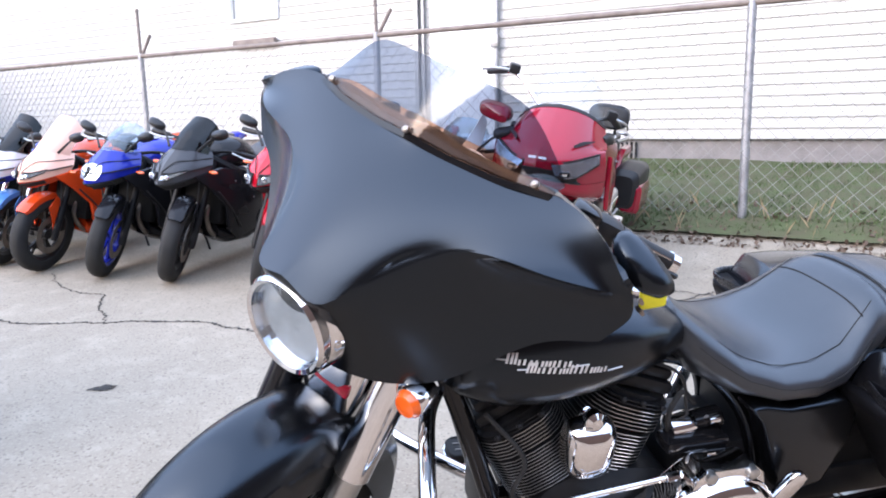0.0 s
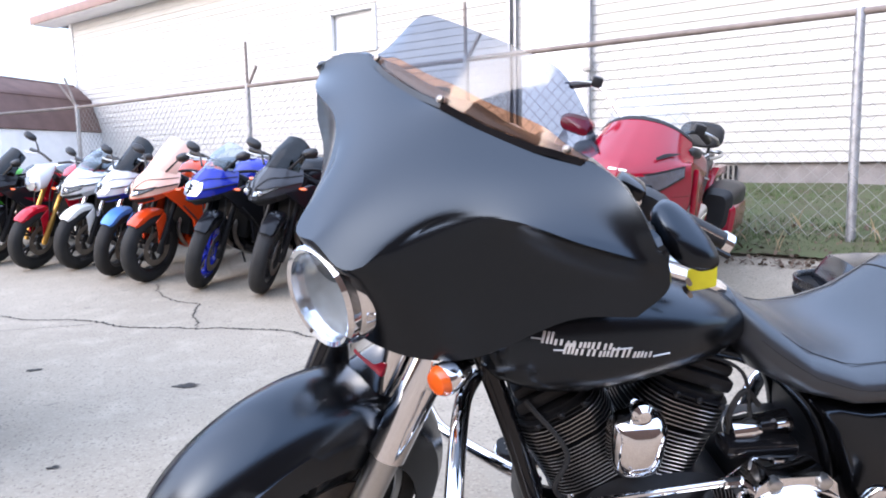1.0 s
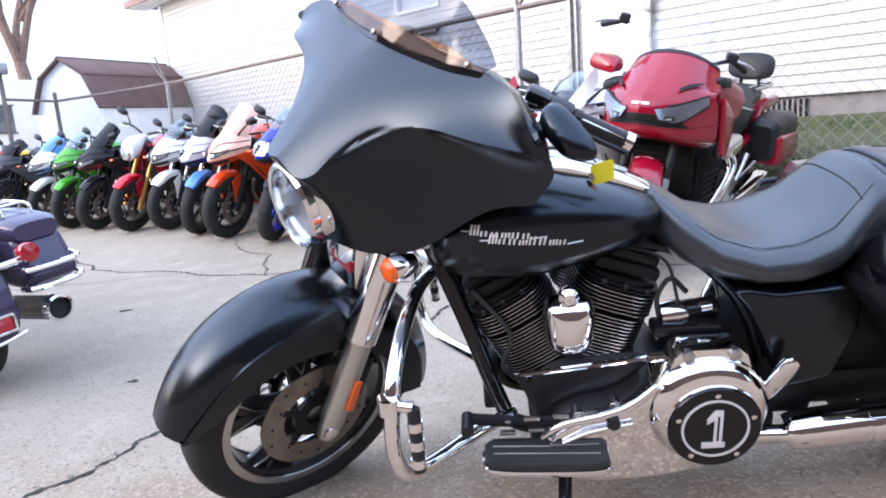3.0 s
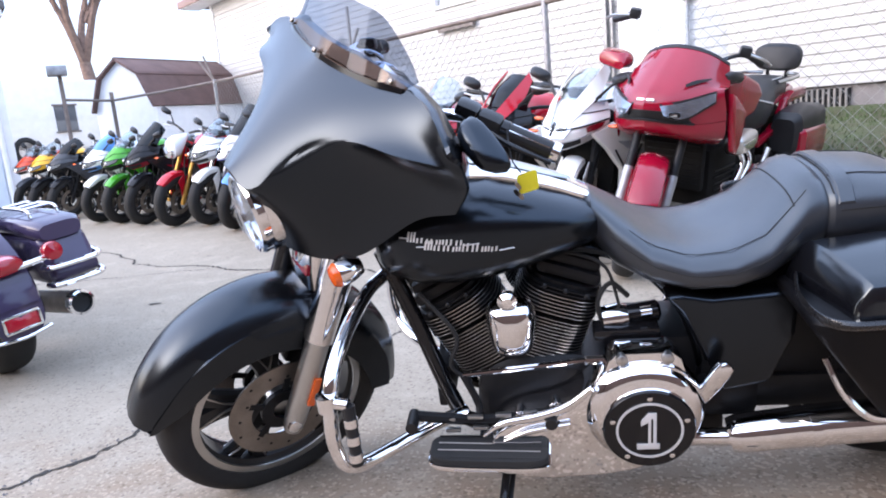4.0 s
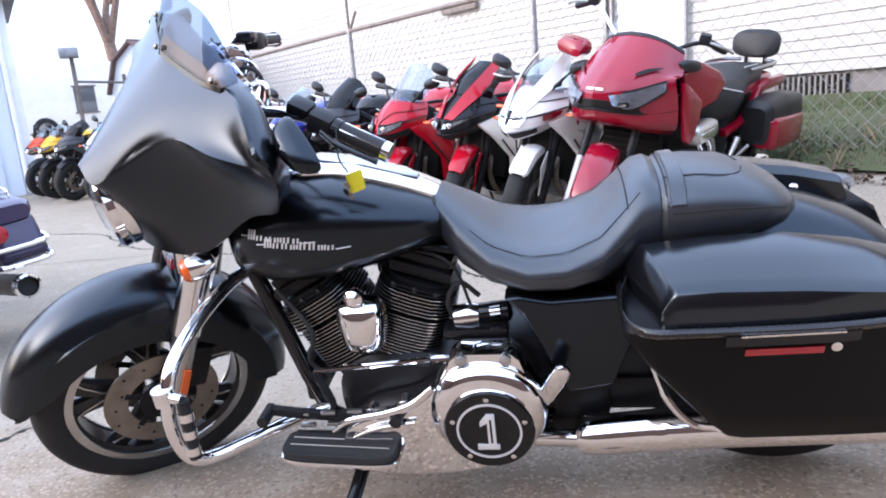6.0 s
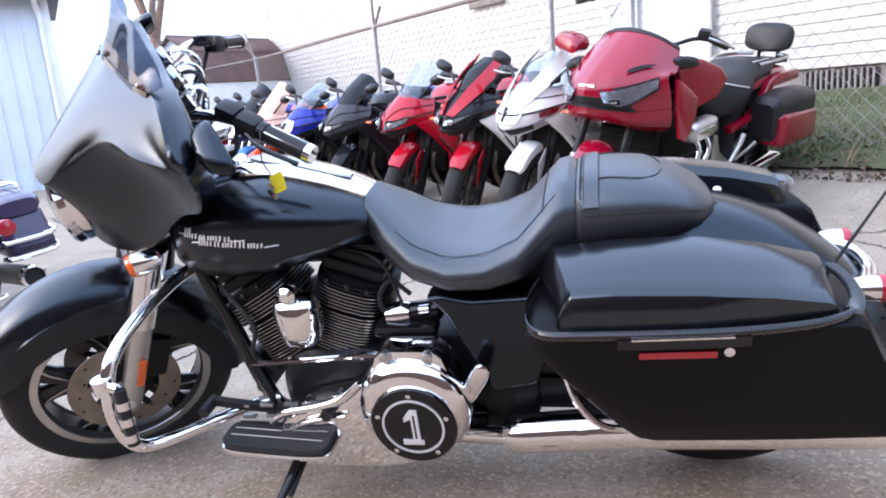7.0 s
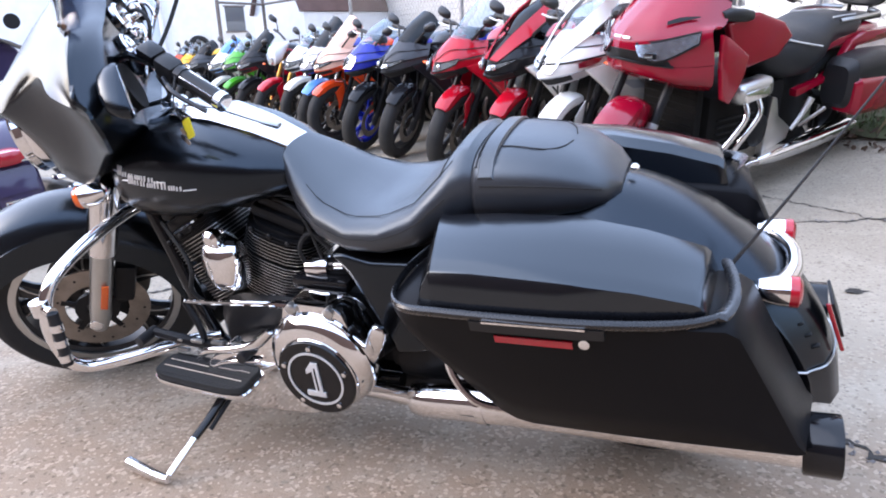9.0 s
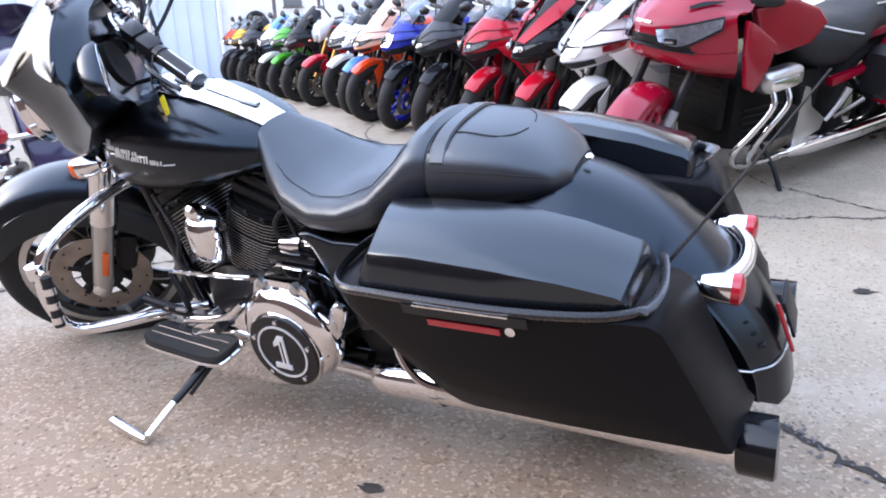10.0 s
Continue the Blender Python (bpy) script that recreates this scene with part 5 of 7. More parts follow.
cylinder(-28)
cylinder(20)
case = hp("crankcase", loft([oval((.71, y, .30), (1, 0, 0), (0, 0, 1), a, b, 28, 2.8) for y, a, b in ((-.12, .15, .10), (-.10, .175, .125), (.10, .175, .125), (.13, .14, .10))]), DARK_METAL, label="dark crankcase")
hp("gearbox", box((1.0, 0, .36), (.24, .20, .20), .03), DARK_METAL)
hp("oil_pan", box((.85, 0, .20), (.55, .18, .08), .02), DARK_METAL)
hp("carrier", box((.66, -.06, .43), (.22, .05, .03), .008), DARK_METAL)

PRIMARY = [(.560, .245), (.590, .195), (.660, .172), (.800, .176), (.900, .195), (.985, .240), (1.030, .320), (1.020, .405), (.975, .462), (.880, .466), (.815, .420), (.740, .356), (.640, .330), (.585, .300)]
prim = hp("primary_cover", prism([(v.x, v.z) for v in spline([(x, 0, z) for x, z in PRIMARY + PRIMARY[:1]], 4)[:-1]], -.232, -.125, .016, 3), CHROME, label="chrome primary cover")
hp("primary_dome", lathe([(.134, -.04), (.133, -.018), (.128, -.004), (.119, .008), (.108, .016), (.099, .021)], 48, Matrix.Translation((.912, -.232, .345)) @ SIDE), CHROME, prim)
hp("primary_flange", prism([(.812, .40), (.838, .474), (.858, .492), (.972, .492), (.992, .474), (1.015, .40)], -.222, -.15, .008, 2), CHROME, prim)
for x in (.866, .962):
    hp("flange_bolt", lathe([(.013, -.01), (.013, .008), (.007, .012)], 12, Matrix.Translation((x, -.222, .480)) @ SIDE), ALLOY, prim)
DB = Matrix.Translation((.918, -.253, .324)) @ SIDE
derby = hp("derby_cover", lathe([(.100, -.012), (.100, .004), (.096, .010), (.003, .0115)], 48, DB), GLOSS_BLACK, prim, "black derby cover with a silver ring")
hp("derby_ring", lathe([(.0715, .0110), (.0715, .0132), (.0665, .0132), (.0665, .0110)], 48, DB, caps=False), SILVER, derby)
hp("derby_rim", lathe([(.1015, -.012), (.1015, .003), (.098, .006)], 48, DB, caps=False), CHROME, derby)
one = prism([(-.006, -.040), (.030, -.040), (.030, -.029), (.022, -.029), (.022, .040), (.002, .040), (-.016, .022), (-.016, .012), (.002, .020), (.002, -.029), (-.006, -.029)], -.004, 0, .0006)
hp("derby_numeral", moved(merge(one, prism([(-.026, -.040), (-.0062, -.040), (-.0062, -.029), (-.026, -.029)], -.004, 0)), Matrix.Translation((.913, -.2645, .324)) @ Matrix.Diagonal((.86, 1, 1.16, 1))), SILVER, derby, "silver figure 1")
hp("numeral_line", box((.9225, -.2685, .326), (.0045, .0012, .062), .0003), GLOSS_BLACK, derby)
for k in range(5):
    a = radians(90 + 72 * k)
    hp("screw", lathe([(.006, .010), (.006, .014), (.002, .016)], 10, DB @ Matrix.Translation((.082 * math.cos(a), .082 * math.sin(a), 0))), CHROME, derby)
hp("case_rib", tube([(.555, -.236, .300), (.60, -.240, .335), (.68, -.240, .352), (.745, -.238, .374), (.800, -.236, .418)], [.006, .010, .011, .011, .008], 12, 5), CHROME, prim)
hp("case_rib", tube([(.60, -.238, .285), (.66, -.240, .312), (.75, -.240, .328)], [.004, .007, .005], 10, 5), CHROME, prim)
for x, zz in ((.87, .472), (.965, .466), (.815, .415), (.72, .362), (.64, .340), (.60, .235), (.76, .205)):
    hp("primary_bolt", lathe([(.014, -.02), (.014, .010), (.008, .014)], 12, Matrix.Translation((x, -.195, zz - .012)) @ SIDE), CHROME, prim)
hp("starter", tube([(.838, -.085, .505), (.842, -.085, .506), (.880, -.085, .510), (.898, -.085, .511)], [.018, .030, .033, .027], 18, 1), CHROME, label="chrome starter end cap")
hp("starter_cap", box((.89, -.11, .490), (.15, .06, .030), .012), GLOSS_BLACK)
hp("solenoid", tube([(.896, -.08, .512), (.965, -.08, .520), (.972, -.08, .521)], [.025, .025, .014], 16, 0), GLOSS_BLACK)
hp("solenoid_cap", tube([(.925, -.105, .530), (.948, -.105, .533)], .012, 12, 0), CHROME)
hp("oil_line", tube([(.84, -.09, .50), (.83, -.10, .56), (.86, -.09, .60), (.90, -.08, .56)], .006, 8, 4), RUBBER)
horn = hp("horn_cover", moved(loft([oval((0, y, 0), (1, 0, 0), (0, 0, 1), a, b, 28, 3.2) for y, a, b in ((0, .056, .072), (-.015, .056, .072), (-.034, .051, .066), (-.050, .038, .050), (-.059, .016, .022))]), Matrix.Translation((.632, -.118, .520))), CHROME, label="chrome horn cover")
for v in horn.data.vertices:
    v.co.x = .632 + (v.co.x - .632) * (1.0 + 1.6 * (v.co.z - .520))
hp("horn_knob", lathe([(.016, 0), (.022, .012), (.022, .03), (.012, .038)], 16, Matrix.Translation((.628, -.130, .600)) @ SIDE), CHROME)
hp("horn_bracket", tube([(.628, -.12, .60), (.63, -.09, .57), (.64, -.08, .53)], .010, 8, 3), CHROME)
hp("shift_rod", tube([(.515, -.185, .432), (.79, -.180, .455)], .006, 8, 0), CHROME)
hp("shift_arm", tube([(.79, -.18, .455), (.84, -.17, .450)], .010, 8, 0), CHROME)
hp("shift_shaft", tube([(.515, -.185, .432), (.545, -.19, .35), (.535, -.19, .30)], .009, 8, 3), DARK_METAL)
shift = hp("shift_lever", tube([(.40, -.205, .338), (.47, -.20, .325), (.535, -.19, .312), (.62, -.195, .318), (.70, -.205, .335)], .013, 8, 4), DARK_METAL, label="heel-toe shift lever")
for x, zz in ((.392, .338), (.708, .338)):
    hp("shift_peg", tube([(x, -.195, zz), (x, -.255, zz)], .014, 12, 0), PLASTIC, shift)
for row in range(2):
    for i in range(4):
        hp("lever_slot", box((.47 + i * .065 + row * .01, -.205, .326 - row * .03 + .004 * i), (.036, .012, .009), .003), ALLOY, shift)

# floorboards, pegs, stand, engine guard, frame
for s in (-1, 1):
    def board(x0, x1, y0, y1, z0, z1, tilt=0.0):
        cx, cy, hx, hy = (x0 + x1) / 2, (y0 + y1) / 2, (x1 - x0) / 2, (y1 - y0) / 2
        rings = [oval((cx, cy, z), (1, 0, tilt), (0, 1, 0), hx * k, hy * k, 36, 4.5) for z, k in ((z0, .985), (z0 + .003, 1.0), (z1 - .003, 1.0), (z1, .98))]
        return loft(rings)
    fix = (lambda b: b) if s < 0 else (lambda b: mirrored(b))
    fb = hp("floorboard", fix(board(.420, .705, -.288, -.185, .236, .248, -.05)), CHROME, label="chrome-edged rider floorboard")
    hp("rubber_pad", fix(board(.426, .699, -.284, -.189, .249, .266, -.05)), RUBBER, fb, "black ribbed rubber pad")
    for i in range(4):
        y = -.272 + i * .025
        hp("rib", fix(tube([(.445, y, .2670 + .006), (.68, y, .2670 - .006)], .0016, 6, 0)), STEEL if i in (1, 2) else RUBBER, fb)
    hp("board_mount", fix(box((.56, -.16, .235), (.05, .10, .03), .008)), DARK_METAL, fb)
    peg = hp("passenger_peg", fix(loft([oval(Vector((1.030, -.205, .352)) + Vector((.056, -.018, .108)) * f, (1, 0, -.52), (0, 1, 0), .016 * k, .012 * k, 16, 3) for f, k in ((0, .5), (.06, .85), (.25, 1.05), (.28, .98), (.31, 1.06), (.55, 1.16), (.80, 1.14), (.95, .95), (1, .5))])), CHROME, label="folded chrome passenger peg")
    hp("peg_mount", fix(tube([(1.06, -.13, .36), (1.05, -.19, .37)], .016, 10, 0)), DARK_METAL, peg)
    guard = hp("engine_guard", fix(tube([(.330, -.035, .628), (.300, -.10, .615), (.275, -.22, .585), (.258, -.325, .535), (.250, -.362, .455), (.248, -.362, .375), (.262, -.345, .315), (.30, -.29, .285), (.42, -.16, .275), (.50, -.09, .268)], .0165, 14, 6)), CHROME, label="chrome engine guard bar")
    hp("clamp", fix(tube([(.2495, -.362, .475), (.249, -.362, .51)], .023, 14, 0)), CHROME, guard)
    hp("highway_peg", fix(tube([(.296, -.372, .488), (.298, -.388, .352)], .0135, 12, 0)), PLASTIC, guard, "folded black highway peg")
    for zz in (.362, .402, .442):
        hp("peg_band", fix(tube([(.2975, -.372 - .118 * (.488 - zz), zz), (.2970, -.372 - .118 * (.470 - zz), zz + .018)], .0155, 12, 0)), CHROME, guard)
    hp("peg_clamp", fix(tube([(.25, -.362, .492), (.297, -.372, .490)], .013, 10, 0)), CHROME, guard)
    hp("frame_tube", fix(tube([(.335, -.05, .70), (.40, -.068, .52), (.47, -.085, .30), (.52, -.09, .235), (.70, -.10, .215), (1.05, -.11, .225)], .020, 12, 5)), GLOSS_BLACK, label="black frame downtube")
    hp("frame_tube", fix(tube([(.33, -.03, .76), (.55, -.05, .70), (.86, -.045, .66), (1.00, -.08, .56), (1.06, -.10, .42), (1.08, -.10, .26)], .017, 10, 5)), SATIN)
hp("steering_head", tube([(.20, 0, .62), (.29, 0, .86)], .036, 14, 0), GLOSS_BLACK)
hp("coil_cover", box((.70, 0, .655), (.26, .09, .05), .012), DARK_METAL)
hp("intake", tube([(.70, -.03, .56), (.70, .10, .56)], .045, 14, 0), DARK_METAL)
hp("air_cleaner", lathe([(.09, 0), (.10, .02), (.10, .06), (.07, .075)], 32, Matrix.Translation((.70, .12, .56)) @ pose(0, 0, 0, -90, 0, 0)), CHROME)
hp("wire", tube([(.72, -.05, .66), (.78, -.07, .67), (.85, -.09, .64), (.88, -.09, .54)], .004, 6, 5), RUBBER)
hp("wire", tube([(.42, -.09, .60), (.50, -.12, .50), (.48, -.12, .42), (.52, -.10, .36)], .006, 6, 5), RUBBER)
hp("regulator", box((.45, 0, .33), (.04, .15, .12), .01), DARK_METAL)
inv = HM.inverted()
stand = hp("side_stand", tube([inv @ Vector((.575, -.19, .17)), inv @ Vector((.55, -.28, .105)), inv @ Vector((.535, -.33, .075))], [.012, .011, .010], 10, 3), GLOSS_BLACK, label="extended side stand")
hp("stand_leg", tube([inv @ Vector((.537, -.325, .078)), inv @ Vector((.515, -.405, .025))], [.0105, .009], 10, 0), CHROME, stand)
hp("stand_foot", tube([inv @ Vector((.515, -.412, .018)), inv @ Vector((.47, -.402, .018)), inv @ Vector((.385, -.385, .030))], [.010, .013, .014], 12, 3), CHROME, stand, "flattened stand foot")
hp("stand_spring", tube([inv @ Vector((.585, -.20, .150)), inv @ Vector((.56, -.29, .085))], .006, 8, 0), DARK_METAL, stand)

tag_p = inv @ Vector((.648, -.318, .822))
tag_p += Vector((0, 0, .008))
tg = hp("sales_tag", loft([oval(tag_p + Vector((0, dy, 0)), (.84, -.42, .34), (-.08, 0, 1.0), .0245, .0205, 16, 8) for dy in (-.001, .001)]), YELLOW, label="yellow card tag on a string")
hp("tag_string", tube([tag_p + Vector((-.012, 0, .02)), tag_p + Vector((-.03, .01, .05)), tag_p + Vector((-.035, .04, .10))], .0018, 5, 4), PLASTIC, tg)
for dx, dz, mat in ((-.020, -.008, STEEL), (-.024, -.022, DARK_METAL), (-.016, -.030, STEEL)):
    hp("key", loft([oval(tag_p + Vector((dx, .004 + d, dz)), (.8, 0, .5), (-.5, 0, .8), .0045, .009, 12, 2.6) for d in (-.0015, .0015)]), mat, tg)

for s in (-1, 1):
    hp("swingarm", box((1.28, s * .09, .31), (.50, .05, .09), .02), DARK_METAL)
hp("swingarm_pivot", box((1.12, 0, .33), (.14, .26, .16), .03), DARK_METAL)

# ---- the row of parked motorcycles ----
def stand_pose(x, y, back, base, lean):
    """Front contact at x, y; the rear wheel a wheelbase further along back; leaning to its left."""
    b = Vector((*back, 0)).normalized()
    z0, z1 = rise(x, y), rise(x + b.x * base, y + b.y * base)
    ax = Vector((b.x * base, b.y * base, z1 - z0)).normalized()
    ay = Vector((0, 0, 1)).cross(ax).normalized()
    az = ax.cross(ay)
    return Matrix.Translation((x, y, z0)) @ Matrix((ax, ay, az)).transposed().to_4x4() @ pose(0, 0, 0, lean, 0, 0)


def wheel_parts(host, x, r, width, rim_mat, turn, discs=True, name="front_wheel"):
    m = turn @ Matrix.Translation((x, 0, r))
    rim_r = r * 0.72
    w = part(name, moved(rim_band(rim_r, rim_r * 0.86, width * 0.8, 32), m), rim_mat, host)
    part("hub", moved(disc(0, 0.04, width * 0.8, 16), m), rim_mat, w)
    for k in range(5):
        part("spoke", moved(spokes(1, 0.03, rim_r * 0.88, 0.014, 0.012, 0.16, k * 2 * math.pi / 5), m), rim_mat, w)
    part("tyre", moved(tyre(r, width, rim_r * 0.97, 36), m), RUBBER, w)
    if discs:
        for s in (-1, 1):
            part("brake_disc", moved(disc(0.10, 0.148, 0.005, 28), m @ Matrix.Translation((0, s * width * 0.55, 0))), STEEL, w)
    return w


def sport_bike(x, y, label, main, second=None, fender=None, screen=SCREEN, rim=RIM_BLACK, style="sport", lamp="twin", seat_mat=VINYL, lean=9, turn=17, back=(0.66, 0.75), side=None, tall=1.0, mirrors=True, tail_mat=None, nose_mat=None, lower=None, cheeks=None, vents=None, fork=None):
    second, fender, side = second or BLACK, fender or main, side or main
    m = thing("motorcycle", stand_pose(x, y, back, 1.40, lean), label, "motorcycle", "row of parked motorcycles")
    st = steering(24, -0.10, turn)

    def p(name, bm, mat, parent=None, lab="", sharp=38):
        return part(name, bm, mat, parent or m, lab, sharp)

    def f(name, bm, mat, parent=None, lab=""):
        return part(name, moved(bm, st), mat, parent or m, lab)

    wheel_parts(m, 0.0, 0.30, 0.115, rim, st)
    wheel_parts(m, 1.40, 0.31, 0.17, rim, Matrix(), False, "rear_wheel")
    guard = arc_strip(0, 0.30, 0.312, 70, 134, 0.056, 0.034, 18, 0.014)
    f("front_fender", guard, fender)
    up = Vector((math.sin(radians(24)), 0, math.cos(radians(24))))
    for s in (-1, 1):
        foot = Vector((0, s * 0.095, 0.29))
        leg = f("fork_leg", tube([foot - up * 0.03, foot, foot + up * 0.24], [0.018, 0.026, 0.027], 10, 1), fork or (ALLOY if style == "naked" else DARK_METAL))
        f("fork_tube", tube([foot + up * 0.22, foot + up * 0.62], 0.0215, 10, 0), fork or (DARK_METAL if style == "sport" else CHROME), leg)
        f("fender_stay", prism([(-0.03, 0.53), (0.0, 0.42), (0.005, 0.34), (0.015, 0.27), (0.045, 0.27), (0.075, 0.40), (0.105, 0.545), (0.06, 0.60)], s * 0.076 - 0.005, s * 0.078 + 0.005, 0.004), fender, leg)
        f("caliper", box((0.10, s * 0.075, 0.36), (0.05, 0.04, 0.10), 0.012), DARK_METAL, leg)
    # bars
    bar_z = 1.04 if style == "naked" else 0.93
    for s in (-1, 1):
        hb = f("handlebar", tube([(0.22, s * 0.04, bar_z - 0.03), (0.25, s * 0.18, bar_z + 0.01), (0.33, s * 0.36, bar_z - 0.01)], 0.012, 8, 4), DARK_METAL)
        f("grip", tube([(0.285, s * 0.25, bar_z + 0.004), (0.335, s * 0.37, bar_z - 0.011)], 0.018, 10, 0), PLASTIC, hb)
        f("lever", tube([(0.23, s * 0.20, bar_z + 0.01), (0.22, s * 0.29, bar_z - 0.004), (0.26, s * 0.37, bar_z - 0.01)], 0.006, 6, 3), ALLOY, hb)
        if mirrors:
            q = Vector((0.09, s * 0.120, 0.925)) if style != "naked" else Vector((0.27, s * 0.22, bar_z))
            e = q + Vector((0.05, s * 0.115, 0.115 * tall))
            add = p if style != "naked" else f
            mi = add("mirror", loft([oval(e + Vector((dx, s * 0.03, 0.01)), (0, 0.96, 0.28 * s), (0, -0.28 * s, 0.96), a, b, 16, 2.6) for dx, a, b in ((-0.046, 0.02, 0.010), (-0.026, 0.055, 0.027), (0.0, 0.072, 0.036), (0.006, 0.068, 0.033))]), PLASTIC)
            add("mirror_stem", tube([q, q.lerp(e, 0.6) + Vector((0.01, 0, 0.01)), e], [0.010, 0.007, 0.008], 6, 3), PLASTIC, mi)
    # body
    tank = p("fuel_tank", loft([oval((xx, 0, z), (0, 1, 0), (0, 0, 1), w, h, 22, 2.5) for xx, z, h, w in ((.34, .80, .06, .08), (.40, .83, .10, .13), (.50, .85, .115, .165), (.62, .84, .11, .165), (.72, .80, .085, .12), (.80, .765, .05, .085))]), second if style == "half" else main)
    p("fuel_cap", lathe([(0.035, 0), (0.035, 0.006), (0.004, 0.009)], 16, Matrix.Translation((0.50, 0, 0.962))), ALLOY, tank)
    seat = p("seat", loft([oval((xx, 0, z), (0, 1, 0), (0, 0, 1), w, h, 20, 3) for xx, z, h, w in ((.74, .79, .03, .07), (.82, .785, .035, .12), (.98, .79, .035, .135), (1.06, .815, .04, .11), (1.12, .86, .04, .10), (1.28, .89, .03, .085), (1.38, .895, .015, .05))]), seat_mat)
    p("tail", loft([oval((xx, 0, z), (0, 1, 0), (0, 0, 1), w, h, 18, 2.8) for xx, z, h, w in ((.90, .72, .05, .09), (1.08, .77, .06, .115), (1.28, .83, .055, .10), (1.46, .87, .04, .07), (1.56, .885, .02, .04))]), tail_mat or main)
    p("tail_light", box((1.55, 0, .87), (.03, .08, .03), .008), RED_LENS)
    eng = p("engine", box((.58, 0, .46), (.42, .30, .26), .04), SHADE_BLACK)
    p("gearbox", box((.72, 0, .36), (.34, .36, .20), .05), DARK_METAL, eng)
    p("cylinder_block", box((.46, 0, .60), (.24, .26, .16), .03), DARK_METAL, eng)
    for s in (-1, 1):
        p("engine_cover", lathe([(.085, 0), (.085, .02), (.06, .03)], 20, Matrix.Translation((.70, s * .18, .38)) @ pose(0, 0, 0, 90 * -s, 0, 0)), DARK_METAL if s < 0 else ALLOY, eng)
        p("frame_spar", tube([(.26, s * .05, .86), (.40, s * .16, .76), (.62, s * .17, .66), (.86, s * .14, .50)], [.03, .035, .035, .04], 8, 3), DARK_METAL if style != "half" else ALLOY)
        p("swingarm", tube([(.86, s * .12, .42), (1.10, s * .12, .36), (1.40, s * .11, .31)], [.035, .03, .025], 8, 2), DARK_METAL)
        p("footpeg", tube([(.90, s * .16, .42), (.90, s * .25, .42)], .010, 8, 0), ALLOY)
    for s in (-1, 1):
        p("brake_hose", tube([(.20, s * .05, .88), (.10, s * .12, .70), (.09, s * .10, .46)], .006, 6, 4), RUBBER)
        p("header_pipe", tube([(.30, s * .05, .52), (.24, s * .06, .42), (.30, s * .06, .28), (.46, s * .05, .22)], .019, 8, 4), STEEL, eng)
    p("radiator", box((.31, 0, .56), (.06, .34, .38), .02, Matrix.Rotation(radians(12), 4, "Y")), SHADE_BLACK)
    p("exhaust", tube([(.36, .05, .40), (.42, .06, .26), (.80, .08, .20), (1.0, .14, .26), (1.20, .19, .38), (1.44, .20, .46)], [.028, .028, .03, .045, .055, .05], 10, 4), DARK_METAL)
    p("side_stand", tube([(.78, -.12, .28), (.80, -.22, .12), (.79, -.29, -.035)], .010, 6, 2), DARK_METAL)
    if style == "naked":
        body = p("headlight_cowl", loft([oval((xx, 0, z), (0, 1, 0), (0, 0, 1), w, h, 18, 2.4) for xx, z, h, w in ((.00, .84, .05, .06), (.03, .85, .10, .115), (.10, .88, .11, .12), (.18, .93, .06, .08), (.24, .97, .02, .03))]), second)
        p("headlight", loft([oval((xx, 0, .825), (0, 1, 0), (0, 0, 1), w, w * .8, 18, 2.3) for xx, w in ((.01, .085), (-.006, .08), (-.014, .05), (-.016, .01))]), REFLECTOR, body)
        for s in (-1, 1):
            p("tank_shroud", prism([(.16, .80), (.30, .88), (.52, .80), (.40, .62), (.24, .60)], s * .19 - .012, s * .19 + .012, .008), main)
            p("turn_signal", loft([oval((.10, s * (.17 + d), .80), (1, 0, 0), (0, 0, 1), a, a * .6, 12) for d, a in ((0, .012), (.03, .022), (.06, .02), (.075, .006))]), AMBER)
        return m
    rows = [
        [(.030, 0, .945), (.050, .050, .940), (.105, .100, .925), (.22, .135, .910)],
        [(-.065, 0, .868), (-.045, .060, .864), (.025, .120, .866), (.19, .165, .868)],
        [(-.135, 0, .790), (-.110, .062, .792), (-.030, .132, .806), (.16, .185, .828)],
        [(-.156, 0, .722), (-.122, .054, .730), (-.040, .124, .752), (.14, .180, .792)],
        [(-.085, 0, .672), (-.065, .046, .682), (.005, .100, .706), (.13, .150, .750)]]
    nose = p("nose_cowl", patch(rows[:4], 4, 4, .008), nose_mat or main, lab="painted pointed nose fairing", sharp=24)
    for s in (-1, 1):
        p("cowl_seam", tube([(-.128, s * .012, .802), (-.056, s * .062, .866), (.035, s * .122, .872), (.18, s * .164, .876)], .003, 5, 4), THREAD, nose)
        p("cowl_edge", tube([(-.142, s * .018, .796), (-.104, s * .076, .798), (-.02, s * .140, .812), (.15, s * .188, .832)], .005, 6, 4), THREAD, nose)
        p("intake", shell([[(-.144, .012, .716), (-.112, .054, .722), (-.035, .116, .744)], [(-.100, .014, .686), (-.078, .048, .692), (-.005, .102, .716)]], 2, 3, .006, (-.008, s * .003, 0), s), THREAD, nose, "dark air intake")
        if vents:
            p("nose_vent", shell([[(-.01, .142, .800), (.05, .164, .816), (.12, .180, .820)], [(-.005, .142, .776), (.05, .162, .782), (.10, .176, .798)]], 2, 3, .005, (-.010, s * .006, 0), s), vents, nose)
        if cheeks:
            p("screen_cheek", shell([[(-.125, .012, .806), (.00, .055, .930), (.13, .080, 1.025), (.29, .080, 1.115)], [(-.105, .062, .798), (.03, .112, .892), (.15, .132, .960), (.28, .112, 1.065)]], 3, 4, .008, (-.012, s * .004, .006), s), cheeks, nose, "tall pointed cheek beside the screen")
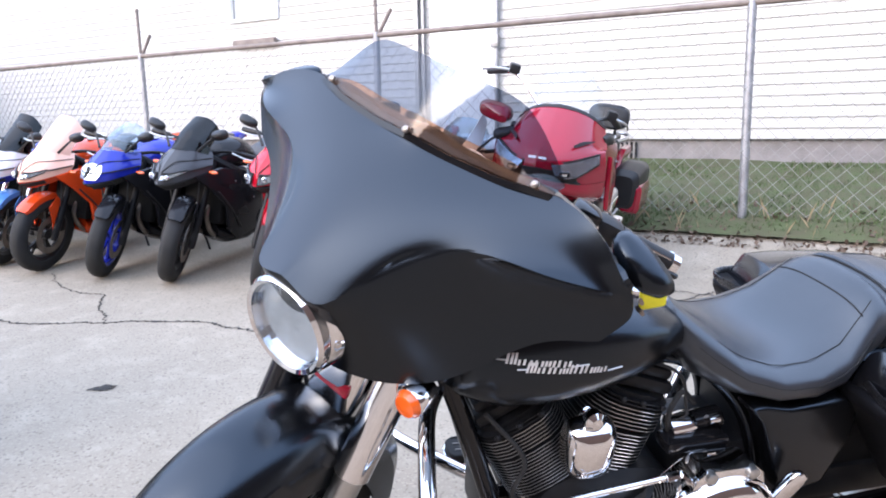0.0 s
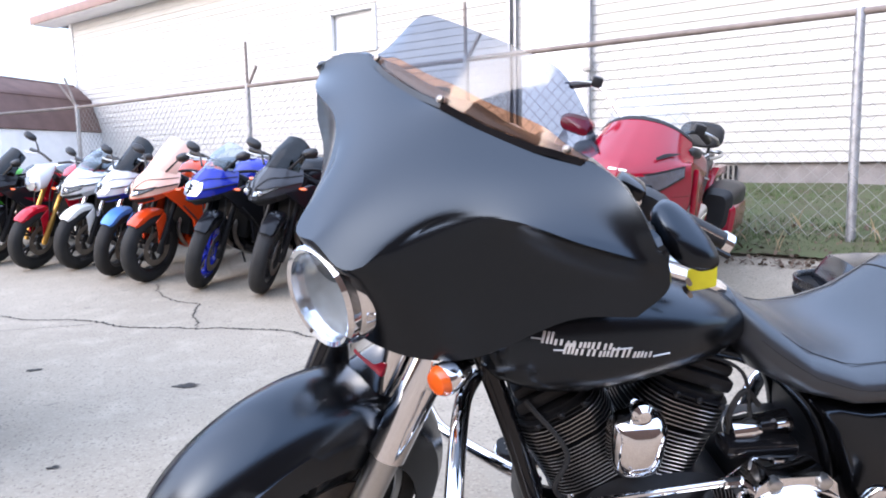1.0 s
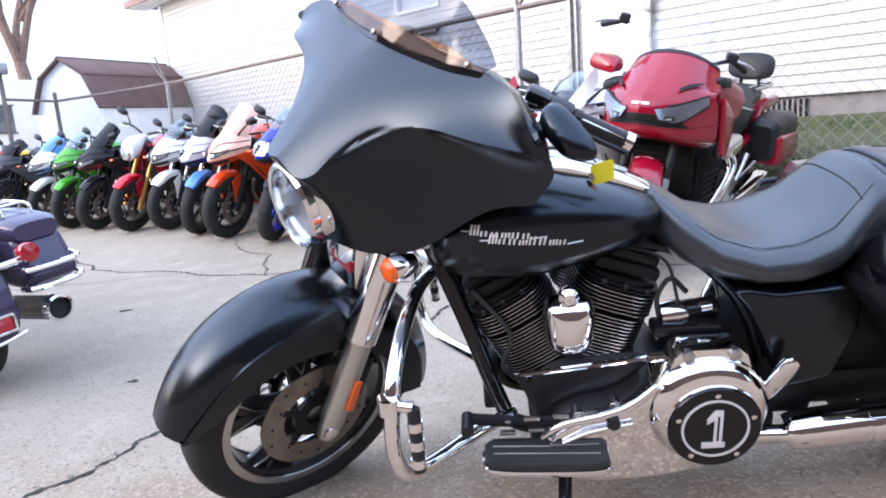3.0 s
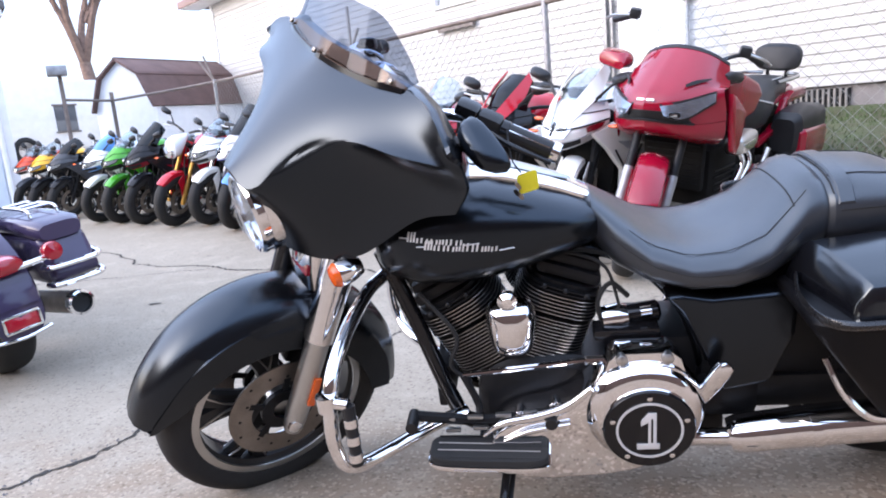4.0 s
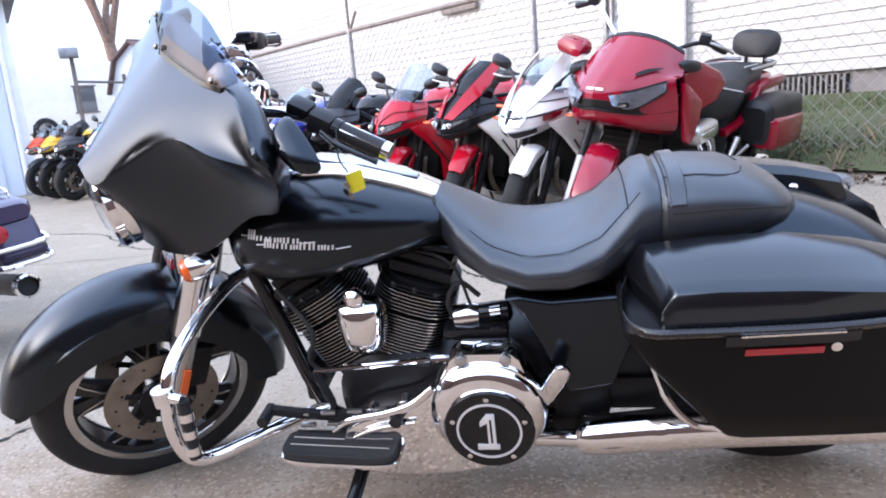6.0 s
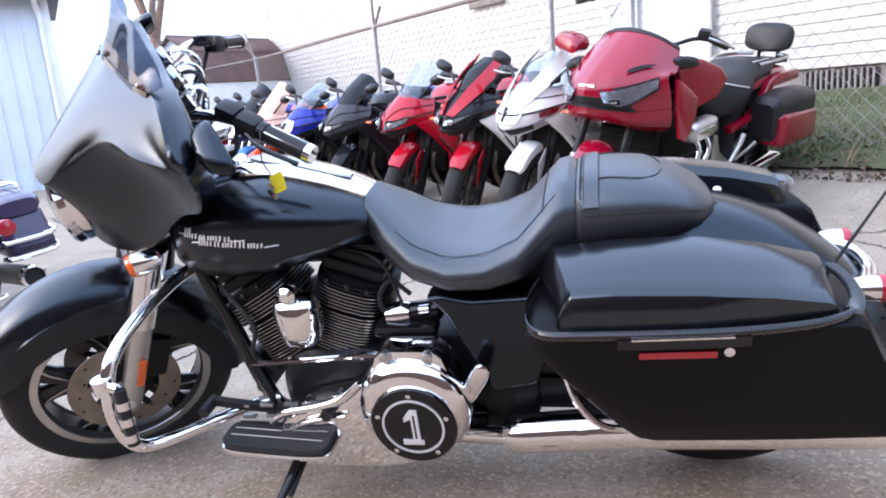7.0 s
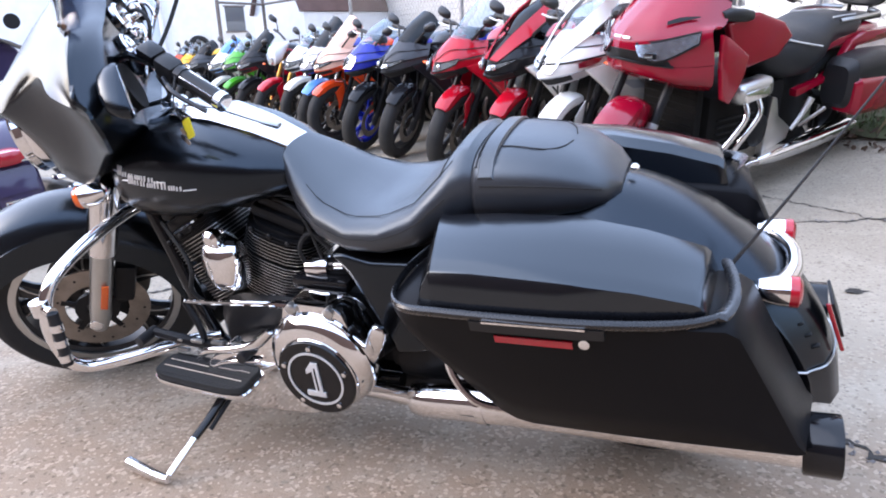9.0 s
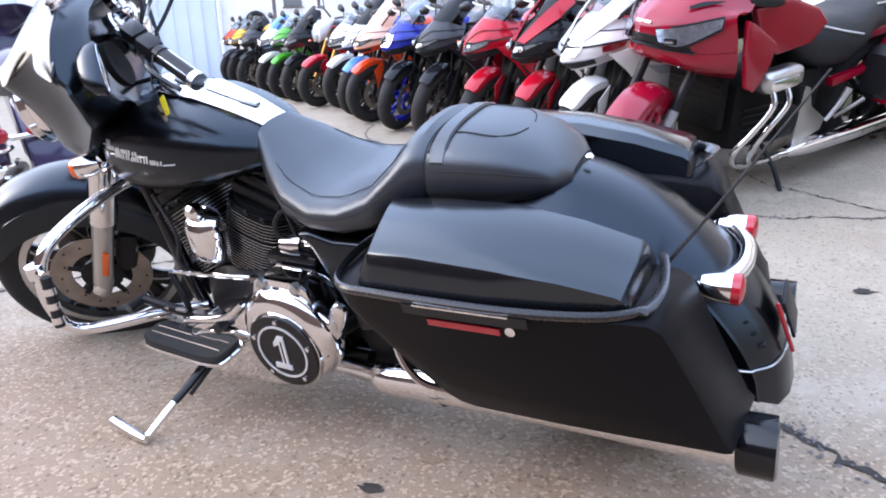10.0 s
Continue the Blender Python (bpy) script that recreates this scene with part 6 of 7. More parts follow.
    p("lower_cowl", patch([[(x + .004, y * .98, z) for x, y, z in r] for r in rows[3:]], 4, 4, .006), lower or (PLASTIC if second is main else second), nose, sharp=30)
    lamp_low = {"twin": .736, "slim": .752, "single": .75}[lamp]
    if lamp != "single":
        for s in (-1, 1):
            up_row = [(-.137, .018, .790), (-.106, .070, .800), (-.015, .142, .826)]
            dn_row = [(-.154, .018, lamp_low - .006), (-.120, .058, lamp_low + .002), (-.036, .128, lamp_low + .044)]
            hl = p("headlight", shell([up_row, dn_row], 3, 4, .006, (-.010, s * .004, 0), s), PLASTIC, nose, "headlamp unit")
            inset = lambda row, k: [(x, y * 0.95 + 0.004, z + k) for x, y, z in row]
            p("reflector", shell([inset(up_row, -.008), inset(dn_row, .008)], 3, 4, .004, (-.017, s * .006, 0), s), GREY_REFLECTOR, hl)
            p("lamp_bulb", lathe([(.018, 0), (.016, .008), (.004, .012)], 14, Matrix.Translation((-.140, s * .062, .772)) @ pose(0, 0, 0, 0, -90, 0)), CHROME, hl)
            p("lamp_lens", shell([inset(up_row, -.005), inset(dn_row, .005)], 3, 4, .003, (-.028, s * .010, 0), s), CLEAR, hl)
    else:
        rows = [[(-.080, 0, .856), (-.056, .066, .846)], [(-.118, 0, .806), (-.088, .088, .800)], [(-.146, 0, .750), (-.118, .066, .750)]]
        hl = p("headlight", patch([[Vector(q) + Vector((-.012, 0, 0)) for q in r] for r in rows], 3, 4, .005), REFLECTOR, nose, "wide headlamp")
        p("lamp_bar", box((-.138, 0, .800), (.012, .010, .085), .003, Matrix.Rotation(radians(34), 4, "Y")), PLASTIC, hl)
        p("lamp_lens", patch([[Vector(q) + Vector((-.022, 0, 0)) for q in r] for r in rows], 3, 4, .003), CLEAR, hl)
    zt = 1.105 * tall
    p("windscreen", patch([[(.010, 0, .938), (.030, .048, .930), (.085, .100, .908), (.17, .140, .888)], [(.120, 0, 1.035), (.130, .052, 1.028), (.160, .100, 1.000), (.21, .135, .950)], [(.275, 0, zt), (.280, .050, zt - .005), (.295, .092, zt - .03), (.32, .125, zt - .09)]], 4, 4, .004), screen, lab="curved screen", sharp=60)
    p("dash", box((.20, 0, .95), (.06, .20, .06), .02), PLASTIC)
    for s in (-1, 1):
        if style != "half":
            poly = [(.02, .765), (.22, .81), (.46, .76), (.66, .60), (.74, .44), (.70, .27), (.42, .24), (.30, .34), (.26, .52), (.14, .66)]
            sp = prism(poly, s * .200 - .018, s * .200 + .018, .014, 2)
            for v in sp.verts:
                v.co.y += s * (0.030 - 0.32 * max(0, .30 - v.co.x) - 0.06 * max(0, v.co.x - .40) - 0.16 * max(0, .52 - v.co.z))
            sf = p("side_fairing", sp, side, lab="painted side fairing", sharp=30)
            dec = prism([(.20, .70), (.46, .66), (.58, .56), (.40, .58)], s * .226 - .006, s * .226 + .006, .003)
            p("panel_stripe", dec, second, sf)
            p("side_vent", prism([(.30, .56), (.44, .53), (.52, .42), (.40, .44)], s * .222 - .006, s * .222 + .006, .003), PLASTIC, sf)
            p("panel_edge", tube([(.16, s * .232, .655), (.30, s * .236, .50), (.42, s * .226, .33)], .006, 6, 4), PLASTIC, sf)
            for k in range(2):
                p("fairing_bolt", lathe([(.007, 0), (.007, .003), (.003, .005)], 8, Matrix.Translation((.34 + k * .22, s * (.236 - k * .006), .70 - k * .16)) @ pose(0, 0, 0, 90 * -s, 0, 0)), ALLOY, sf)
        p("front_signal", loft([oval((.10, s * (.21 + d), .80), (1, 0, 0), (0, 0, 1), a, a * .6, 12) for d, a in ((0, .010), (.03, .02), (.05, .018), (.065, .006))]), AMBER)
    if style != "half":
        p("belly_pan", loft([oval((xx, 0, z), (0, 1, 0), (0, 0, 1), w, hh, 18, 2.6) for xx, z, hh, w in ((.32, .30, .06, .10), (.42, .25, .07, .15), (.62, .22, .06, .15), (.80, .22, .04, .11))]), second)
    return m


# front tyre on the lot, and looks, one by one
sport_bike(1.09, 2.32, "white sport motorcycle with a wide clear headlamp and white mudguard", WHITE, SILVER_PAINT, WHITE, SCREEN, side=WHITE, lamp="single", vents=DEEP_RED, tall=0.98, cheeks=WHITE, turn=20)
sport_bike(0.71, 2.78, "red and white sport motorcycle with a pointed red nose", RED, BLACK, RED, DARK_SCREEN, side=WHITE, tall=1.0, lamp="slim", cheeks=RED, vents=BLACK, nose_mat=BLACK, turn=26)
sport_bike(0.24, 3.22, "red sport motorcycle with wide headlamps and a clear screen", RED, BLACK, RED, SCREEN, tall=1.05, turn=26)
sport_bike(-0.335, 3.78, "black sport motorcycle with a dark smoked screen", BLACK, BLACK, BLACK, DARK_SCREEN, nose_mat=CHARCOAL, tall=1.02, lamp="slim", turn=29)
sport_bike(-0.82, 4.18, "blue and black sport motorcycle with blue wheels", BLUE, BLACK, BLACK, SCREEN, rim=BLUE, lamp="single", side=BLACK, turn=28)
sport_bike(-1.32, 4.63, "orange sport motorcycle with a pale peach screen", ORANGE, ORANGE, ORANGE, PALE_PEACH, side=ORANGE, tall=1.06, nose_mat=PALE_PEACH, lower=ORANGE, lamp="slim", turn=12)
sport_bike(-1.67, 5.03, "silver and blue motorcycle with a tall dark screen", SILVER_PAINT, BLUE, SKY_BLUE, DARK_SCREEN, rim=RIM_BLACK, style="half", tall=1.08, lamp="single", turn=24)
sport_bike(-2.12, 5.55, "white half-faired motorcycle with a white mudguard", WHITE, SILVER_PAINT, WHITE, SCREEN, style="half", lamp="twin", turn=16)
sport_bike(-2.59, 5.78, "unfaired motorcycle with silver cowl and red mudguard", RED, SILVER_PAINT, RED, style="naked", fork=GOLD, turn=18)
sport_bike(-3.14, 6.25, "black sport motorcycle with dark screen and red trim", BLACK, DEEP_RED, BLACK, DARK_SCREEN, tall=1.05, turn=20)
sport_bike(-3.60, 6.64, "bright green sport motorcycle with green mudguard", GREEN, BLACK, GREEN, SCREEN, turn=20)
sport_bike(-4.05, 7.01, "white sport motorcycle with a blue screen", WHITE, SKY_BLUE, WHITE, SKY_BLUE, turn=20)
sport_bike(-4.92, 7.75, "black sport motorcycle with matt panels", CHARCOAL, BLACK, BLACK, DARK_SCREEN, turn=20)
sport_bike(-5.52, 8.30, "yellow and black sport motorcycle", YELLOW_PAINT, BLACK, BLACK, SCREEN, side=BLACK, turn=20)
sport_bike(-6.10, 8.87, "orange and white sport motorcycle with dark green mudguard", ORANGE, WHITE, CHARCOAL, SCREEN, side=WHITE, turn=20)


def tourer(x, y):
    """The deep red touring motorcycle at the end of the row."""
    m = thing("touring_motorcycle", stand_pose(x, y, (0.685, 0.729), 1.64, 9), "glossy deep red touring motorcycle with panniers and a passenger backrest", "motorcycle", "row of parked motorcycles")
    st = steering(28, -0.12, 26)

    def p(name, bm, mat, parent=None, lab="", sharp=38):
        return part(name, moved(bm, squat), mat, parent or m, lab, sharp)

    def f(name, bm, mat, parent=None, lab="", sharp=38):
        return part(name, moved(bm, st), mat, parent or m, lab, sharp)

    squat = Matrix(((1, 0, 0, 0), (0, 1, 0, 0), (-0.055, 0, 1, -0.06), (0, 0, 0, 1)))
    wheel_parts(m, 0.0, 0.305, 0.13, RIM_BLACK, st)
    wheel_parts(m, 1.64, 0.32, 0.20, RIM_BLACK, Matrix(), False, "rear_wheel")
    f("front_fender", arc_strip(0.0, 0.305, 0.325, 35, 152, 0.080, 0.10, 22, 0.022), CRIMSON, lab="red mudguard")
    up = Vector((math.sin(radians(28)), 0, math.cos(radians(28))))
    for s in (-1, 1):
        foot = Vector((0, s * 0.112, 0.30))
        leg = f("fork_leg", tube([foot, foot + up * 0.02, foot + up * 0.26], [0.02, 0.026, 0.026], 12, 1), GALV)
        f("fork_tube", tube([foot + up * 0.25, foot + up * 0.6], 0.022, 10, 0), DARK_METAL, leg)
        f("fender_stay", prism([(-.05, .30), (.05, .28), (.10, .46), (.0, .56)], s * .088 - .004, s * .088 + .004, .002), CRIMSON, leg)
    nose = p("nose_fairing", patch([
        [(.37, 0, 1.205), (.38, .09, 1.195), (.41, .17, 1.165), (.47, .235, 1.115)],
        [(.21, 0, 1.095), (.225, .10, 1.085), (.28, .20, 1.060), (.39, .275, 1.020)],
        [(.065, 0, .990), (.105, .10, .988), (.185, .19, .993), (.30, .285, 1.010)],
        [(.032, 0, .925), (.078, .10, .915), (.172, .215, .915), (.30, .300, .930)],
        [(.055, 0, .875), (.095, .10, .862), (.185, .22, .850), (.31, .305, .860)]], 4, 5, .008), CRIMSON, lab="broad glossy red nose fairing", sharp=24)
    p("lower_nose", patch([
        [(.060, 0, .874), (.100, .10, .861), (.188, .215, .849), (.312, .298, .858)],
        [(.075, 0, .828), (.115, .10, .812), (.20, .215, .790), (.33, .290, .780)],
        [(.13, 0, .790), (.17, .09, .780), (.25, .18, .752), (.37, .245, .735)]], 4, 5, .008), CRIMSON, nose, "glossy red chin panel", sharp=24)
    p("grille", patch([[(.034, 0, .922), (.076, .095, .915), (.135, .165, .912)], [(.055, 0, .876), (.094, .10, .864), (.165, .195, .853)]], 3, 4, .006), PLASTIC, nose, "black lower grille")
    p("grille_line", tube([(.165, -.205, .850), (.088, -.10, .860), (.044, 0, .873), (.088, .10, .860), (.165, .205, .850)], .006, 6, 5), PLASTIC, nose)
    p("badge", box((.052, 0, .968), (.006, .09, .012), .002, Matrix.Rotation(radians(25), 4, "Y")), SILVER, nose)
    for s in (-1, 1):
        up_row = [(.082, .058, .950), (.150, .150, .968), (.262, .262, 1.008)]
        dn_row = [(.078, .085, .886), (.135, .165, .872), (.250, .268, .950)]
        hl = p("headlight", shell([up_row, dn_row], 4, 5, .006, (-.018, s * .010, 0), s), PLASTIC, nose, "angular dark-bordered headlamp")
        inset = lambda row, k: [(a, b * 0.97 + 0.005, c + k) for a, b, c in row]
        p("reflector", shell([inset(up_row, -.010), inset(dn_row, .010)], 4, 5, .004, (-.026, s * .013, 0), s), GREY_REFLECTOR, hl)
        p("lamp_cell", box((.086, s * .138, .898), (.02, .055, .026), .006, Matrix.Rotation(radians(-40 * s), 4, "Z")), DARK_METAL, hl)
        p("lamp_cell", box((.080, s * .134, .898), (.02, .036, .016), .005, Matrix.Rotation(radians(-40 * s), 4, "Z")), CHROME, hl)
        p("lamp_lens", shell([inset(up_row, -.006), inset(dn_row, .006)], 4, 5, .003, (-.038, s * .018, 0), s), CLEAR, hl)
        p("nose_slot", shell([[(.172, .145, 1.035), (.225, .175, 1.052), (.285, .222, 1.056)], [(.168, .150, 1.022), (.225, .185, 1.036), (.287, .226, 1.052)]], 2, 3, .004, (-.008, s * .004, .004), s), PLASTIC, nose)
        flap = prism([(.335, .99), (.38, .97), (.52, .88), (.50, .80), (.45, .72), (.405, .675), (.36, .70), (.335, .84)], s * .305 - .014, s * .305 + .014, .010, 2)
        for v in flap.verts:
            v.co.y += s * 0.05 * (1.0 - v.co.z)
        p("side_panel", flap, CRIMSON, lab="hanging red cowl panel")
        inner = prism([(.44, 1.02), (.66, 1.05), (.86, .99), (.94, .92), (.84, .83), (.62, .80), (.50, .88)], s * .235 - .020, s * .235 + .020, .016, 3)
        p("side_panel", inner, CRIMSON)
        p("mirror_mount", loft([oval((xx, s * yy, z), (0, 1, 0), (0, 0, 1), a, b, 16, 3) for xx, yy, z, a, b in ((.40, .24, 1.05, .02, .02), (.44, .25, 1.055, .028, .028), (.54, .25, 1.045, .032, .028), (.60, .245, 1.04, .02, .02))]), PLASTIC)
        hi = 0.09 if s > 0 else 0.0
        bars = f("handlebar", tube([(.42, s * .04, 1.00), (.50, s * .16, 1.05 + hi * .6), (.60, s * .28, 1.095 + hi), (.78, s * .40, 1.05 + hi)], .011, 10, 5), CHROME if s > 0 else PLASTIC)
        f("grip", tube([(.66, s * .325, 1.095 + hi), (.80, s * .412, 1.042 + hi)], .020, 12, 0), PLASTIC, bars)
        f("switch_box", box((.62, s * .30, 1.115 + hi), (.08, .06, .055), .014), PLASTIC, bars)
        f("lever", tube([(.59, s * .31, 1.11 + hi), (.62, s * .40, 1.09 + hi), (.74, s * .455, 1.05 + hi)], .007, 6, 4), ALLOY, bars)
        if s > 0:
            p("mirror", loft([oval((xx, s * yy, z), (0, 1, .15), (0, -.15, 1), a, b, 18, 2.6) for xx, yy, z, a, b in ((.30, .29, 1.10, .03, .02), (.33, .34, 1.125, .085, .04), (.40, .355, 1.13, .10, .05), (.42, .355, 1.13, .09, .045))]), CRIMSON, lab="red mirror pod")
        bag = p("pannier", loft([oval((xx, s * yy, z), (0, 1, 0), (0, 0, 1), a, b, 26, 4.0) for xx, yy, z, a, b in ((1.38, .25, .62, .07, .10), (1.42, .26, .62, .095, .140), (1.62, .265, .63, .10, .155), (1.84, .265, .63, .10, .145), (1.92, .26, .62, .075, .11))]), PLASTIC, lab="black pannier with a red panel")
        p("pannier_panel", loft([oval((xx, s * yy, z), (0, 1, 0), (0, 0, 1), a, b, 22, 4.5) for xx, yy, z, a, b in ((1.405, .300, .565, .055, .085), (1.43, .318, .565, .062, .102), (1.84, .318, .555, .062, .100), (1.93, .300, .550, .05, .085))]), CRIMSON, bag, "red pannier panel")
        p("cylinder_head", box((.63, s * .275, .702), (.25, .10, .100), .040, Matrix.Rotation(radians(-6), 4, "Y"), 3), ALLOY, lab="silver cylinder head cover")
        p("head_plate", box((.62, s * .322, .690), (.17, .020, .05), .010, Matrix.Rotation(radians(-6), 4, "Y")), CHROME)
        for dx in (0, .10):
            p("exhaust_header", tube([(.59 + dx, s * .28, .655), (.585 + dx, s * .305, .58), (.50 + dx, s * .285, .46), (.44 + dx * 1.3, s * .25, .36), (.50 + dx, s * .22, .28), (.66 + dx, s * .20, .25), (.92, s * .19, .27)], .016, 10, 5), CHROME)
        p("muffler", loft([oval((xx, s * .22, z), (0, 1, 0), (0, 0, 1), a, b, 18, 2.6) for xx, z, a, b in ((.84, .285, .03, .022), (.96, .295, .05, .038), (1.30, .318, .055, .044), (1.62, .352, .055, .040), (1.665, .360, .05, .024))]), CHROME, lab="bright wedge-shaped muffler")
        p("peg_bracket", prism([(.90, .30), (.925, .61), (.965, .60), (1.00, .50), (1.12, .42), (1.10, .36), (1.00, .33)], s * .19 - .02, s * .19 + .02, .008), ALLOY)
        p("footpeg", tube([(1.14, s * .20, .40), (1.20, s * .21, .47), (1.25, s * .22, .56)], [.010, .013, .019], 8, 2), ALLOY)
        p("rear_peg", tube([(1.20, s * .20, .41), (1.28, s * .23, .46), (1.34, s * .25, .50)], [.010, .010, .012], 8, 3), STEEL)
        p("side_cover", prism([(1.14, .615), (1.15, .572), (1.30, .600), (1.45, .628), (1.57, .705), (1.63, .785), (1.97, .800), (1.96, .86), (1.70, .86), (1.58, .82), (1.49, .700), (1.36, .645)], s * .175 - .02, s * .17 + .02, .01), CRIMSON, lab="red tail panel")
        p("grab_rail", tube([(1.50, s * .15, .925), (1.62, s * .19, .94), (1.82, s * .17, .945), (1.90, s * .08, .945)], .012, 8, 4), ALLOY)
    p("windscreen", patch([[(.37, 0, 1.21), (.38, .09, 1.20), (.41, .165, 1.17), (.465, .225, 1.122)], [(.43, 0, 1.31), (.435, .085, 1.30), (.455, .155, 1.27), (.495, .205, 1.21)], [(.50, 0, 1.40), (.505, .07, 1.39), (.52, .13, 1.36), (.545, .17, 1.30)]], 4, 5, .004), CLEAR, lab="clear windscreen", sharp=60)
    p("screen_trim", patch([[(.355, 0, 1.198), (.365, .09, 1.188), (.40, .175, 1.158), (.46, .242, 1.108)], [(.372, 0, 1.214), (.382, .09, 1.203), (.412, .17, 1.172), (.468, .232, 1.124)]], 2, 5, .006), PLASTIC, sharp=60)
    p("dash", box((.50, 0, 1.08), (.14, .34, .10), .03), PLASTIC)
    p("fuel_tank", loft([oval((xx, 0, z), (0, 1, 0), (0, 0, 1), w, h, 24, 2.6) for xx, z, h, w in ((.50, .94, .09, .19), (.60, .96, .11, .22), (.76, .95, .10, .19), (.92, .90, .07, .13))]), BLACK, lab="black fuel tank cover")
    seat = p("seat", loft([oval((xx, 0, z), (0, 1, 0), (0, 0, 1), w, h, 26, 3) for xx, z, h, w in ((.88, .85, .05, .08), (.96, .80, .10, .16), (1.10, .785, .130, .20), (1.24, .785, .130, .205), (1.36, .82, .110, .19), (1.44, .865, .090, .165), (1.68, .88, .07, .15), (1.80, .885, .03, .10))]), DARK_VINYL, lab="black two-up saddle")
    for s in (-1, 1):
        p("seat_piping", tube([(1.02, s * .168, .880), (1.14, s * .200, .852), (1.28, s * .208, .825)], .005, 6, 4), SILVER, seat)
        p("seat_piping", tube([(1.46, s * .13, .945), (1.58, s * .125, .945), (1.72, s * .10, .938)], .005, 6, 4), SILVER, seat)
    p("tail_cowl", loft([oval((xx, 0, z), (0, 1, 0), (0, 0, 1), w, h, 22, 3) for xx, z, h, w in ((1.24, .78, .06, .14), (1.50, .82, .06, .16), (1.86, .84, .05, .14), (2.00, .84, .03, .09))]), CRIMSON)
    p("rack", box((1.88, 0, .905), (.24, .20, .03), .012), PLASTIC)
    back = p("backrest", loft([oval((xx, 0, 1.045), (0, 1, 0), (.12, 0, 1), a, b, 28, 3.0) for xx, a, b in ((1.88, .12, .07), (1.895, .145, .085), (1.935, .15, .09), (1.97, .12, .07))]), DARK_VINYL, lab="padded passenger backrest")
    for s in (-1, 1):
        p("backrest_post", tube([(1.94, s * .06, 1.02), (1.93, s * .06, .90)], .012, 8, 0), PLASTIC, back)
    eng = p("engine", box((.68, 0, .50), (.40, .36, .34), .05), SHADE_BLACK)
    p("gearbox", box((.94, 0, .50), (.40, .28, .34), .05), SHADE_BLACK, eng)
    for k in range(5):
        p("case_fin", box((.68, -.184, .40 + k * .035), (.28, .012, .010), .003), DARK_METAL, eng)
    p("clutch_cover", lathe([(.085, 0), (.085, .016), (.060, .028), (.004, .032)], 24, Matrix.Translation((.86, -.178, .44)) @ SIDE), DARK_METAL, eng)
    p("radiator", box((.42, 0, .60), (.05, .34, .30), .02), SHADE_BLACK)
    for k in range(7):
        p("radiator_fin", box((.392, 0, .49 + k * .034), (.006, .30, .006), .001), DARK_METAL)
    p("side_stand", tube([(.76, -.14, .32), (.76, -.24, .22), (.75, -.31, .115)], .012, 8, 2), DARK_METAL)
    p("stand_foot", tube([(.75, -.31, .115), (.66, -.33, .108)], .010, 8, 0), DARK_METAL)
    return m


tourer(1.39, 1.865)


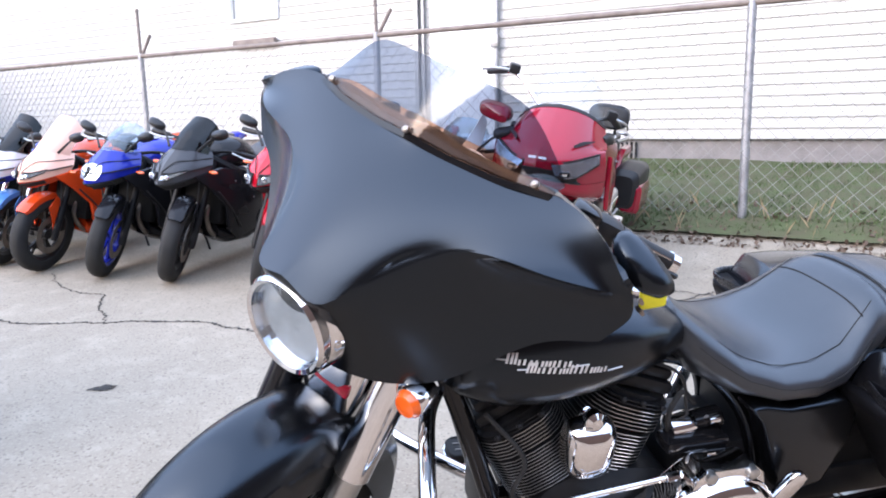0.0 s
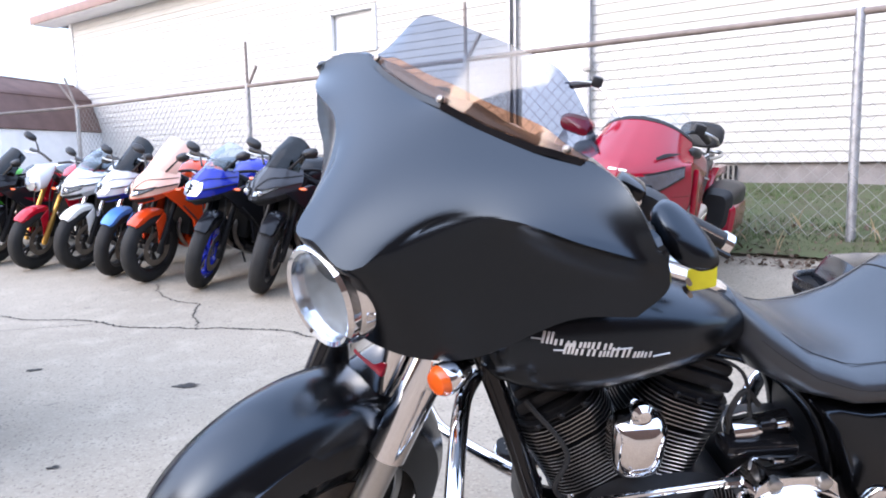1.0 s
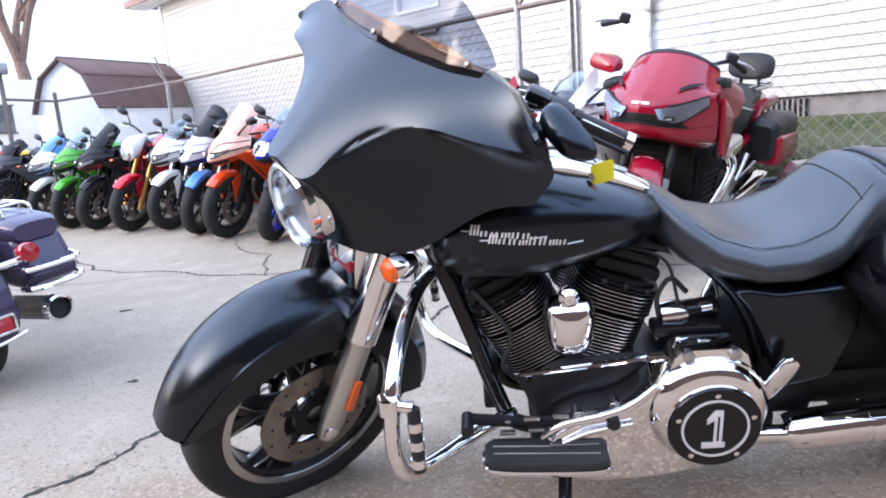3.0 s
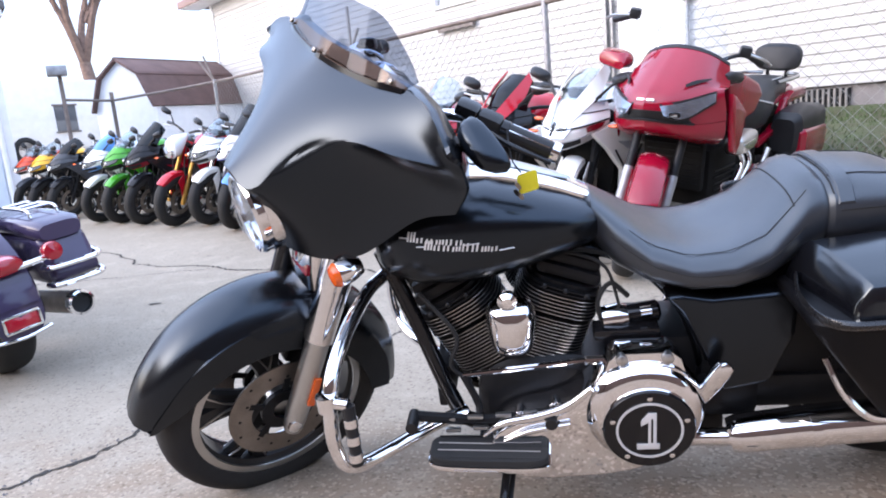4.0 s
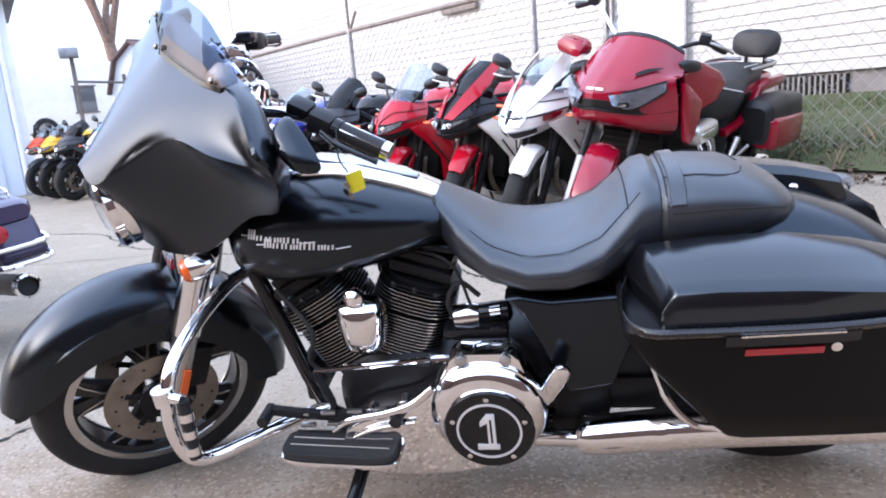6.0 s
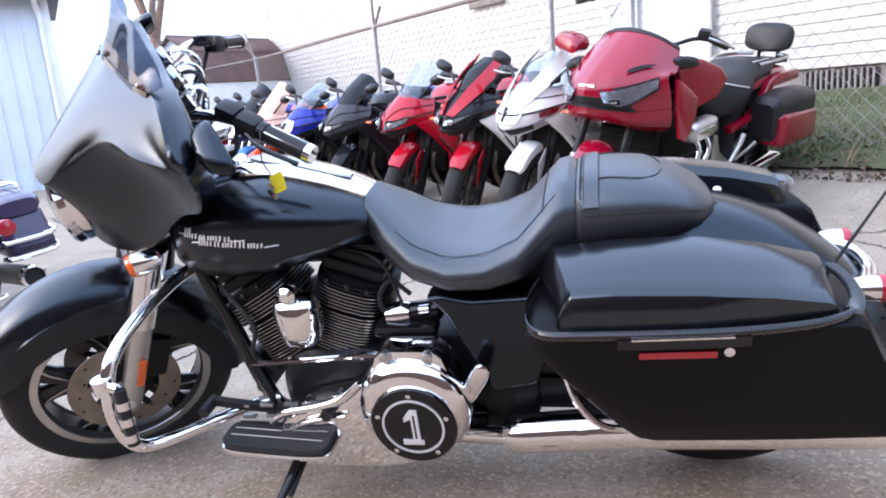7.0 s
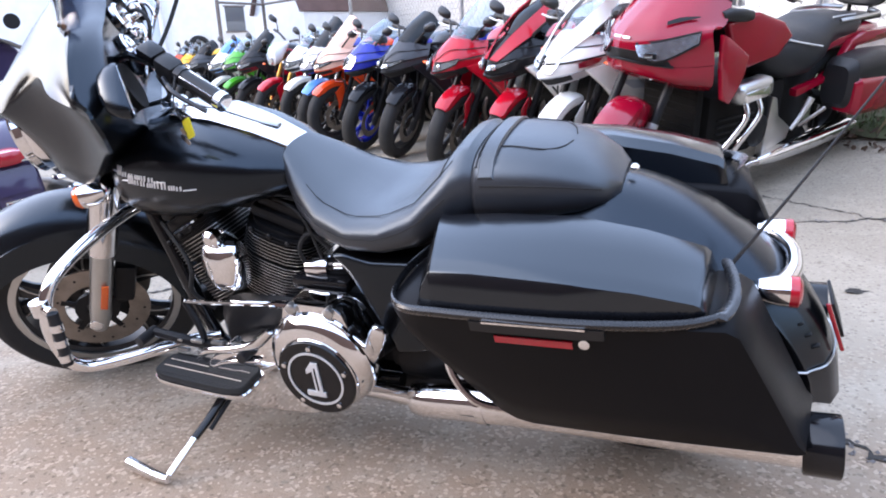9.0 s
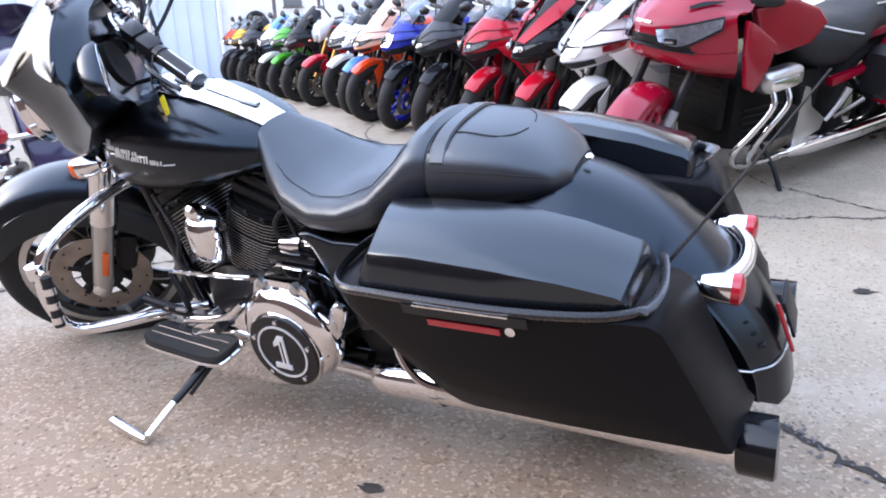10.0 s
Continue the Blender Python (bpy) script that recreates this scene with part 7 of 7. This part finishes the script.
def plum_bagger(x, y):
    """The dark plum touring motorcycle seen from behind."""
    b = Vector((0.80, -0.60, 0))
    o = Vector((x, y, 0)) - b * 1.60
    m = thing("touring_motorcycle", Matrix.Translation(o) @ Matrix.Rotation(math.atan2(b.y, b.x), 4, "Z") @ pose(0, 0, 0, 7, 0, 0), "dark plum touring motorcycle with chrome bag rails and red tail lamps", "motorcycle")

    def p(name, bm, mat, parent=None, lab="", sharp=38):
        return part(name, bm, mat, parent or m, lab, sharp)

    wheel_parts(m, 0.0, 0.31, 0.13, ALLOY, Matrix(), True)
    wheel_parts(m, 1.60, 0.315, 0.165, ALLOY, Matrix(), False, "rear_wheel")
    p("front_fender", arc_strip(0, .31, .34, 0, 165, .09, .12, 24, .02), PURPLE)
    fend = p("rear_fender", arc_strip(1.60, .315, .36, -14, 140, .115, .10, 28, .018, skirt_end=1), PURPLE, lab="dark plum rear mudguard")
    p("fender_tip", tube([(1.945, -.115, .225), (1.955, 0, .215), (1.945, .115, .225)], .010, 8, 4), CHROME, fend)
    p("tip_light", box((1.972, 0, .290), (.016, .13, .055), .006, Matrix.Rotation(radians(-8), 4, "Y")), RED_LENS, fend, "red lens on the mudguard tip")
    for zz in (.258, .322):
        p("lens_trim", box((1.974 - (zz - .29) * .14, 0, zz), (.020, .150, .012), .004), CHROME, fend)
    for yy in (-.072, .072):
        p("lens_trim", box((1.974, yy, .29), (.020, .012, .060), .004), CHROME, fend)
    p("number_plate", box((1.965, 0, .40), (.006, .18, .10), .002, Matrix.Rotation(radians(-14), 4, "Y")), PURPLE, fend)
    tl = p("tail_light", loft([oval((xx, 0, z), (0, 1, 0), (.2, 0, .98), a, .038 * k, 22, 2.6) for xx, z, a, k in ((1.88, .54, .06, .8), (1.93, .53, .085, 1), (1.97, .525, .08, .9), (1.985, .522, .03, .4))]), RED_LENS)
    bar = p("signal_bar", tube([(1.93, -.24, .52), (1.955, -.12, .51), (1.955, .12, .51), (1.93, .24, .52)], .014, 10, 4), CHROME)
    for s in (-1, 1):
        p("rear_signal", lathe([(.005, -.05), (.03, -.04), (.04, 0), (.042, .02), (.038, .03), (.004, .04)], 20, Matrix.Translation((1.95, s * .205, .535)) @ pose(0, 0, 0, 0, 90, 0)), RED_LENS, bar, "round red lens")
        bag = p("saddlebag", prism([(1.28, .60), (1.86, .58), (1.93, .40), (1.86, .36), (1.36, .38), (1.28, .46)], s * .30 - .105, s * .30 + .105, .03, 3), PURPLE, lab="dark plum hard saddlebag")
        p("lid", loft([oval((xx, s * .30, z), (0, 1, 0), (0, 0, 1), .112 * k, .045 * k, 22, 3.5) for xx, z, k in ((1.26, .62, .85), (1.30, .63, 1), (1.62, .63, 1), (1.84, .61, .98), (1.88, .60, .8))]), PURPLE, bag)
        for zz, yy in ((.46, 1), (.38, .96)):
            p("bag_rail", tube([(1.50, s * (.30 + .115 * yy), zz + .03), (1.82, s * (.30 + .118 * yy), zz + .01), (1.96, s * (.30 + .09 * yy), zz), (1.975, s * .28, zz), (1.955, s * .19, zz), (1.90, s * .17, zz)], .013, 8, 5), CHROME, bag, "chrome guard rail")
        for yy in (.24, .36):
            p("lid_rail", tube([(1.36, s * yy, .675), (1.40, s * yy, .705), (1.72, s * yy, .70), (1.76, s * yy, .665)], .007, 8, 4), CHROME, bag)
        for xx in (1.42, 1.57, 1.70):
            p("lid_rail", tube([(xx, s * .24, .703), (xx, s * .36, .703)], .006, 8, 0), CHROME, bag)
        mu = p("muffler", tube([(.95, s * .17, .20), (1.25, s * .20, .23), (2.00, s * .235, .285)], [.040, .052, .052], 18, 3, False), STEEL, lab="dull steel muffler")
        p("muffler_bore", tube([(1.97, s * .234, .2825), (1.995, s * .235, .2845)], .043, 16, 0), THREAD, mu)
        p("muffler_ring", loft([oval((xx, s * .235, .2855), (0, 1, 0), (0, 0, 1), r, r, 20) for xx, r in ((1.975, .056), (2.015, .057), (2.018, .046), (1.985, .045))], caps=False), CHROME, mu)
        p("fork_leg", tube([(0, s * .11, .30), (.30, s * .11, .88)], .032, 12, 0), CHROME)
        p("handlebar", tube([(.32, s * .04, .98), (.38, s * .26, 1.08), (.58, s * .40, 1.0)], .014, 8, 4), DARK_METAL)
        p("mirror", lathe([(.004, .02), (.045, .015), (.05, 0)], 18, Matrix.Translation((.40, s * .40, 1.18)) @ pose(0, 0, 0, 0, -85, 0)), PLASTIC)
    p("fuel_tank", loft([oval((xx, 0, z), (0, 1, 0), (0, 0, 1), w, h, 26, 2.4) for xx, z, h, w in ((.36, .78, .06, .09), (.46, .80, .11, .18), (.60, .80, .11, .19), (.78, .77, .06, .12), (.86, .75, .02, .05))]), PURPLE)
    p("seat", loft([oval((xx, 0, z), (0, 1, 0), (0, 0, 1), w, h, 26, 2.8) for xx, z, h, w in ((.82, .75, .04, .08), (.95, .70, .06, .17), (1.10, .70, .06, .18), (1.24, .76, .06, .15), (1.45, .76, .05, .14), (1.56, .73, .02, .08))]), VINYL)
    p("fairing", patch([[(.14, 0, 1.18), (.20, .15, 1.17), (.34, .25, 1.12)], [(.02, 0, 1.0), (.10, .2, 1.02), (.36, .38, 1.0)], [(.08, 0, .82), (.14, .17, .80), (.36, .34, .86)]], 5, 5, .008), PURPLE, lab="dark plum fairing", sharp=60)
    eng = p("engine", box((.72, 0, .34), (.40, .26, .24), .05), DARK_METAL)
    for xx, tilt in ((.60, -22), (.84, 22)):
        p("cylinder", box((xx, 0, .55), (.16, .16, .26), .03, Matrix.Rotation(radians(tilt), 4, "Y")), DARK_METAL, eng)
    p("side_stand", tube([(.70, -.18, .22), (.58, -.34, -.03)], .012, 8, 0), CHROME)
    return m


plum_bagger(-1.64, 1.30)
